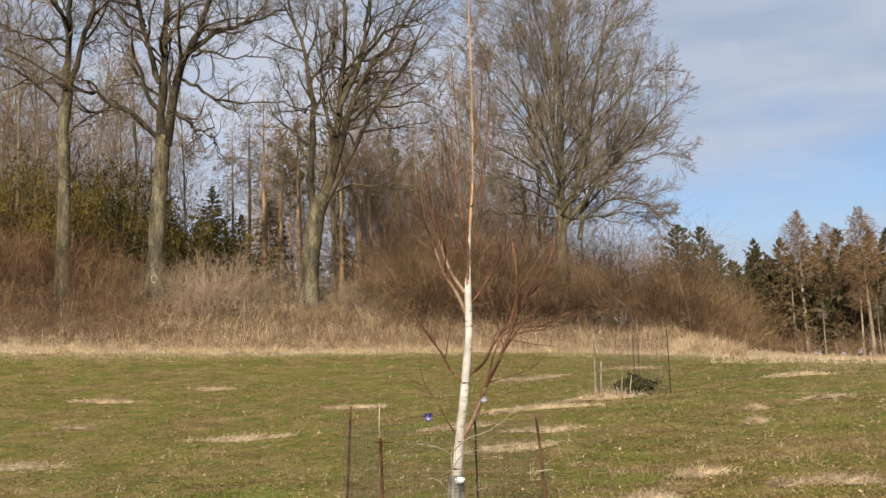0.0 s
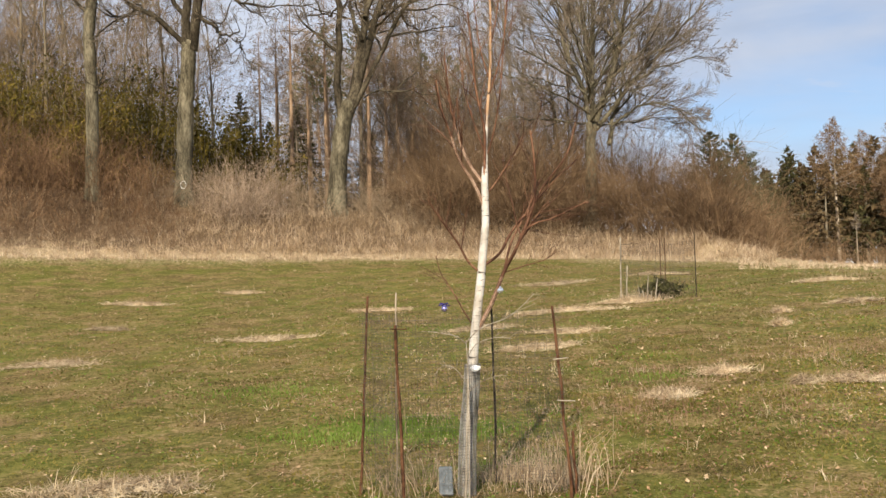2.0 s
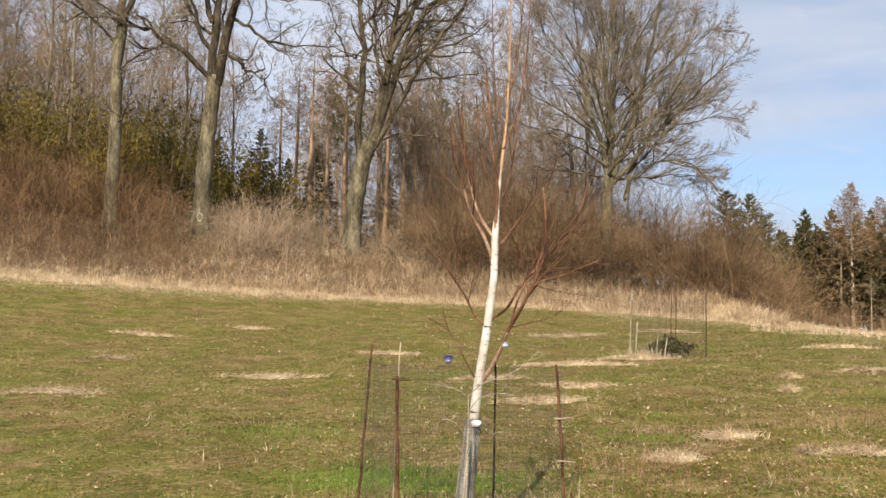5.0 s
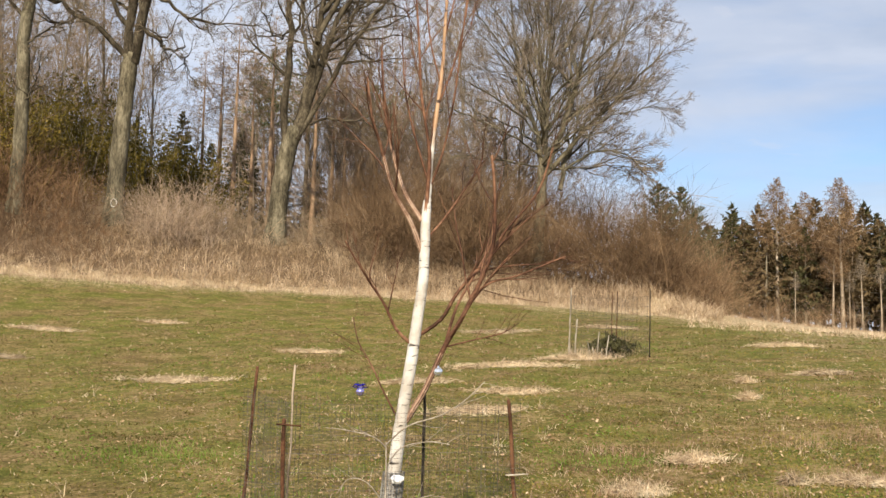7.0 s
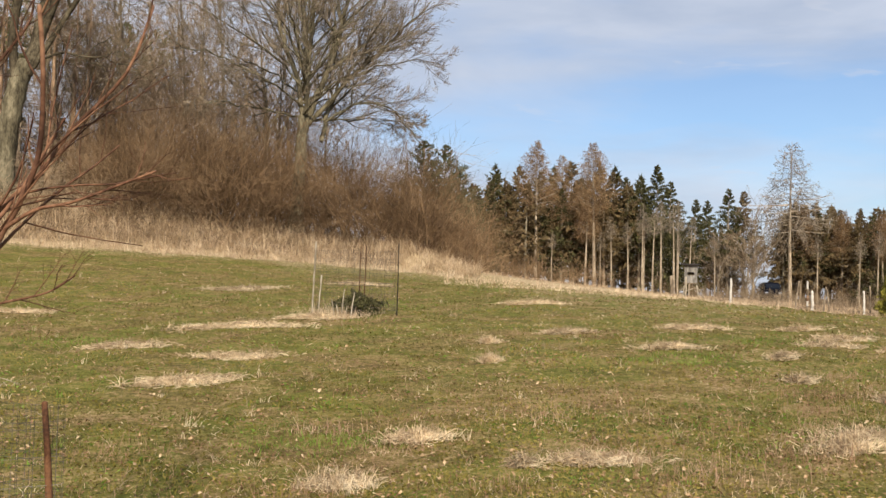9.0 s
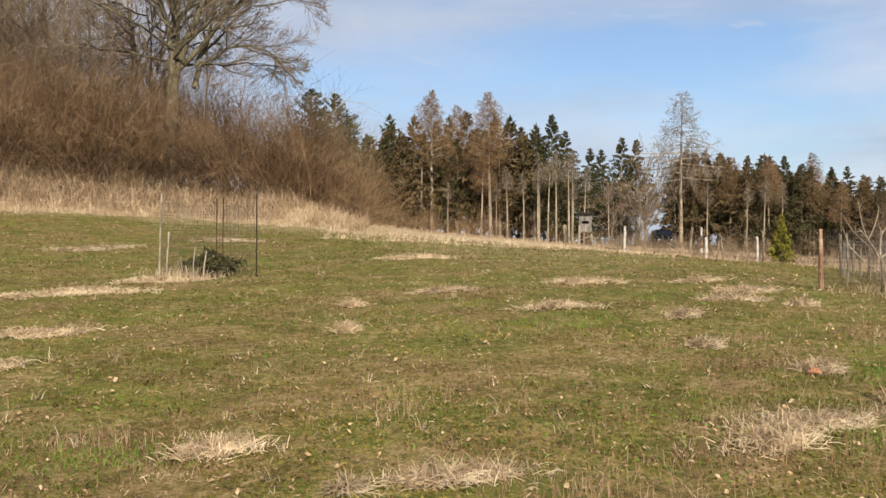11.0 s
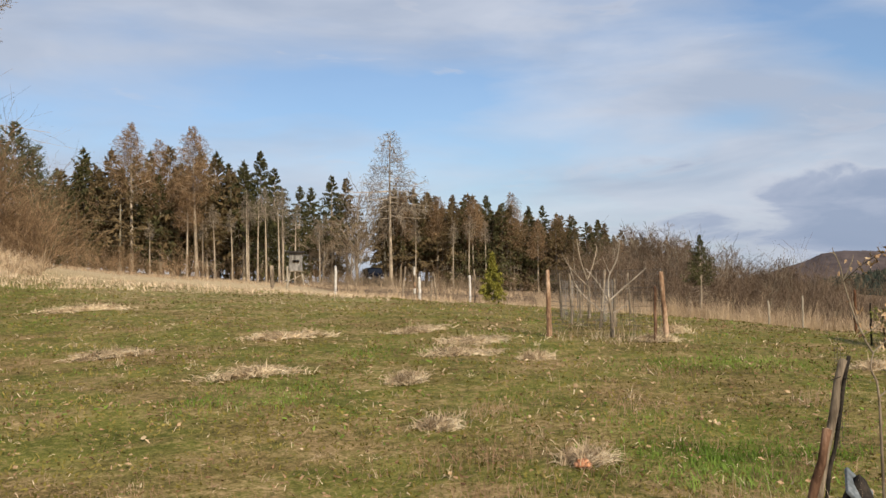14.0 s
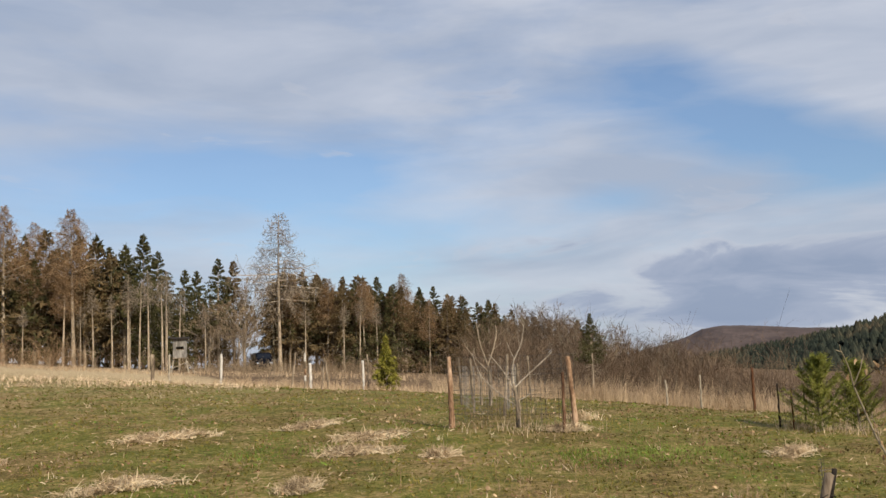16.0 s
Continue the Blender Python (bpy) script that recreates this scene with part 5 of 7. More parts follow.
# ---- the young birch in its cage ----
def young_birch():
    rng = np.random.default_rng(71)
    x0, y0 = 0.10, 6.22
    z0 = float(land(x0, y0))
    ob = thing("birch_sapling", x0, y0 + 0.1, "young white-barked birch with bare red-brown branches inside a wire cage", "tree")
    o = np.array([x0, y0, z0])
    stem = [(0.10, 6.24, z0 - 0.1), (0.12, 6.22, 0.6), (0.155, 6.2, 0.95), (0.178, 6.2, 1.195), (0.203, 6.2, 1.39), (0.234, 6.2, 1.60), (0.258, 6.2, 1.80), (0.282, 6.2, 2.01), (0.286, 6.2, 2.154), (0.289, 6.2, 2.335),
            (0.294, 6.2, 2.39), (0.299, 6.2, 2.45), (0.314, 6.2, 2.70), (0.332, 6.2, 2.86), (0.352, 6.2, 3.08), (0.364, 6.2, 3.5), (0.37, 6.2, 3.9), (0.365, 6.19, 4.5), (0.35, 6.2, 5.1)]
    P, R = bent(stem, [0.040, 0.036, 0.034, 0.032, 0.030, 0.0285, 0.027, 0.025, 0.0245, 0.0225, 0.0165, 0.0128, 0.0118, 0.0098, 0.0085, 0.007, 0.006, 0.0045, 0.003])
    P = P + rng.normal(0, 0.0012, P.shape)
    h = Heap()
    tubes(h, (P - o)[None], R[None], 12)
    part("trunk", h.mesh("birch trunk", BIRCH_BARK), ob)
    main = [
        ([(0.274, 6.2, 2.13), (0.212, 6.18, 2.281), (0.125, 6.15, 2.425), (0.064, 6.13, 2.625), (0.022, 6.12, 2.746), (-0.01, 6.12, 2.95)], 0.0122),
        ([(0.270, 6.2, 2.285), (0.187, 6.22, 2.413), (0.135, 6.24, 2.565), (0.091, 6.26, 2.749), (0.069, 6.27, 2.9), (0.05, 6.28, 3.15)], 0.0118),
        ([(0.284, 6.19, 2.30), (0.297, 6.18, 2.557), (0.286, 6.17, 2.681), (0.248, 6.16, 2.899), (0.234, 6.16, 3.105), (0.21, 6.15, 3.4)], 0.0105),
        ([(0.284, 6.2, 2.19), (0.373, 6.22, 2.297), (0.477, 6.24, 2.455), (0.551, 6.25, 2.583), (0.56, 6.25, 2.689)], 0.007),
        ([(0.238, 6.2, 1.695), (0.161, 6.17, 1.766), (0.099, 6.14, 1.885), (0.035, 6.11, 1.976), (-0.039, 6.08, 2.087), (-0.088, 6.06, 2.169)], 0.009),
        ([(0.258, 6.2, 1.735), (0.371, 6.22, 1.816), (0.443, 6.23, 1.939), (0.519, 6.24, 2.034), (0.594, 6.25, 2.114), (0.682, 6.26, 2.259), (0.836, 6.27, 2.453), (0.91, 6.28, 2.678)], 0.0105),
        ([(0.215, 6.2, 1.335), (0.292, 6.19, 1.466), (0.334, 6.18, 1.558), (0.391, 6.17, 1.693), (0.463, 6.16, 1.818), (0.513, 6.15, 1.927), (0.565, 6.14, 2.036), (0.607, 6.13, 2.179), (0.608, 6.12, 2.414), (0.59, 6.12, 2.6)], 0.015),
        ([(0.392, 6.17, 1.70), (0.445, 6.2, 1.88), (0.52, 6.23, 2.018), (0.575, 6.25, 2.118), (0.66, 6.28, 2.3)], 0.008),
        ([(0.398, 6.17, 1.69), (0.528, 6.12, 1.727), (0.649, 6.08, 1.76), (0.724, 6.05, 1.81)], 0.0045),
        ([(0.505, 6.15, 1.93), (0.602, 6.12, 1.998), (0.705, 6.1, 2.025), (0.859, 6.06, 2.09), (0.936, 6.04, 2.124)], 0.0065),
        ([(0.195, 6.2, 1.32), (0.109, 6.24, 1.47), (0.048, 6.3, 1.59), (-0.02, 6.36, 1.70), (-0.05, 6.4, 1.82)], 0.005),
        ([(0.30, 6.2, 2.44), (0.36, 6.18, 2.62), (0.41, 6.16, 2.9), (0.44, 6.15, 3.2), (0.47, 6.15, 3.5)], 0.0065),
        ([(0.30, 6.2, 2.46), (0.22, 6.24, 2.72), (0.17, 6.26, 2.95), (0.15, 6.27, 3.25)], 0.006),
        ([(0.34, 6.2, 2.87), (0.43, 6.22, 3.15), (0.48, 6.22, 3.5), (0.50, 6.22, 3.9)], 0.006),
        ([(0.345, 6.2, 2.95), (0.28, 6.18, 3.2), (0.25, 6.18, 3.6), (0.24, 6.18, 3.95)], 0.005),
        ([(0.36, 6.2, 3.2), (0.42, 6.2, 3.5), (0.46, 6.2, 4.0)], 0.005),
    ]
    for pts, r in main:
        Q, S = bent(pts, np.linspace(r * 1.05, r * 0.46, len(pts)))
        h = Heap()
        tubes(h, (Q - o)[None], S[None], 6)
        own = Q[None]
        ln = np.array([np.linalg.norm(np.diff(Q, axis=0), axis=1).sum()])
        a, w, l2, r2 = sprout(rng, own, S[None], ln, 7, 0.3, 1.0, 34, 0.42, 0.5, 0.0013)
        P2, R2 = grow(rng, a, w, l2, r2, 6, 0.10, 0.06, 0.4)
        tubes(h, P2 - o, R2, 4)
        a, w, l3, r3 = sprout(rng, P2, R2, l2, 4, 0.25, 1.0, 34, 0.5, 0.6, 0.0008)
        P3, R3 = grow(rng, a, w, l3, r3, 4, 0.12, 0.03, 0.5)
        tubes(h, P3 - o, R3, 3)
        limb = part("branch", h.mesh("birch branch", BIRCH_TWIG), ob)
        if r > 0.0115:  # the thickest branches keep pale peeling bark at the foot
            # on the two left limbs the longer peach sleeve also paints their sunlit side
            k = max(4, int(len(Q) * (0.33 if r > 0.0125 else 0.58)))
            h = Heap()
            tubes(h, (Q[:k] - o)[None], (S[:k] * np.linspace(1.06, 0.97, k))[None], 7)
            part("peeling_bark", h.mesh("peeling bark", BIRCH_PEACH), limb, "peach-coloured peeling bark, painted sunlit on the left limbs")
    # guard of fine netting wound round the foot of the stem
    h = Heap()
    zs = np.linspace(z0, 1.10, 48)
    cx, cy = np.interp(zs, P[:, 2], P[:, 0]), np.interp(zs, P[:, 2], P[:, 1])
    rr = 0.060 - 0.012 * (zs - z0)
    for a in np.arange(26) * 2 * np.pi / 26:
        tubes(h, np.stack([cx + rr * np.cos(a), cy + rr * np.sin(a), zs], -1)[None] - o, np.full((1, 48), 0.0021), 3)
    ang = np.linspace(0, 2 * np.pi, 27)
    ring = np.stack([cx[:, None] + rr[:, None] * np.cos(ang), cy[:, None] + rr[:, None] * np.sin(ang), np.repeat(zs[:, None], 27, 1)], -1)
    tubes(h, ring - o, np.full((48, 27), 0.0021), 3)
    part("trunk_guard", h.mesh("trunk guard", NETTING), ob, "pale plastic netting round the stem")
    return ob


def grey_whip():
    """A thin bare grey sapling that stands just before the birch."""
    rng = np.random.default_rng(77)
    x0, y0 = 0.11, 5.98
    z0 = ground_at(x0, y0)
    ob = thing("bare_sapling", x0, y0, "thin pale grey bare sapling beside the birch stem", "sapling")
    o = np.array([x0, y0, z0])
    for name, pts, r in (("trunk", [(0.11, 5.98, z0 - 0.05), (0.125, 6.0, 0.7), (0.13, 6.02, 1.07), (0.126, 6.02, 1.27)], 0.0062),
                         ("branch", [(0.126, 6.02, 1.25), (0.07, 6.0, 1.295), (-0.02, 5.98, 1.32), (-0.11, 5.96, 1.335)], 0.0038),
                         ("branch", [(0.126, 6.02, 1.26), (0.22, 6.0, 1.345), (0.36, 5.98, 1.395), (0.46, 5.96, 1.46), (0.55, 5.94, 1.55)], 0.0042),
                         ("branch", [(0.128, 6.02, 1.16), (0.19, 5.98, 1.25), (0.30, 5.94, 1.285), (0.40, 5.9, 1.28)], 0.0034),
                         ("branch", [(0.128, 6.02, 0.95), (0.22, 5.98, 1.02), (0.34, 5.94, 1.06)], 0.003),
                         ("branch", [(0.126, 6.02, 1.0), (0.05, 5.98, 1.10), (-0.03, 5.95, 1.12), (-0.08, 5.93, 1.06)], 0.003)):
        Q, S = bent(pts, np.linspace(r, r * 0.45, len(pts)))
        h = Heap()
        tubes(h, (Q - o)[None], S[None], 7)
        if name == "branch":
            ln = np.array([np.linalg.norm(np.diff(Q, axis=0), axis=1).sum()])
            a, w, l2, r2 = sprout(rng, Q[None], S[None], ln, 5, 0.25, 1.0, 40, 0.4, 0.6, 0.0012)
            tubes(h, *(lambda p, q: (p - o, q))(*grow(rng, a, w, l2, r2, 5, 0.12, 0.02, 0.5)), 4)
        part(name, h.mesh("whip " + name, PALE_BARK), ob)


NETTING = material("pale netting", [(0.15, 0.145, 0.14), (0.24, 0.235, 0.225), (0.33, 0.325, 0.31)], 8.0, 0.7, 0.0, 40.0, vary=0.1)
CLOTH_TAG = material("white crumpled tag", [(0.6, 0.6, 0.62), (0.8, 0.8, 0.82), (0.9, 0.9, 0.92)], 8.0, 0.4, 0.3, 40.0, vary=0.0)
young_birch()


def post_mesh(name, base, top, r, mat, sides=8, wob=0.004, seed=1, taper=0.9):
    rng = np.random.default_rng(seed)
    n = 12
    f = np.linspace(0, 1, n)[:, None]
    P = np.array(base) * (1 - f) + np.array(top) * f + np.concatenate([rng.normal(0, wob, (n, 2)), np.zeros((n, 1))], 1)
    h = Heap()
    tubes(h, P[None], (r * (1 - (1 - taper) * f[:, 0]) * rng.uniform(0.86, 1.12, n))[None], sides)
    return h.mesh(name, mat)


def netting(corners, low, high, cell, r, closed=True, sag=0.01, seed=3):
    """Wire netting strung round the given corners (x, y, ground)."""
    rng = np.random.default_rng(seed)
    h = Heap()
    c = [np.array(p, float) for p in corners]
    sides_ = list(zip(c, c[1:] + c[:1])) if closed else list(zip(c, c[1:]))
    for a, b in sides_:
        length = np.linalg.norm((b - a)[:2])
        n = max(2, int(length / cell))
        f = np.linspace(0, 1, n + 1)
        base = a[None] * (1 - f[:, None]) + b[None] * f[:, None]
        m = max(2, int((high - low) / cell))
        zs = np.linspace(low, high, m + 1)
        nrm = np.array([-(b - a)[1], (b - a)[0], 0]) / (length + 1e-9)
        bow = np.sin(f * np.pi)[:, None] * 0.03 + np.sin(f * 9 + len(h.v))[:, None] * sag + rng.normal(0, sag * 0.4, (n + 1, 1))
        grid = base[:, None] + bow[:, None] * nrm + zs[None, :, None] * np.array([0, 0, 1.0]) - np.sin(f * np.pi)[:, None, None] * np.array([0, 0, sag])
        tubes(h, grid, np.full(grid.shape[:2], r), 2)
        tubes(h, grid.transpose(1, 0, 2), np.full((m + 1, n + 1), r), 2)
    return h


def cage(name, x, y, label, posts, net, group="tree cages", wire=None):
    """posts: (part name, base, top, radius, material); all places in the world."""
    ob = thing(name, x, y, label, "tree cage", group)
    o = np.array(ob.location)
    for k, (pn, b, t, r, mat) in enumerate(posts):
        part(pn, post_mesh(pn, np.array(b) - o, np.array(t) - o, r, mat, 7, 0.003, k + 5), ob)
    if net is not None:
        h = netting(*net)
        h.v = [v - o for v in h.v]
        part("wire_netting", h.mesh("wire netting", wire or WIRE), ob)
    return ob


def ground_at(x, y):
    return float(land(x, y))


grey_whip()
g = ground_at(0.1, 6.4)
cage("tree_cage", 0.1, 6.5, "cage of rusty steel stakes and wire netting around the birch", [
    ("stake", (-0.62, 6.67, g - 0.1), (-0.531, 6.68, 1.56), 0.0095, RUST),
    ("stake", (-0.36, 6.46, g - 0.1), (-0.325, 6.48, 1.58), 0.006, OLD_WOOD),
    ("stake", (-0.275, 5.80, g - 0.1), (-0.298, 5.80, 1.385), 0.0105, RUST),
    ("stake", (0.312, 6.60, g - 0.1), (0.319, 6.60, 1.472), 0.0085, DARK_STEEL),
    ("stake", (0.765, 6.08, g - 0.1), (0.672, 6.03, 1.464), 0.0105, RUST),
    ("pale_stake", (0.085, 6.13, g - 0.1), (0.135, 6.16, 1.02), 0.009, PALE_WOOD),
    ("tie", (0.66, 6.02, 1.135), (0.755, 6.0, 1.145), 0.004, PALE_WOOD),
    ("tie", (0.68, 6.03, 0.88), (0.79, 6.01, 0.875), 0.004, PALE_WOOD),
    ("tie", (-0.335, 5.79, 1.365), (-0.235, 5.78, 1.36), 0.004, RUST),
    ("stake", (0.80, 6.20, g - 0.1), (0.79, 6.22, 0.66), 0.010, RUST),
], ([(-0.59, 6.67, g), (-0.29, 5.81, g), (0.72, 6.05, g), (0.315, 6.60, g)], 0.05, 1.20, 0.019, 0.00065))


def bauble(name, x, y, z, r, mat, label, hang):
    ob = thing(name, x, y, label, "bauble", "glass baubles in the branches", z)
    bm = bmesh.new()
    bmesh.ops.create_uvsphere(bm, u_segments=20, v_segments=12, radius=r)
    part("ball", bm_mesh("ball", bm, mat, True), ob)
    bm = bmesh.new()
    bmesh.ops.create_cone(bm, cap_ends=True, segments=10, radius1=r * 0.32, radius2=r * 0.28, depth=r * 0.35, matrix=Matrix.Translation((0, 0, r * 1.08)))
    part("cap", bm_mesh("cap", bm, SILVER_GLASS), ob)
    part("thread", rod_mesh("thread", [(0, 0, r * 1.2), (0.002, 0, hang * 0.5), (0, 0, hang)], [0.0009] * 3, DARK_STEEL, 4), ob)
    return ob


blue = bauble("bauble", -0.004, 6.42, 1.462, 0.021, LILAC_GLASS, "lilac glass bauble with dark blue ribbon loops in the birch", 0.11)
for k in range(6):
    a = k * math.pi / 3
    part("ribbon_loop", rod_mesh("ribbon loop", [(0, 0, 0.028), (0.022 * math.cos(a), 0.02 * math.sin(a), 0.036), (0.036 * math.cos(a), 0.032 * math.sin(a), 0.022), (0.02 * math.cos(a), 0.018 * math.sin(a), 0.02)], [0.0045] * 4, BLUE_GLASS, 5), blue)
bauble("bauble", 0.362, 6.27, 1.572, 0.022, SILVER_GLASS, "clear silvered glass bauble hanging from a birch branch", 0.05)


def crumple(name, x, y, z, size, mat, label, category, seed):
    rng = np.random.default_rng(seed)
    bm = bmesh.new()
    bmesh.ops.create_icosphere(bm, subdivisions=2, radius=1.0)
    for v in bm.verts:
        v.co = Vector((v.co.x * size[0], v.co.y * size[1], v.co.z * size[2])) * float(rng.uniform(0.75, 1.2))
    ob = new(name, bm_mesh(name, bm, mat))
    ob.location = (x, y, z)
    return tagged(ob, label, category)


crumple("foil_tag", 0.182, 6.225, 1.08, (0.034, 0.012, 0.02), CLOTH_TAG, "crumpled white foil tag tied to the birch stem", "tag", 4)

RUSTY_LEAF = material("rust-coloured leaf", [(0.22, 0.09, 0.045), (0.42, 0.2, 0.11), (0.55, 0.3, 0.18)], 12.0, 0.85, 0.3, 40.0, vary=0.0)
crumple("dead_leaf", 7.94, 11.0, ground_at(7.94, 11.0) + 0.025, (0.065, 0.05, 0.028), RUSTY_LEAF, "curled rust-coloured dead leaf lying in the grass", "leaf", 8)


def slab(x, y, size, turn, label):
    ob = thing("slate_slab", x, y, label, "slab", "grey slabs")
    part("slab", box_mesh("slab", size, SLATE, 0.006, (0, 0, size[2] * 0.5), Euler([radians(a) for a in turn]).to_matrix().to_4x4()), ob)
    return ob


slab(-0.03, 6.33, (0.09, 0.03, 0.19), (-28, 4, 8), "small blue-grey slab leaning at the birch's foot")


# ---- the second cage with a sapling ----
g = ground_at(4.9, 22.2)
cage("tree_cage", 4.9, 22.2, "cage of thin stakes and fine netting around a small spruce", [
    ("stake", (4.08, 22.4, g - 0.2), (4.13, 22.42, g + 1.42), 0.02, PALE_WOOD),
    ("stake", (4.18, 22.3, g - 0.2), (4.24, 22.3, g + 0.75), 0.017, PALE_WOOD),
    ("stake", (5.60, 21.5, g - 0.2), (5.61, 21.5, g + 1.42), 0.012, DARK_STEEL),
    ("stake", (5.22, 23.3, g - 0.2), (5.24, 23.3, g + 1.4), 0.013, RUST),
    ("stake", (5.36, 23.4, g - 0.2), (5.38, 23.4, g + 1.42), 0.013, RUST),
], ([(4.1, 22.4, g), (4.75, 21.6, g), (5.6, 21.5, g), (5.3, 23.35, g)], 0.05, 1.25, 0.05, 0.0015))


def small_conifer(name, x, y, h, w, needle, label, seed, count=46, per=22, size=0.16, lean=(0, 0), group="young conifers", slim=0.3, full=1.6):
    a, b = conifer(seed, 20.0, 0.03, 20.0 * w / h, count, per, BARK_GREY, needle, name, 20.0 * size / h, 0.12, False, 0.25, slim, full)
    ob = place_tree(name, (a, b), x, y, label, group, h / 20.0, seed * 40 % 360, "conifer")
    ob.rotation_euler[0], ob.rotation_euler[1] = radians(lean[0]), radians(lean[1])
    return ob


small_conifer("spruce_sapling", 4.95, 22.0, 0.42, 0.60, NEEDLE_DARK, "low dark green spruce sapling inside the cage", 3, 50, 40, 0.12, slim=0.35)
rng = np.random.default_rng(31)
for k in range(6):
    x, y = 4.42 + 0.075 * k, 21.72 + rng.uniform(-0.1, 0.1)
    z = ground_at(x, y)
    tip = (rng.uniform(-0.08, 0.34), rng.uniform(-0.1, 0.1), rng.uniform(0.18, 0.55))
    ob = new("cut_stick", rod_mesh("cut stick", [(0, 0, -0.05), (tip[0] * 0.4, tip[1] * 0.6, tip[2] * 0.5), tip], [0.014, 0.012, 0.008], PALE_WOOD, 6))
    ob.location = (x, y, z)
    tagged(ob, "pale cut stick standing in dry straw", "stick", "cut sticks in the cage")

# ---- the fruit tree in its cage of wooden posts ----
g = ground_at(13.6, 15.6)
cage("orchard_cage", 13.6, 15.6, "square of peeled wooden posts with wire netting around a fruit tree", [
    ("post", (13.30, 16.40, g - 0.2), (13.29, 16.42, 2.08), 0.035, POST_WOOD),
    ("post", (13.22, 16.36, g - 0.2), (13.23, 16.36, 1.92), 0.028, POST_WOOD),
    ("post", (14.02, 14.92, g - 0.2), (13.93, 14.95, 2.03), 0.037, POST_WOOD),
    ("post", (13.72, 14.90, g - 0.2), (13.74, 14.90, 1.84), 0.024, BROWN_WOOD),
    ("post", (15.3, 16.9, g - 0.2), (15.3, 16.9, 1.95), 0.026, OLD_WOOD),
], ([(13.3, 16.4, g), (13.75, 14.92, g), (14.0, 14.93, g), (15.3, 16.9, g)], 0.08, 0.95, 0.06, 0.0019))


def little_tree(name, x, y, stems, r0, bark, label, seed, twig=None, scale=1.0):
    """A small bare tree from its main stems, each a list of offsets from the foot."""
    rng = np.random.default_rng(seed)
    ob = thing(name, x, y, label, "tree", "young fruit trees")
    for k, (pts, r) in enumerate(stems):
        Q, S = bent(np.array(pts) * scale, np.linspace(r, r * 0.4, len(pts)))
        h = Heap()
        tubes(h, Q[None], S[None], 8)
        ln = np.array([np.linalg.norm(np.diff(Q, axis=0), axis=1).sum()])
        if k:
            a, w, l2, r2 = sprout(rng, Q[None], S[None], ln, 3, 0.3, 1.0, 36, 0.3, 0.5, min(0.003, r * 0.5))
            P2, R2 = grow(rng, a, w, l2, r2, 5, 0.1, 0.05, 0.5)
            tubes(h, P2, R2, 4)
            a, w, l2, r2 = sprout(rng, P2, R2, l2, 1, 0.3, 1.0, 36, 0.5, 0.6, 0.002)
            P2, R2 = grow(rng, a, w, l2, r2, 3, 0.1, 0.05, 0.6)
            tubes(h, P2, R2, 3)
        part("branch" if k else "trunk", h.mesh("stem", bark if k else OLD_WOOD), ob)
    return ob


little_tree("fruit_tree", 13.95, 15.82, [
    ([(0, 0, -0.1), (0.0, 0, 0.3), (-0.03, 0.03, 0.58)], 0.04),
    ([(-0.03, 0.03, 0.56), (0.0, 0.05, 0.85), (0.10, -0.02, 1.1), (0.14, -0.05, 1.36)], 0.013),
    ([(-0.03, 0.03, 0.52), (0.13, -0.1, 0.7), (0.28, -0.25, 0.88), (0.36, -0.33, 0.98)], 0.012),
    ([(-0.03, 0.03, 0.5), (-0.12, 0.1, 0.72), (-0.2, 0.18, 0.88), (-0.26, 0.24, 0.98)], 0.011),
    ([(-0.02, 0.02, 0.3), (-0.2, 0.2, 0.5), (-0.34, 0.34, 0.72), (-0.42, 0.4, 1.0)], 0.010),
    ([(0.0, 0.0, 0.35), (0.1, -0.1, 0.42), (0.17, -0.16, 0.5)], 0.01),
], 0.04, PALE_BARK, "small pale-barked bare fruit tree inside wooden posts", 81)
little_tree("fruit_tree", 16.74, 18.72, [
    ([(0, 0, -0.1), (0.02, 0, 0.4), (-0.02, 0, 0.75)], 0.03),
    ([(-0.02, 0, 0.7), (-0.1, 0.08, 1.05), (-0.16, 0.12, 1.45)], 0.014),
    ([(-0.02, 0, 0.7), (0.08, -0.06, 1.0), (0.14, -0.1, 1.3)], 0.013),
    ([(-0.02, 0, 0.6), (-0.22, 0.2, 0.9), (-0.36, 0.3, 1.2)], 0.012),
], 0.03, BARK_PALE, "small brownish bare fruit tree behind the wooden posts", 82)
g = ground_at(16.0, 18.0)
ZINC = material("grey zinc wire", [(0.16, 0.155, 0.15), (0.26, 0.25, 0.24), (0.36, 0.35, 0.34)], 12.0, 0.6, 0.0, 60.0, metal=0.3, vary=0.15)
cage("tree_cage", 16.0, 18.0, "sagging grey wire netting on thin posts around a fruit tree", [
    ("post", (16.44, 19.10, g - 0.2), (16.40, 19.12, g + 0.86), 0.022, OLD_WOOD),
    ("post", (15.13, 17.64, g - 0.2), (15.09, 17.66, g + 0.84), 0.020, OLD_WOOD),
    ("post", (15.02, 16.98, g - 0.2), (15.14, 16.95, g + 0.88), 0.022, OLD_WOOD),
    ("post", (16.96, 18.30, g - 0.2), (16.96, 18.30, g + 0.66), 0.020, PALE_WOOD),
], ([(16.42, 19.1, g), (15.1, 17.64, g), (15.08, 16.97, g), (16.96, 18.3, g)], 0.06, 0.72, 0.06, 0.0015, True, 0.03), wire=ZINC)
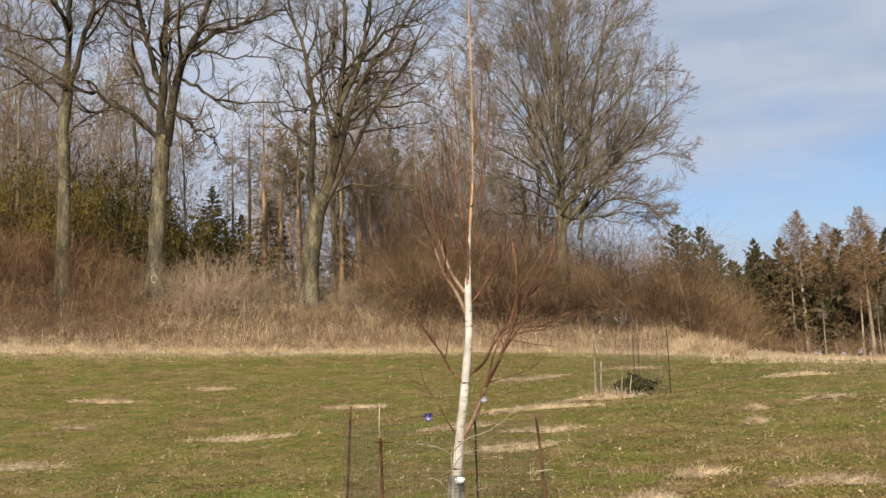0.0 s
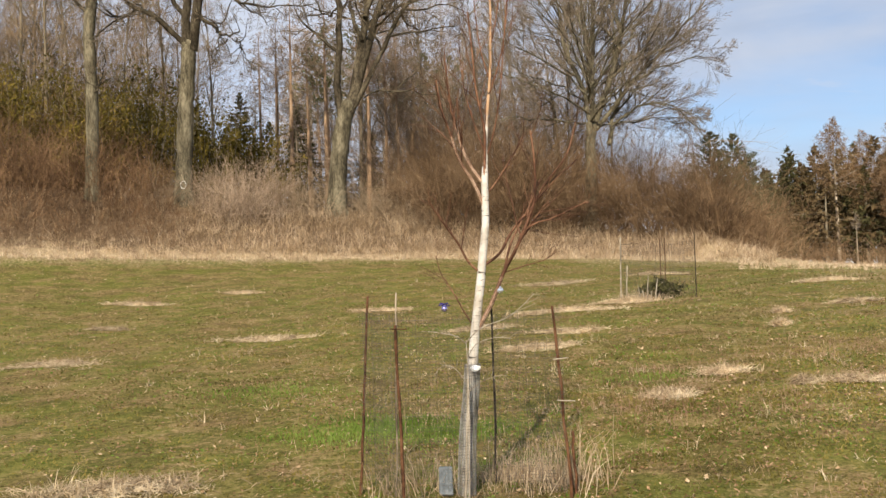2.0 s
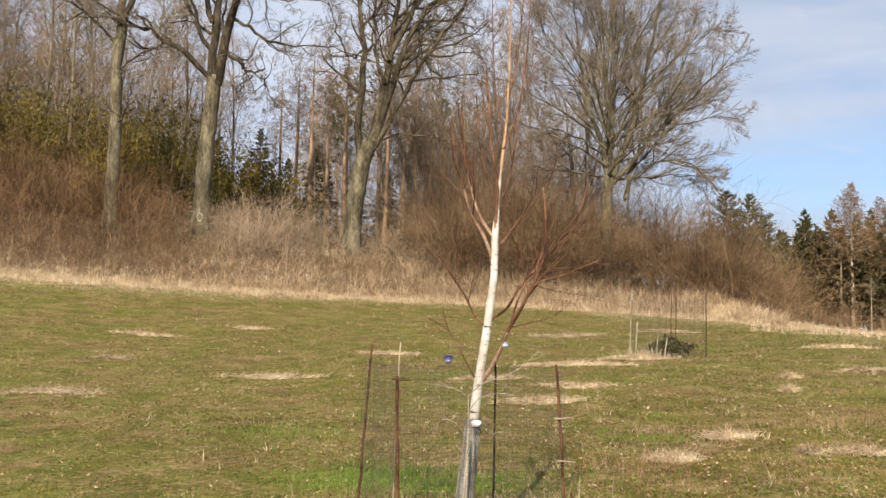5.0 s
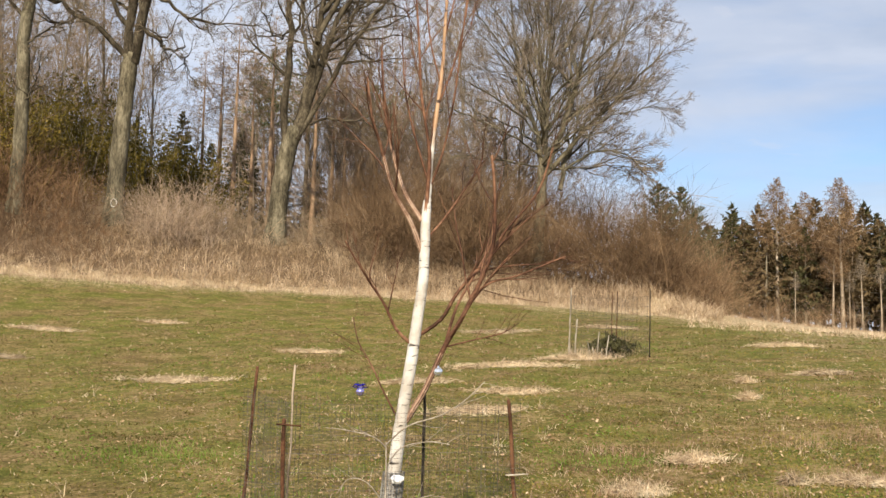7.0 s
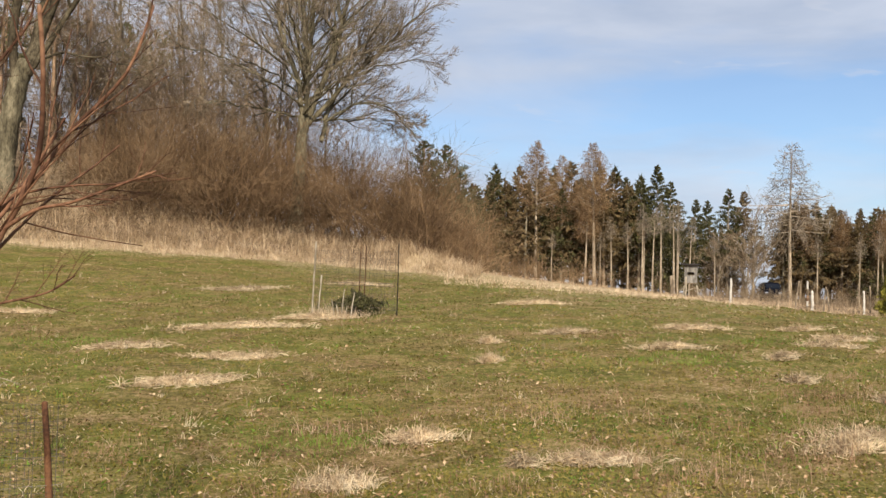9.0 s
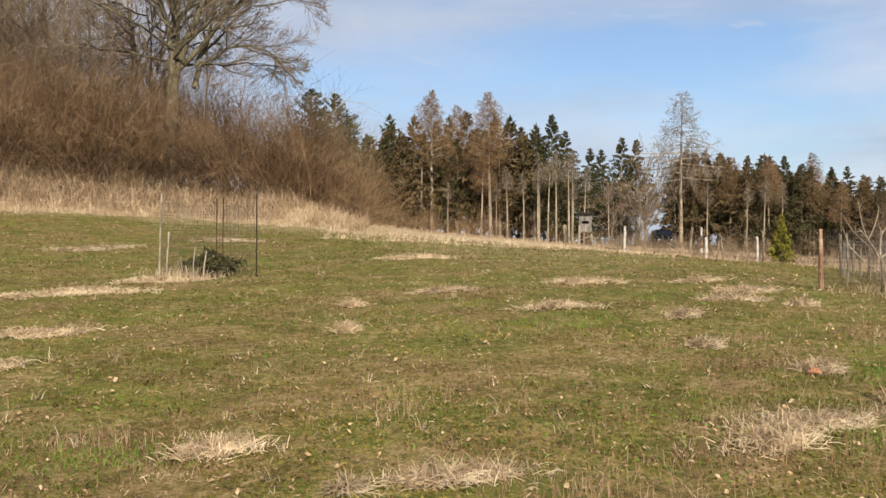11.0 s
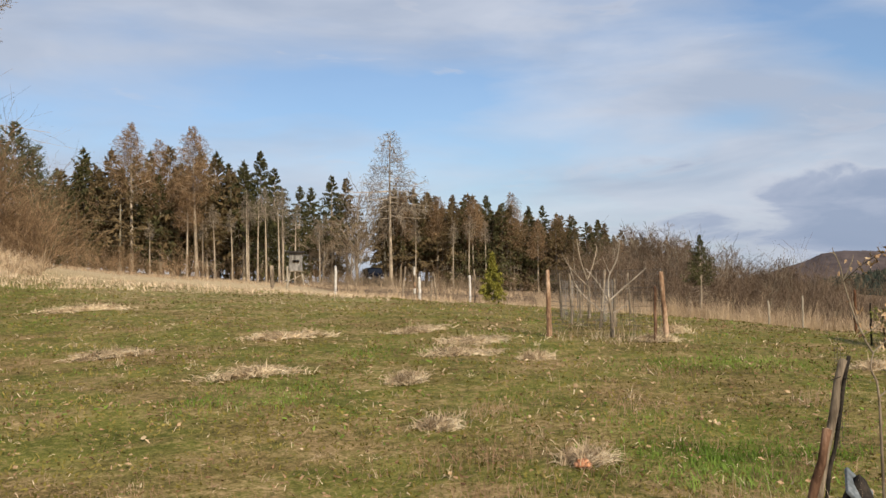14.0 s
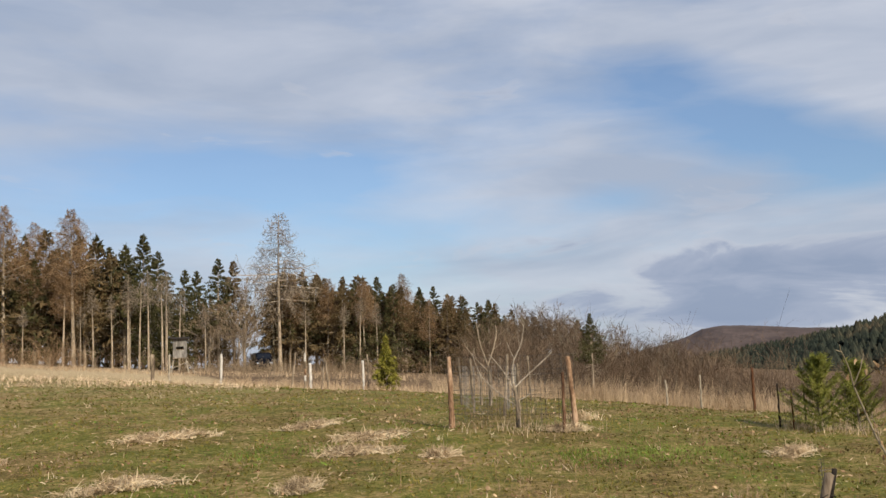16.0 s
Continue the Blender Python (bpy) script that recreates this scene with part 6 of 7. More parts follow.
for x, y, h in ((16.71, 18.9, 0.6), (17.28, 19.63, 0.62)):
    ob = new("fence_post", post_mesh("thin post", (0, 0, -0.15), (0.02, 0, h), 0.022, OLD_WOOD, 7, 0.004, 9))
    ob.location = (x, y, ground_at(x, y))
    tagged(ob, "thin weathered post behind the fruit tree", "post", "thin posts by the fruit trees")

# ---- posts along the field's edge ----
for x, y, h, r, mat, lean, label in (
        (20.78, 37.09, 0.95, 0.075, OLD_WOOD, -2, "thick dark weathered post at the field's edge"),
        (21.22, 36.84, 0.95, 0.04, PALE_WOOD, 2, "pale wooden post at the field's edge"),
        (22.66, 35.94, 1.1, 0.05, WHITE_POST, 2, "whitish post at the field's edge"),
        (23.38, 32.97, 1.1, 0.035, OLD_WOOD, 9, "leaning weathered post in dry grass"),
        (23.19, 31.75, 0.8, 0.05, WHITE_POST, 0, "stout pale post in dry grass"),
        (23.5, 31.6, 1.0, 0.03, OLD_WOOD, 8, "thin leaning post in dry grass"),
        (23.75, 31.5, 0.95, 0.03, OLD_WOOD, -9, "thin leaning post in dry grass"),
        (24.51, 30.74, 0.95, 0.04, WHITE_POST, 0, "whitish post at the field's edge"),
        (26.2, 32.4, 1.2, 0.03, OLD_WOOD, 0, "thin weathered post in dry grass"),
        (23.67, 17.24, 0.95, 0.035, RUST, 0, "rusty steel post at the field's edge"),
        (24.91, 19.18, 0.85, 0.025, PALE_WOOD, 1, "thin pale post in dry grass"),
        (26.24, 20.88, 0.85, 0.03, PALE_WOOD, -2, "thin pale post in dry grass"),
        (19.5, 20.0, 0.9, 0.02, OLD_WOOD, -4, "thin weathered post in dry grass")):
    ob = new("fence_post", post_mesh("post", (0, 0, -0.2), (math.tan(radians(lean)) * h, 0, h), r, mat, 8, 0.006, int(x * 10)))
    ob.location = (x, y, ground_at(x, y))
    tagged(ob, label, "post", "posts along the field's edge")
# the marker stake with white and orange bands
ob = thing("marker_stake", 23.11, 31.91, "wooden marker stake with white and rusty bands", "stake")
for k, (a, b, m) in enumerate(((-0.15, 0.25, OLD_WOOD), (0.25, 0.42, WHITE_POST), (0.42, 0.62, POST_WOOD), (0.62, 0.85, OLD_WOOD), (0.85, 1.12, WHITE_POST))):
    part("band", post_mesh("band", (0, 0, a), (0.005, 0, b), 0.036 + 0.002 * (k % 2), m, 8, 0.002, k), ob)

small_conifer("spruce_sapling", 26.41, 31.72, 1.85, 0.58, NEEDLE_GOLD, "small yellow-green spruce at the edge of dry grass", 7, 90, 60, 0.15, slim=0.3, full=0.9)


def bushy_pine(x, y, h, seed, label):
    """A young pine: a stem with whorls of upswept boughs, each set round with long needles."""
    rng = np.random.default_rng(seed)
    ob = thing("pine_sapling", x, y, label, "conifer", "young conifers")
    wood, leaf = Heap(), Heap()
    f = np.linspace(0, 1, 8)
    stem = np.stack([0.04 * np.sin(f * 3 + seed), 0.03 * np.sin(f * 4), h * f - 0.05 * (f == 0)], -1)
    tubes(wood, stem[None], (0.02 * (1.1 - f))[None], 7)
    st, way, ln = [], [], []
    for k, z in enumerate(np.linspace(0.04, 0.9, 11)):
        for j in range(6):
            a = j * math.pi / 3 + k * 0.9 + rng.uniform(-0.3, 0.3)
            st.append((np.interp(z * h, stem[:, 2], stem[:, 0]), np.interp(z * h, stem[:, 2], stem[:, 1]), z * h))
            way.append((math.cos(a), math.sin(a), 0.12 + 0.75 * z))
            ln.append(h * (0.62 - 0.50 * z) * rng.uniform(0.6, 1.25))
    Q, S = grow(rng, np.array(st), np.array(way), np.array(ln), np.full(len(ln), 0.007), 6, 0.10, 0.11, 0.5)
    tubes(wood, Q, S, 4)
    both = np.concatenate([Q, np.stack([np.interp(np.linspace(0.35, 1, 6), f, stem[:, c]) for c in range(3)], -1)[None]])
    at, w, _, _ = sprout(rng, both, np.full(both.shape[:2], 0.01), np.full(len(both), 0.1), 120, 0.1, 1.0, 42, 0.5)
    needles(leaf, rng, at, w, np.full(len(at), 0.08), 0.11)
    part("trunk", wood.mesh("pine stem", BARK_GREY), ob)
    part("foliage", leaf.mesh("pine needles", NEEDLE_YOUNG), ob)


bushy_pine(17.0, 13.02, 0.98, 9, "bushy bright green young pine")
bushy_pine(17.62, 12.76, 0.94, 13, "bushy bright green young pine")
g = ground_at(17.1, 13.5)
cage("tree_cage", 17.05, 13.5, "low cage of dark stakes and netting by the young pines", [
    ("stake", (17.09, 13.66, g - 0.1), (17.08, 13.66, g + 0.62), 0.014, DARK_STEEL),
    ("stake", (16.85, 13.35, g - 0.1), (16.84, 13.36, g + 0.55), 0.012, RUST),
    ("stake", (17.35, 13.4, g - 0.1), (17.35, 13.4, g + 0.6), 0.012, DARK_STEEL),
], ([(17.09, 13.66, g), (16.85, 13.35, g), (17.35, 13.4, g)], 0.03, 0.55, 0.07, 0.0016))
bauble("bauble", 16.93, 13.23, 1.5, 0.026, BLUE_GLASS, "blue glass bauble hanging beside the young pine", 0.06)

# ---- the split stake, the oak sapling and the slab beside the way ----
g = ground_at(7.4, 9.12)
ob = thing("split_stake", 7.34, 9.16, "leaning weathered stake tied to a dark second stake with netting", "stake")
o = np.array(ob.location)
part("stake", post_mesh("stake", np.array((7.30, 9.20, g - 0.15)) - o, np.array((7.48, 9.06, 1.587)) - o, 0.0195, OLD_WOOD, 9, 0.004, 3), ob)
part("short_stake", post_mesh("short stake", np.array((7.265, 9.195, g - 0.15)) - o, np.array((7.395, 9.095, 1.288)) - o, 0.0215, BROWN_WOOD, 9, 0.004, 4), ob, "reddish-brown short stake")
part("dark_stake", post_mesh("dark stake", np.array((7.37, 9.19, g - 0.15)) - o, np.array((7.535, 9.06, 1.60)) - o, 0.011, DARK_STEEL, 8, 0.003, 5), ob)
h = netting([(7.47, 9.08, 0), (7.54, 9.07, 0)], 1.2, 1.64, 0.014, 0.0008, False, 0.004, 9)
h.v = [v - o for v in h.v]
part("wire_netting", h.mesh("wire netting", WIRE), ob)
part("tie_wire", rod_mesh("tie wire", [np.array((7.41, 9.08, 1.50)) - o, np.array((7.46, 9.06, 1.515)) - o, np.array((7.535, 9.06, 1.50)) - o], [0.002] * 3, DARK_STEEL, 4), ob)

g = ground_at(6.72, 8.53)
SPROUT = [  # the thin stem, its wandering leader and side shoots, as heights above the foot
    ([(0.03, 0, -0.1), (0.015, 0.0, 0.45), (0, 0, 0.87), (-0.005, 0, 0.93), (-0.02, 0, 0.985), (-0.047, 0.005, 1.03), (-0.037, 0, 1.085)], 0.0062),
    ([(-0.037, 0, 1.083), (-0.055, 0.015, 1.12), (-0.043, 0.032, 1.146), (-0.03, 0.06, 1.19), (-0.015, 0.09, 1.255), (0.02, 0.13, 1.33), (0.02, 0.14, 1.38), (0.0, 0.15, 1.43)], 0.0042),
    ([(0.02, 0.13, 1.33), (-0.02, 0.05, 1.38), (-0.06, -0.02, 1.41), (-0.09, -0.08, 1.43)], 0.0022),
    ([(-0.002, 0, 0.93), (0.046, -0.01, 0.957), (0.057, -0.01, 0.99), (0.05, 0.0, 1.02)], 0.0032),
    ([(-0.043, 0.03, 1.146), (-0.002, 0.0, 1.175), (0.018, -0.03, 1.215), (0.072, -0.05, 1.263)], 0.0026),
    ([(-0.037, 0, 1.085), (0.04, 0.02, 1.097), (0.113, 0.03, 1.113), (0.186, 0.04, 1.125)], 0.0026)]
oaklet = little_tree("oak_sapling", 6.72, 8.53, SPROUT, 0.012, BARK_WOOD, "thin oak sapling keeping a few dry leaves", 91)


def leaf_cloud(rng, at, size):
    h = Heap()
    sprays(h, rng, at, rng.normal(0, 1, at.shape), np.full(len(at), size), 0.6)
    return h


rng = np.random.default_rng(92)
pts = []
for limb, share in ((1, 16), (2, 26), (4, 26), (5, 14)):
    Q = np.array(SPROUT[limb][0])
    f = np.sort(rng.uniform(0.25, 1.0, share)) * (len(Q) - 1)
    k = np.minimum(f.astype(int), len(Q) - 2)
    pts.append(Q[k] + (Q[k + 1] - Q[k]) * (f - k)[:, None] + rng.normal(0, 0.014, (share, 3)))
pts = np.concatenate(pts)
part("dry_leaves", leaf_cloud(rng, pts, 0.018).mesh("dry leaves", DEAD_LEAF), oaklet, "tan dry leaves")
ob = thing("slate_slab", 7.58, 9.05, "grey slab resting as a roof on a dark stone", "slab", "grey slabs")
part("slab", box_mesh("slab", (0.2, 0.16, 0.02), SLATE, 0.004, (0, 0, 0.37), Euler((radians(48), radians(-20), 0.5)).to_matrix().to_4x4()), ob)
bm = bmesh.new()
bmesh.ops.create_icosphere(bm, subdivisions=2, radius=1.0)
rng = np.random.default_rng(6)
for v in bm.verts:
    v.co = Vector((v.co.x * 0.11, v.co.y * 0.1, 0.18 + v.co.z * 0.24)) * float(rng.uniform(0.88, 1.1))
part("stone", bm_mesh("stone", bm, DARK_STEEL), ob, "dark rough stone")


# ---- the hunter's raised hide ----
def raised_hide(x, y):
    ob = thing("hunting_hide", x, y, "grey weathered wooden hunting hide raised on braced legs", "hunting hide")
    rot = radians(-32)
    ob.rotation_euler[2] = rot
    fl, w, d, hh = 1.32, 1.2, 1.2, 1.72
    for sx in (-1, 1):
        for sy in (-1, 1):
            part("leg", post_mesh("leg", (sx * (w / 2 + 0.22), sy * (d / 2 + 0.2), -0.2), (sx * (w / 2 - 0.08), sy * (d / 2 - 0.08), fl), 0.06, PALE_WOOD, 8, 0.006, 3), ob)
    for sx in (-1, 1):
        part("brace", post_mesh("brace", (sx * (w / 2 + 0.75), -d / 2, -0.1), (sx * (w / 2 - 0.05), -d / 2, fl - 0.15), 0.045, PALE_WOOD, 7, 0.006, 4), ob)
    part("cross_brace", post_mesh("cross brace", (-w / 2 - 0.15, -d / 2 - 0.15, 0.4), (w / 2 + 0.05, -d / 2 - 0.05, fl - 0.3), 0.035, PALE_WOOD, 6, 0.004, 5), ob)
    part("platform", box_mesh("platform", (w + 0.25, d + 0.25, 0.09), OLD_WOOD, 0.01, (0, 0, fl + 0.03)), ob)
    n = 9
    for k in range(n):  # boards of the front, a window hole left open in the middle
        bx = -w / 2 + (k + 0.5) * w / n
        if 2 <= k <= 6:
            part("board", box_mesh("board", (w / n - 0.012, 0.03, 0.72), HIDE_WOOD, 0.004, (bx, -d / 2, fl + 0.08 + 0.36)), ob)
            part("board", box_mesh("board", (w / n - 0.012, 0.03, 0.70), HIDE_WOOD, 0.004, (bx, -d / 2, fl + 0.08 + hh - 0.35)), ob)
        else:
            part("board", box_mesh("board", (w / n - 0.012, 0.03, hh), HIDE_WOOD, 0.004, (bx, -d / 2, fl + 0.08 + hh / 2)), ob)
    part("window_rail", box_mesh("rail", (w * 0.6, 0.04, 0.06), OLD_WOOD, 0.005, (0, -d / 2 - 0.02, fl + 0.08 + 0.74)), ob)
    for sx in (-1, 1):
        part("side_wall", box_mesh("side", (0.03, d, hh), HIDE_WOOD, 0.004, (sx * w / 2, 0, fl + 0.08 + hh / 2)), ob)
    part("back_wall", box_mesh("back", (w, 0.03, hh), OLD_WOOD, 0.004, (0, d / 2, fl + 0.08 + hh / 2)), ob)
    part("roof", box_mesh("roof", (w + 0.55, d + 0.6, 0.09), DARK_STEEL, 0.015, (0, 0, fl + hh + 0.16), Euler((radians(5), 0, 0)).to_matrix().to_4x4()), ob)
    ladder = [(-w / 2 - 0.5, 0.2, 0), (-w / 2 - 0.05, 0.1, fl)]
    for off in (-0.2, 0.2):
        part("ladder_rail", post_mesh("rail", (-w / 2 - 0.9, off, -0.1), (-w / 2 - 0.1, off, fl), 0.03, OLD_WOOD, 6, 0.003, 6), ob)
    for k in range(6):
        f = (k + 0.7) / 6.5
        part("rung", post_mesh("rung", (-w / 2 - 0.9 + 0.8 * f, -0.22, fl * f), (-w / 2 - 0.9 + 0.8 * f, 0.22, fl * f), 0.02, OLD_WOOD, 6, 0.002, 7), ob)


raised_hide(52.2, 87.2)


# ---- the dark vehicle parked at the wood's edge ----
def parked_van(x, y, turn):
    ob = thing("parked_van", x, y, "dark van parked in brown stems at the wood's edge", "van")
    ob.rotation_euler[2] = radians(turn)
    paint = glass("dark blue-black paint", (0.012, 0.014, 0.02), 0.25)
    part("body", box_mesh("van body", (1.95, 4.5, 1.0), paint, 0.14, (0, 0, 0.88)), ob)
    bm = bmesh.new()
    bmesh.ops.create_cube(bm, size=1.0)
    for v in bm.verts:  # the cabin tapers and its front slopes back
        top = v.co.z > 0
        v.co = Vector((v.co.x * (1.6 if top else 1.86), v.co.y * (3.3 if top else 4.3) + (0.45 if top else 0.08), 1.78 + v.co.z * 0.88))
    bmesh.ops.bevel(bm, geom=bm.edges[:], offset=0.10, segments=2, affect="EDGES")
    part("cabin", bm_mesh("van cabin", bm, paint), ob)
    slope = Euler((radians(-33), 0, 0)).to_matrix().to_4x4()
    part("windscreen", box_mesh("windscreen", (1.42, 0.02, 0.62), glass("dark window glass", (0.035, 0.04, 0.05), 0.12), 0.008, (0, -1.70, 1.80), slope), ob)
    for sx in (-1, 1):
        part("headlight", box_mesh("headlight", (0.34, 0.06, 0.2), SILVER_GLASS, 0.03, (sx * 0.72, -2.25, 1.02)), ob)
        for sy in (-1, 1):
            bm = bmesh.new()
            bmesh.ops.create_cone(bm, cap_ends=True, segments=20, radius1=0.33, radius2=0.33, depth=0.22, matrix=Matrix.Translation((sx * 0.88, sy * 1.4, 0.33)) @ Matrix.Rotation(math.pi / 2, 4, "Y"))
            bmesh.ops.bevel(bm, geom=bm.edges[:], offset=0.025, segments=1, affect="EDGES")
            part("wheel", bm_mesh("wheel", bm, DARK_STEEL), ob)
    return ob


parked_van(69.3, 98.2, -28)


# ---- grasses ----
def reed_band(name, seed, th0, th1, near, far, count, height, mat, label, width=0.012, lean=0.35, bare=None):
    rng = np.random.default_rng(seed)
    th = rng.uniform(th0, th1, count)
    tuft = 0.45 + 0.55 * np.sin(th * 5.3 + seed) * np.sin(th * 2.1) + 0.35 * np.sin(th * 17.0 + 3 * seed) + 0.35 * np.sin(th * 41.0 + seed)
    r = np.interp(th, EDGE_ANGLE, EDGE_FAR) + near + (far - near) * rng.beta(1.2, 1.6, count)
    a = np.radians(th)
    x, y = r * np.sin(a), r * np.cos(a)
    if bare:  # grows in tussocks, sparse at one end of the band and close at the other
        lump = np.sin(x * 1.3 + 2 * np.sin(y * 0.9)) * np.sin(y * 1.5 + 1.6 * np.sin(x * 0.8)) + 0.5 * np.sin(x * 3.7 + y) * np.sin(y * 3.1 - x)
        keep = lump + rng.normal(0, 0.25, count) > np.interp(th, [-40, -20, -13, -4, 6], bare)
        x, y, tuft, count = x[keep], y[keep], tuft[keep] * (0.7 + 0.5 * np.clip(lump[keep], 0, 1)), int(keep.sum())
    heap = Heap()
    blades(heap, rng, x, y, height * np.maximum(0.25, 0.5 + 0.8 * tuft), np.full(count, width), lean)
    tagged(new(name, heap.mesh(name, mat)), label, "grass", kind="stuff")


reed_band("dry_grass", 1, -46, 18, -0.9, 3.2, 18000, 0.26, STRAW, "band of bleached dry grass below the bank", 0.018, 1.2)
reed_band("dry_grass", 2, -46, 19, 1.5, 8.0, 36000, 0.60, REED, "tousled tussocks of dry grass on the bank", 0.022, 1.4, (0.75, 0.4, -0.5, -1.2, -0.3))
reed_band("dry_grass", 8, -46, 12, 0.4, 3.6, 6000, 0.62, STRAW, "taller bleached tufts in the band below the bank", 0.016, 0.8, (0.5, 0.45, 0.4, 0.3, 0.4))
reed_band("dry_grass", 6, 6, 18.5, 1.5, 7.0, 2600, 0.40, STRAW, "tall tufts of bleached grass on the end of the bank", 0.02, 0.6)
reed_band("dry_grass", 3, 17, 34, -9.0, 6.0, 6500, 0.13, STRAW, "thin dry grass on the low rise beside the bank", 0.016, 1.0)
reed_band("dry_grass", 7, 32, 43, 1.0, 9.0, 3600, 0.30, REED, "sparse pinkish dry grass along the field's edge", 0.016, 0.9)
reed_band("dry_grass", 4, 42, 76, 1.0, 9.0, 26000, 0.60, REED, "tall straw-coloured grass along the field's edge", 0.0095, 0.45)
reed_band("dry_grass", 5, 18, 44, 30.0, 90.0, 5000, 0.3, REED, "dry grass running to the far wood", 0.03, 0.6)

CLUMPS = [(-6.8, 16.6, 1.47), (-9.2, 28.9, 1.6), (2.5, 20.3, 2.15), (2.1, 16.6, 1.08), (1.4, 14.6, 1.29), (-6.6, 31.6, 1.13), (-8.1, 23.2, 0.86), (-3.5, 19.0, 1.7), (2.2, 9.7, 0.5),
          (4.2, 9.8, 0.8), (-2.4, 7.1, 1.34), (3.3, 29.0, 1.82), (6.2, 9.5, 0.54), (10.2, 18.3, 1.1), (3.6, 9.8, 0.17), (0.6, 18.1, 1.14), (4.1, 21.6, 1.4), (8.2, 15.6, 0.94)]
CLUMPS += [(11.0, 15.6, 1.0), (11.9, 16.4, 1.08), (6.85, 9.78, 1.1), (5.2, 15.0, 0.25), (5.9, 17.0, 0.28), (8.1, 12.6, 0.36), (8.1, 11.1, 0.35), (9.2, 14.4, 0.38), (12.0, 17.7, 0.81), (6.9, 30.7, 1.49),
           (11.4, 14.8, 0.37), (14.2, 12.2, 0.67), (15.3, 15.8, 0.41), (13.9, 15.0, 0.6), (3.1, 10.9, 0.5), (7.6, 18.0, 0.8), (-1.5, 24.0, 1.3), (9.5, 24.0, 1.4), (0.5, 6.75, 0.4)]


def fans(heap, rng, x, y, count, length, width, spread=0.03, steep=62.0):
    """Tussocks of arching blades, each springing from one foot: count blades at every place given."""
    own = np.repeat(np.arange(len(x)), count)
    n = len(own)
    bx, by = np.asarray(x)[own] + rng.normal(0, spread, n), np.asarray(y)[own] + rng.normal(0, spread, n)
    b = np.stack([bx, by, land(bx, by) - 0.01], -1)
    az = rng.uniform(0, 2 * np.pi, n)
    out = np.stack([np.cos(az), np.sin(az), 0 * az], -1)
    up = np.array([0, 0, 1.0])
    e = np.radians(np.clip(rng.normal(steep, 18, n), 10, 88))
    L = (np.broadcast_to(length, (len(x),))[own] * rng.uniform(0.45, 1.3, n))[:, None]
    w = np.cross(out, up) * (np.broadcast_to(width, (len(x),))[own] * rng.uniform(0.6, 1.4, n))[:, None] / 2
    pts, at = [b], b
    for bend, piece in ((0.0, 0.42), (0.6, 0.34), (1.35, 0.30)):
        f = (e - bend * rng.uniform(0.4, 1.1, n))[:, None]
        at = at + L * piece * (out * np.cos(f) + up * np.sin(f))
        at[:, 2] = np.maximum(at[:, 2], b[:, 2] + 0.012)
        pts.append(at)
    V = np.stack([pts[0] - w, pts[0] + w, pts[1] - w * 0.9, pts[1] + w * 0.9, pts[2] - w * 0.6, pts[2] + w * 0.6, pts[3]], 1)
    i = (np.arange(n) * 7)[:, None]
    heap.add(V, None, np.concatenate([i + [0, 1, 3], i + [0, 3, 2], i + [2, 3, 5], i + [2, 5, 4], i + [4, 5, 6]]))


def straw_clump(x, y, size, seed):
    rng = np.random.default_rng(seed)
    long_ = size > 0.6  # long patches lie across the slope, short ones are round tussocks
    far = 1.0 + 0.03 * math.hypot(x - 2, y - 4)
    h = Heap()
    n = int(420 + 1100 * size)
    u, v = rng.normal(0, 0.24, n) * size, rng.normal(0, 0.09 if long_ else 0.16, n) * size
    lump = np.sin(u * 9 / size + seed) * np.sin(v * 21 / size + 2 * seed) + 0.5 * np.sin(u * 31 / size)
    keep = rng.uniform(-1, 1, n) < lump + 0.25
    strands(h, rng, x + u[keep], y + v[keep], 0.14, 0.0040 * far * far, 0.3 if long_ else 0.5)
    m = max(4, int(34 * size))
    u, v = rng.normal(0, 0.25, m) * size, rng.normal(0, 0.08 if long_ else 0.18, m) * size
    fans(h, rng, x + u, y + v, 16 if size > 0.9 else 22, rng.uniform(0.10, 0.20, m), 0.0042 * far ** 1.5, 0.03, 48 if long_ else 56)
    z = ground_at(x, y)
    h.v = [q - np.array([x, y, z]) for q in h.v]
    ob = new("straw_clump", h.mesh("straw clump", CLUMP))
    ob.location = (x, y, z)
    tagged(ob, "wide flattened patch of bleached straw" if long_ else "small tuft of bleached straw in the meadow", "grass clump", "straw clumps in the meadow", "stuff")


for k, (x, y, s) in enumerate(CLUMPS):
    straw_clump(x, y, s, 900 + k)


LITTER = material("withered leaf litter", [(0.10, 0.055, 0.03), (0.24, 0.145, 0.085), (0.42, 0.28, 0.18)], 3.0, 0.9, 0.0, 20.0, vary=0.35)


def near_way(rng, n, least, most):
    """Places strewn over the meadow, thinning out away from the path."""
    f = rng.uniform(0, 1, n)
    cx, cy = 3.9 * f, -0.3 + 7.9 * f
    r = least * (most / least) ** rng.uniform(0, 1, n)
    a = np.radians(rng.uniform(-48, 88, n))
    x, y = cx + r * np.sin(a), cy + r * np.cos(a)
    past, _ = past_edge(x, y)
    keep = past < 0
    return x[keep], y[keep]


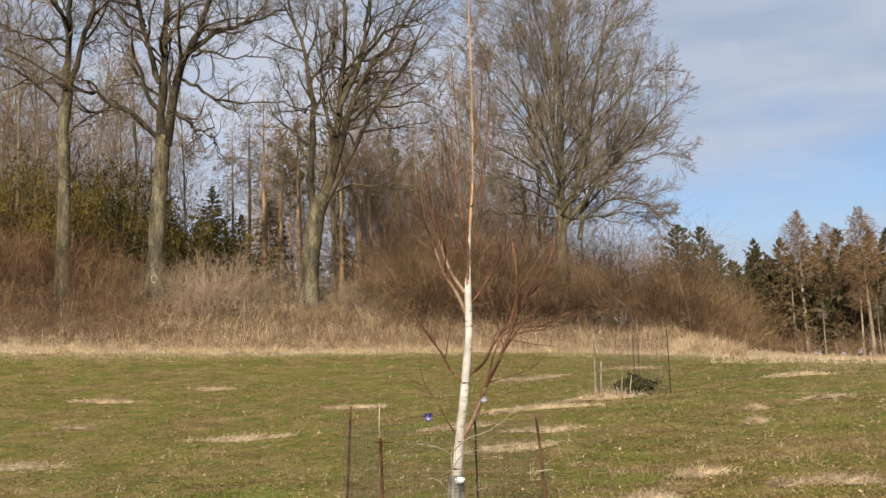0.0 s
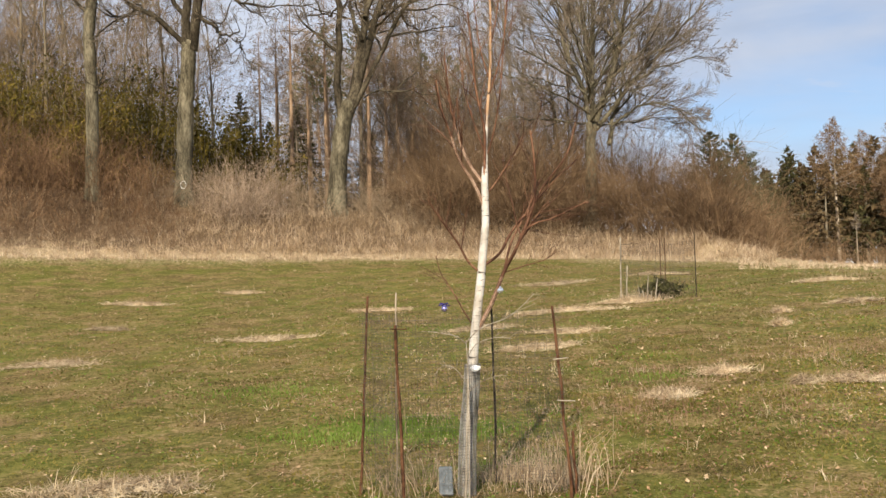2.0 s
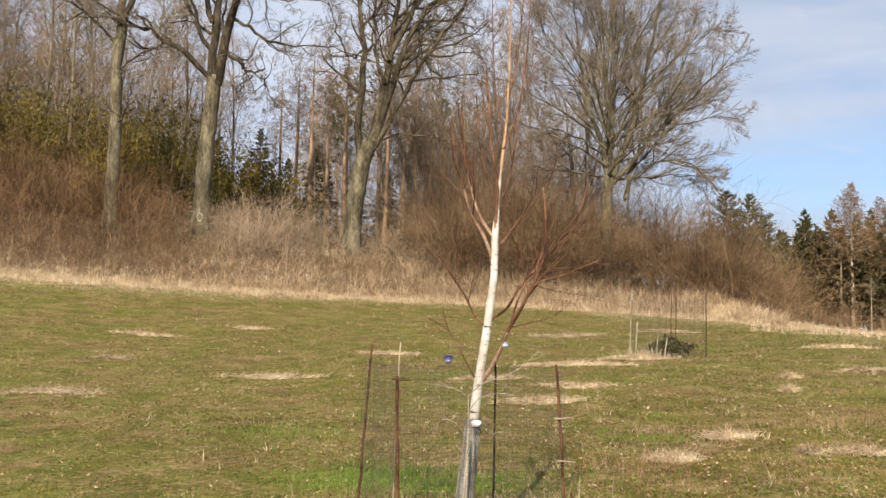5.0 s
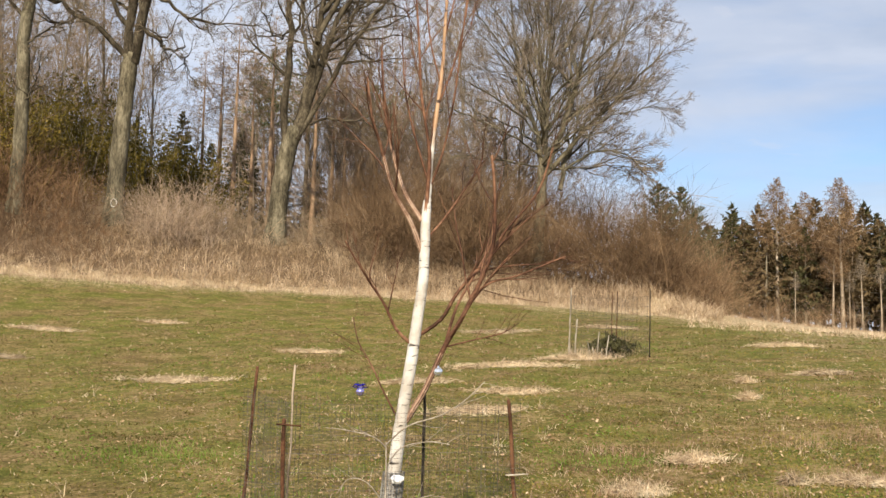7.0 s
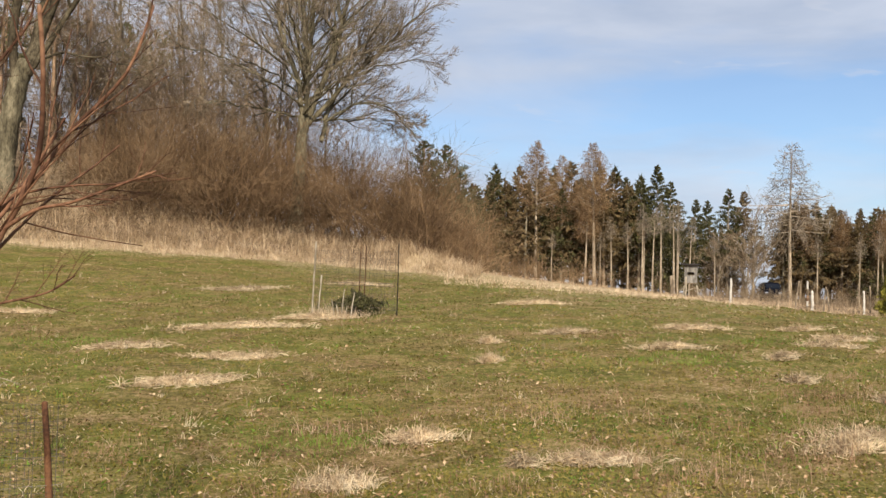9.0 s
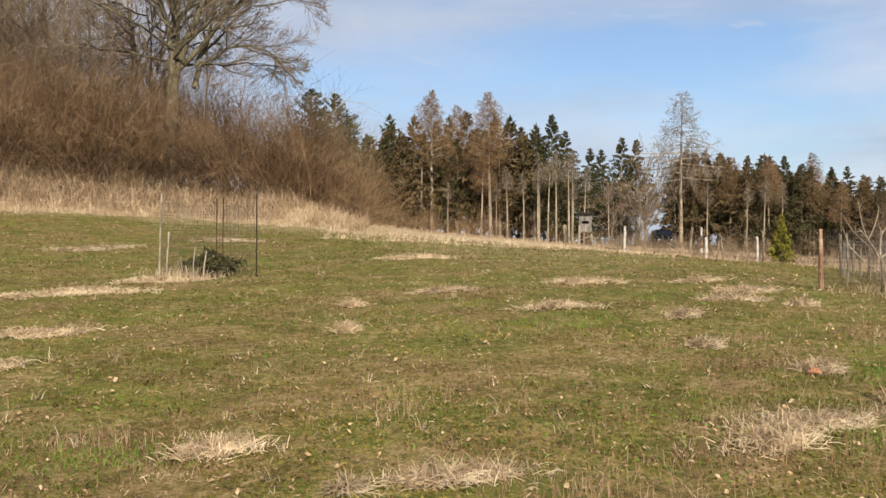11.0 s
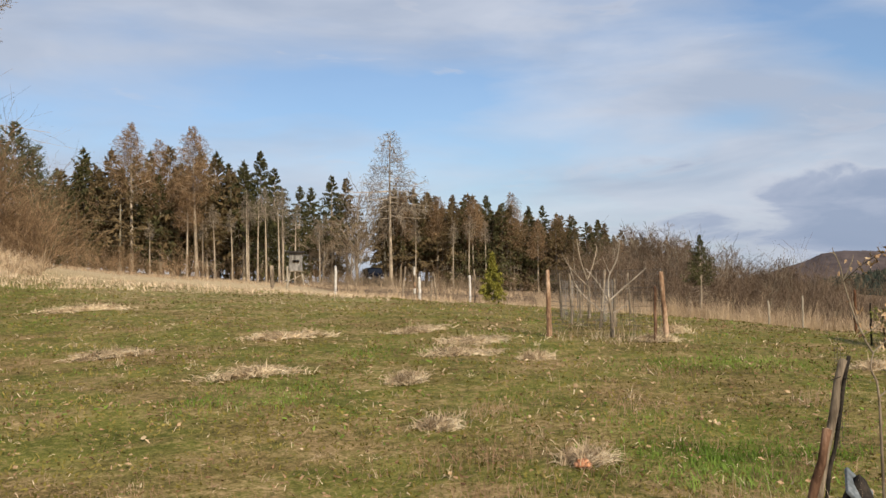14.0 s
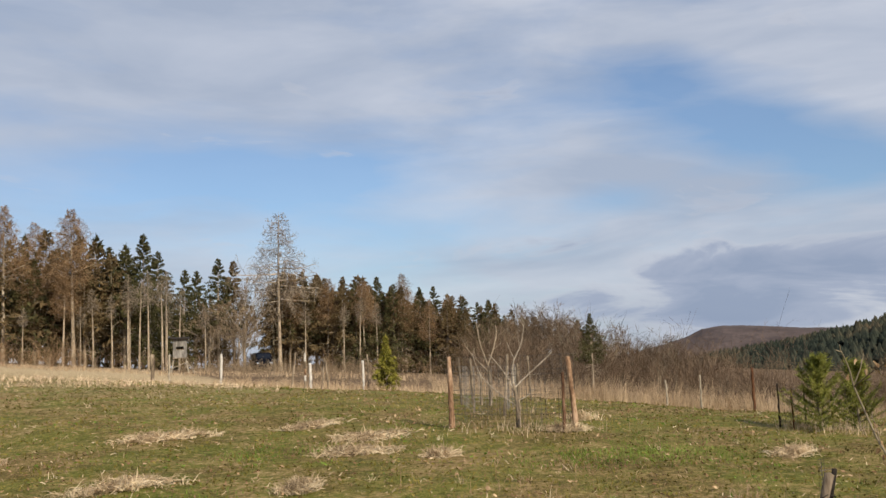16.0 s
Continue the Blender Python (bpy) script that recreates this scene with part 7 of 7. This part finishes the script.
def meadow_grass():
    rng = np.random.default_rng(5)
    x, y = near_way(rng, 230000, 2.2, 44)
    patch = np.sin(x * 1.9 + 1.3 * np.sin(y * 0.7)) * np.sin(y * 1.6 + 1.7 * np.sin(x * 0.6))
    keep = rng.uniform(-1, 1, len(x)) < patch + 0.75
    x, y = x[keep], y[keep]
    d = np.hypot(x - 2, y - 4)
    h = Heap()
    tufts(h, rng, x, y, 0.03 + 0.0006 * d, 0.0032 + 0.00035 * d, 0.9)
    tagged(new("meadow_grass", h.mesh("meadow grass", BLADE)), "short mossy olive-green grass of the meadow", "grass", kind="stuff")
    # moss, rosettes and litter that make up the turf
    for name, n, size, slim, mat, flat, label in (("turf_moss", 58000, 0.020, 0.6, BLADE, 0.5, "low olive moss and grass tufts in the turf"), ("herb_leaves", 24000, 0.024, 0.5, LUSH, 0.5, "small fresh green herb leaves in the turf"),
                                                  ("brown_litter", 44000, 0.020, 0.45, LITTER, 0.2, "brown withered leaf litter in the turf")):
        x, y = near_way(rng, n, 2.2, 30)
        if mat is LUSH:
            keep = np.sin(x * 1.1 + 2.0) * np.sin(y * 1.3 + 0.6) + 0.4 * np.sin(x * 4.3) * np.sin(y * 3.9) > 0.15
            x, y = x[keep], y[keep]
        d = np.hypot(x - 2, y - 4)
        h = Heap()
        at = np.stack([x, y, land(x, y) + 0.008], -1)
        way = np.stack([rng.normal(0, 1, len(x)), rng.normal(0, 1, len(x)), np.abs(rng.normal(0, flat, len(x)))], -1)
        needles(h, rng, at, way, size * (1 + 0.05 * d), slim)
        tagged(new(name, h.mesh(name, mat)), label, "grass", kind="stuff")
    x, y = near_way(rng, 17000, 2.2, 44)
    h = Heap()
    d = np.hypot(x - 2, y - 4)
    strands(h, rng, x, y, 0.035 + 0.0018 * d, 0.0013 + 0.00030 * d, 0.5)
    tagged(new("straw_blades", h.mesh("straw blades", STRAW)), "single bleached blades lying among the grass", "grass", kind="stuff")
    x, y = near_way(rng, 20000, 2.4, 22)
    mask = (np.sin(x * 0.9 + 1.0) * np.sin(y * 0.8 + 0.4) + 0.5 * np.sin(x * 3.1 + y * 2.3) > 0.1)
    x, y = x[mask], y[mask]
    h = Heap()
    blades(h, rng, x, y, 0.10 * rng.uniform(0.3, 1.6, len(x)), np.full(len(x), 0.0026), 0.7, None, 0.3)
    tagged(new("brown_stalks", h.mesh("brown stalks", STALK)), "thin red-brown dead stalks standing in the meadow", "grass", kind="stuff")
    h = Heap()
    for k in range(130):
        f = rng.uniform(0, 1)
        cx, cy = 1.5 + 8.0 * f + rng.normal(0, 1.6), 8.0 + 3.5 * rng.uniform(0, 1) ** 1.5 + 2.0 * f
        m = int(rng.integers(14, 60))
        blades(h, rng, rng.normal(cx, 0.18, m), rng.normal(cy, 0.12, m), np.full(m, rng.uniform(0.08, 0.22)), np.full(m, 0.0026), 0.45, None, 0.25)
    tagged(new("stalk_patches", h.mesh("stalk patches", STALK)), "patches of thin pinkish-brown dead stalks in the meadow", "grass", kind="stuff")
    h = Heap()
    for cx, cy, w, n in ((-0.7, 8.9, 0.42, 4200), (0.0, 8.6, 0.45, 4200), (-2.1, 11.9, 0.5, 1200), (8.9, 10.7, 0.4, 1100), (7.7, 14.6, 0.5, 1200), (-0.1, 19.0, 0.6, 900), (13.0, 13.3, 0.7, 1400), (2.3, 11.1, 0.35, 900),
                         (10.4, 16.4, 0.5, 700), (9.6, 11.6, 0.5, 500), (0.5, 7.2, 0.35, 900), (6.0, 24.0, 0.9, 900), (7.0, 9.4, 0.4, 900), (8.9, 10.8, 0.3, 520), (9.7, 10.5, 0.4, 620), (8.6, 10.2, 0.3, 320), (12.3, 13.3, 0.6, 500), (10.2, 10.1, 0.4, 300)):
        blades(h, rng, rng.normal(cx, w, n), rng.normal(cy, w * 0.7, n), np.full(n, 0.055), np.full(n, 0.008), 0.8)
    tagged(new("fresh_grass", h.mesh("fresh grass", LUSH)), "bright fresh green patches of grass and herbs", "grass", kind="stuff")
    # small bleached tufts dotted all over the field
    h = Heap()
    cx, cy = near_way(rng, 700, 3.6, 44)
    far = 1 + 0.045 * np.hypot(cx - 2, cy - 4)
    fans(h, rng, cx, cy, 11, rng.uniform(0.06, 0.17, len(cx)), 0.0036 * far, 0.025, 45)
    tagged(new("straw_tufts", h.mesh("straw tufts", CLUMP)), "small bleached grass tufts dotted over the meadow", "grass", kind="stuff")
    h = Heap()
    cx, cy = near_way(rng, 260, 3.2, 16)
    fans(h, rng, cx, cy, 9, rng.uniform(0.05, 0.10, len(cx)), 0.006, 0.02, 40)
    cx, cy = rng.normal(9.2, 0.55, 130), rng.normal(10.5, 0.28, 130)
    fans(h, rng, cx, cy, 12, rng.uniform(0.05, 0.12, len(cx)), 0.006, 0.03, 40)
    tagged(new("green_tufts", h.mesh("green tufts", LUSH)), "small fresh green tussocks in the turf", "grass", kind="stuff")
    # dead leaves and chips
    x, y = near_way(rng, 6500, 2.5, 44)
    n = len(x)
    d = np.hypot(x - 2, y - 4)
    at = np.stack([x, y, land(x, y) + 0.03], -1)
    s = (0.014 + 0.0007 * d) * rng.uniform(0.5, 1.3, n)
    a = rng.uniform(0, 6.28, n)
    u = np.stack([np.cos(a), np.sin(a), rng.normal(0, 0.35, n)], -1) * s[:, None]
    v = np.stack([-np.sin(a), np.cos(a), rng.normal(0, 0.45, n)], -1) * s[:, None] * 0.6
    V = np.stack([at - u, at + v * 0.8 + [0, 0, 0.006], at + u, at - v], 1)
    h = Heap()
    h.add(V, np.arange(n * 4).reshape(n, 4))
    tagged(new("fallen_leaves", h.mesh("fallen leaves", DEAD_LEAF)), "pale tan dead leaves strewn over the meadow", "leaves", kind="stuff")
    # dry stems in and round the birch's cage and the split stake
    h = Heap()
    for cx, cy, w, n, ht in ((0.5, 6.6, 0.2, 210, 0.28), (0.75, 6.4, 0.12, 160, 0.4), (-0.2, 6.6, 0.25, 220, 0.22), (7.5, 9.1, 0.2, 130, 0.4), (13.7, 15.3, 0.45, 180, 0.2), (4.5, 21.8, 0.4, 700, 0.22), (17.2, 13.0, 0.4, 260, 0.2)):
        blades(h, rng, rng.normal(cx, w, n), rng.normal(cy, w, n), np.full(n, ht), np.full(n, 0.005), 0.5)
    tagged(new("dry_stems", h.mesh("dry stems", STRAW)), "dry grass stems left standing inside the cages", "grass", kind="stuff")


meadow_grass()
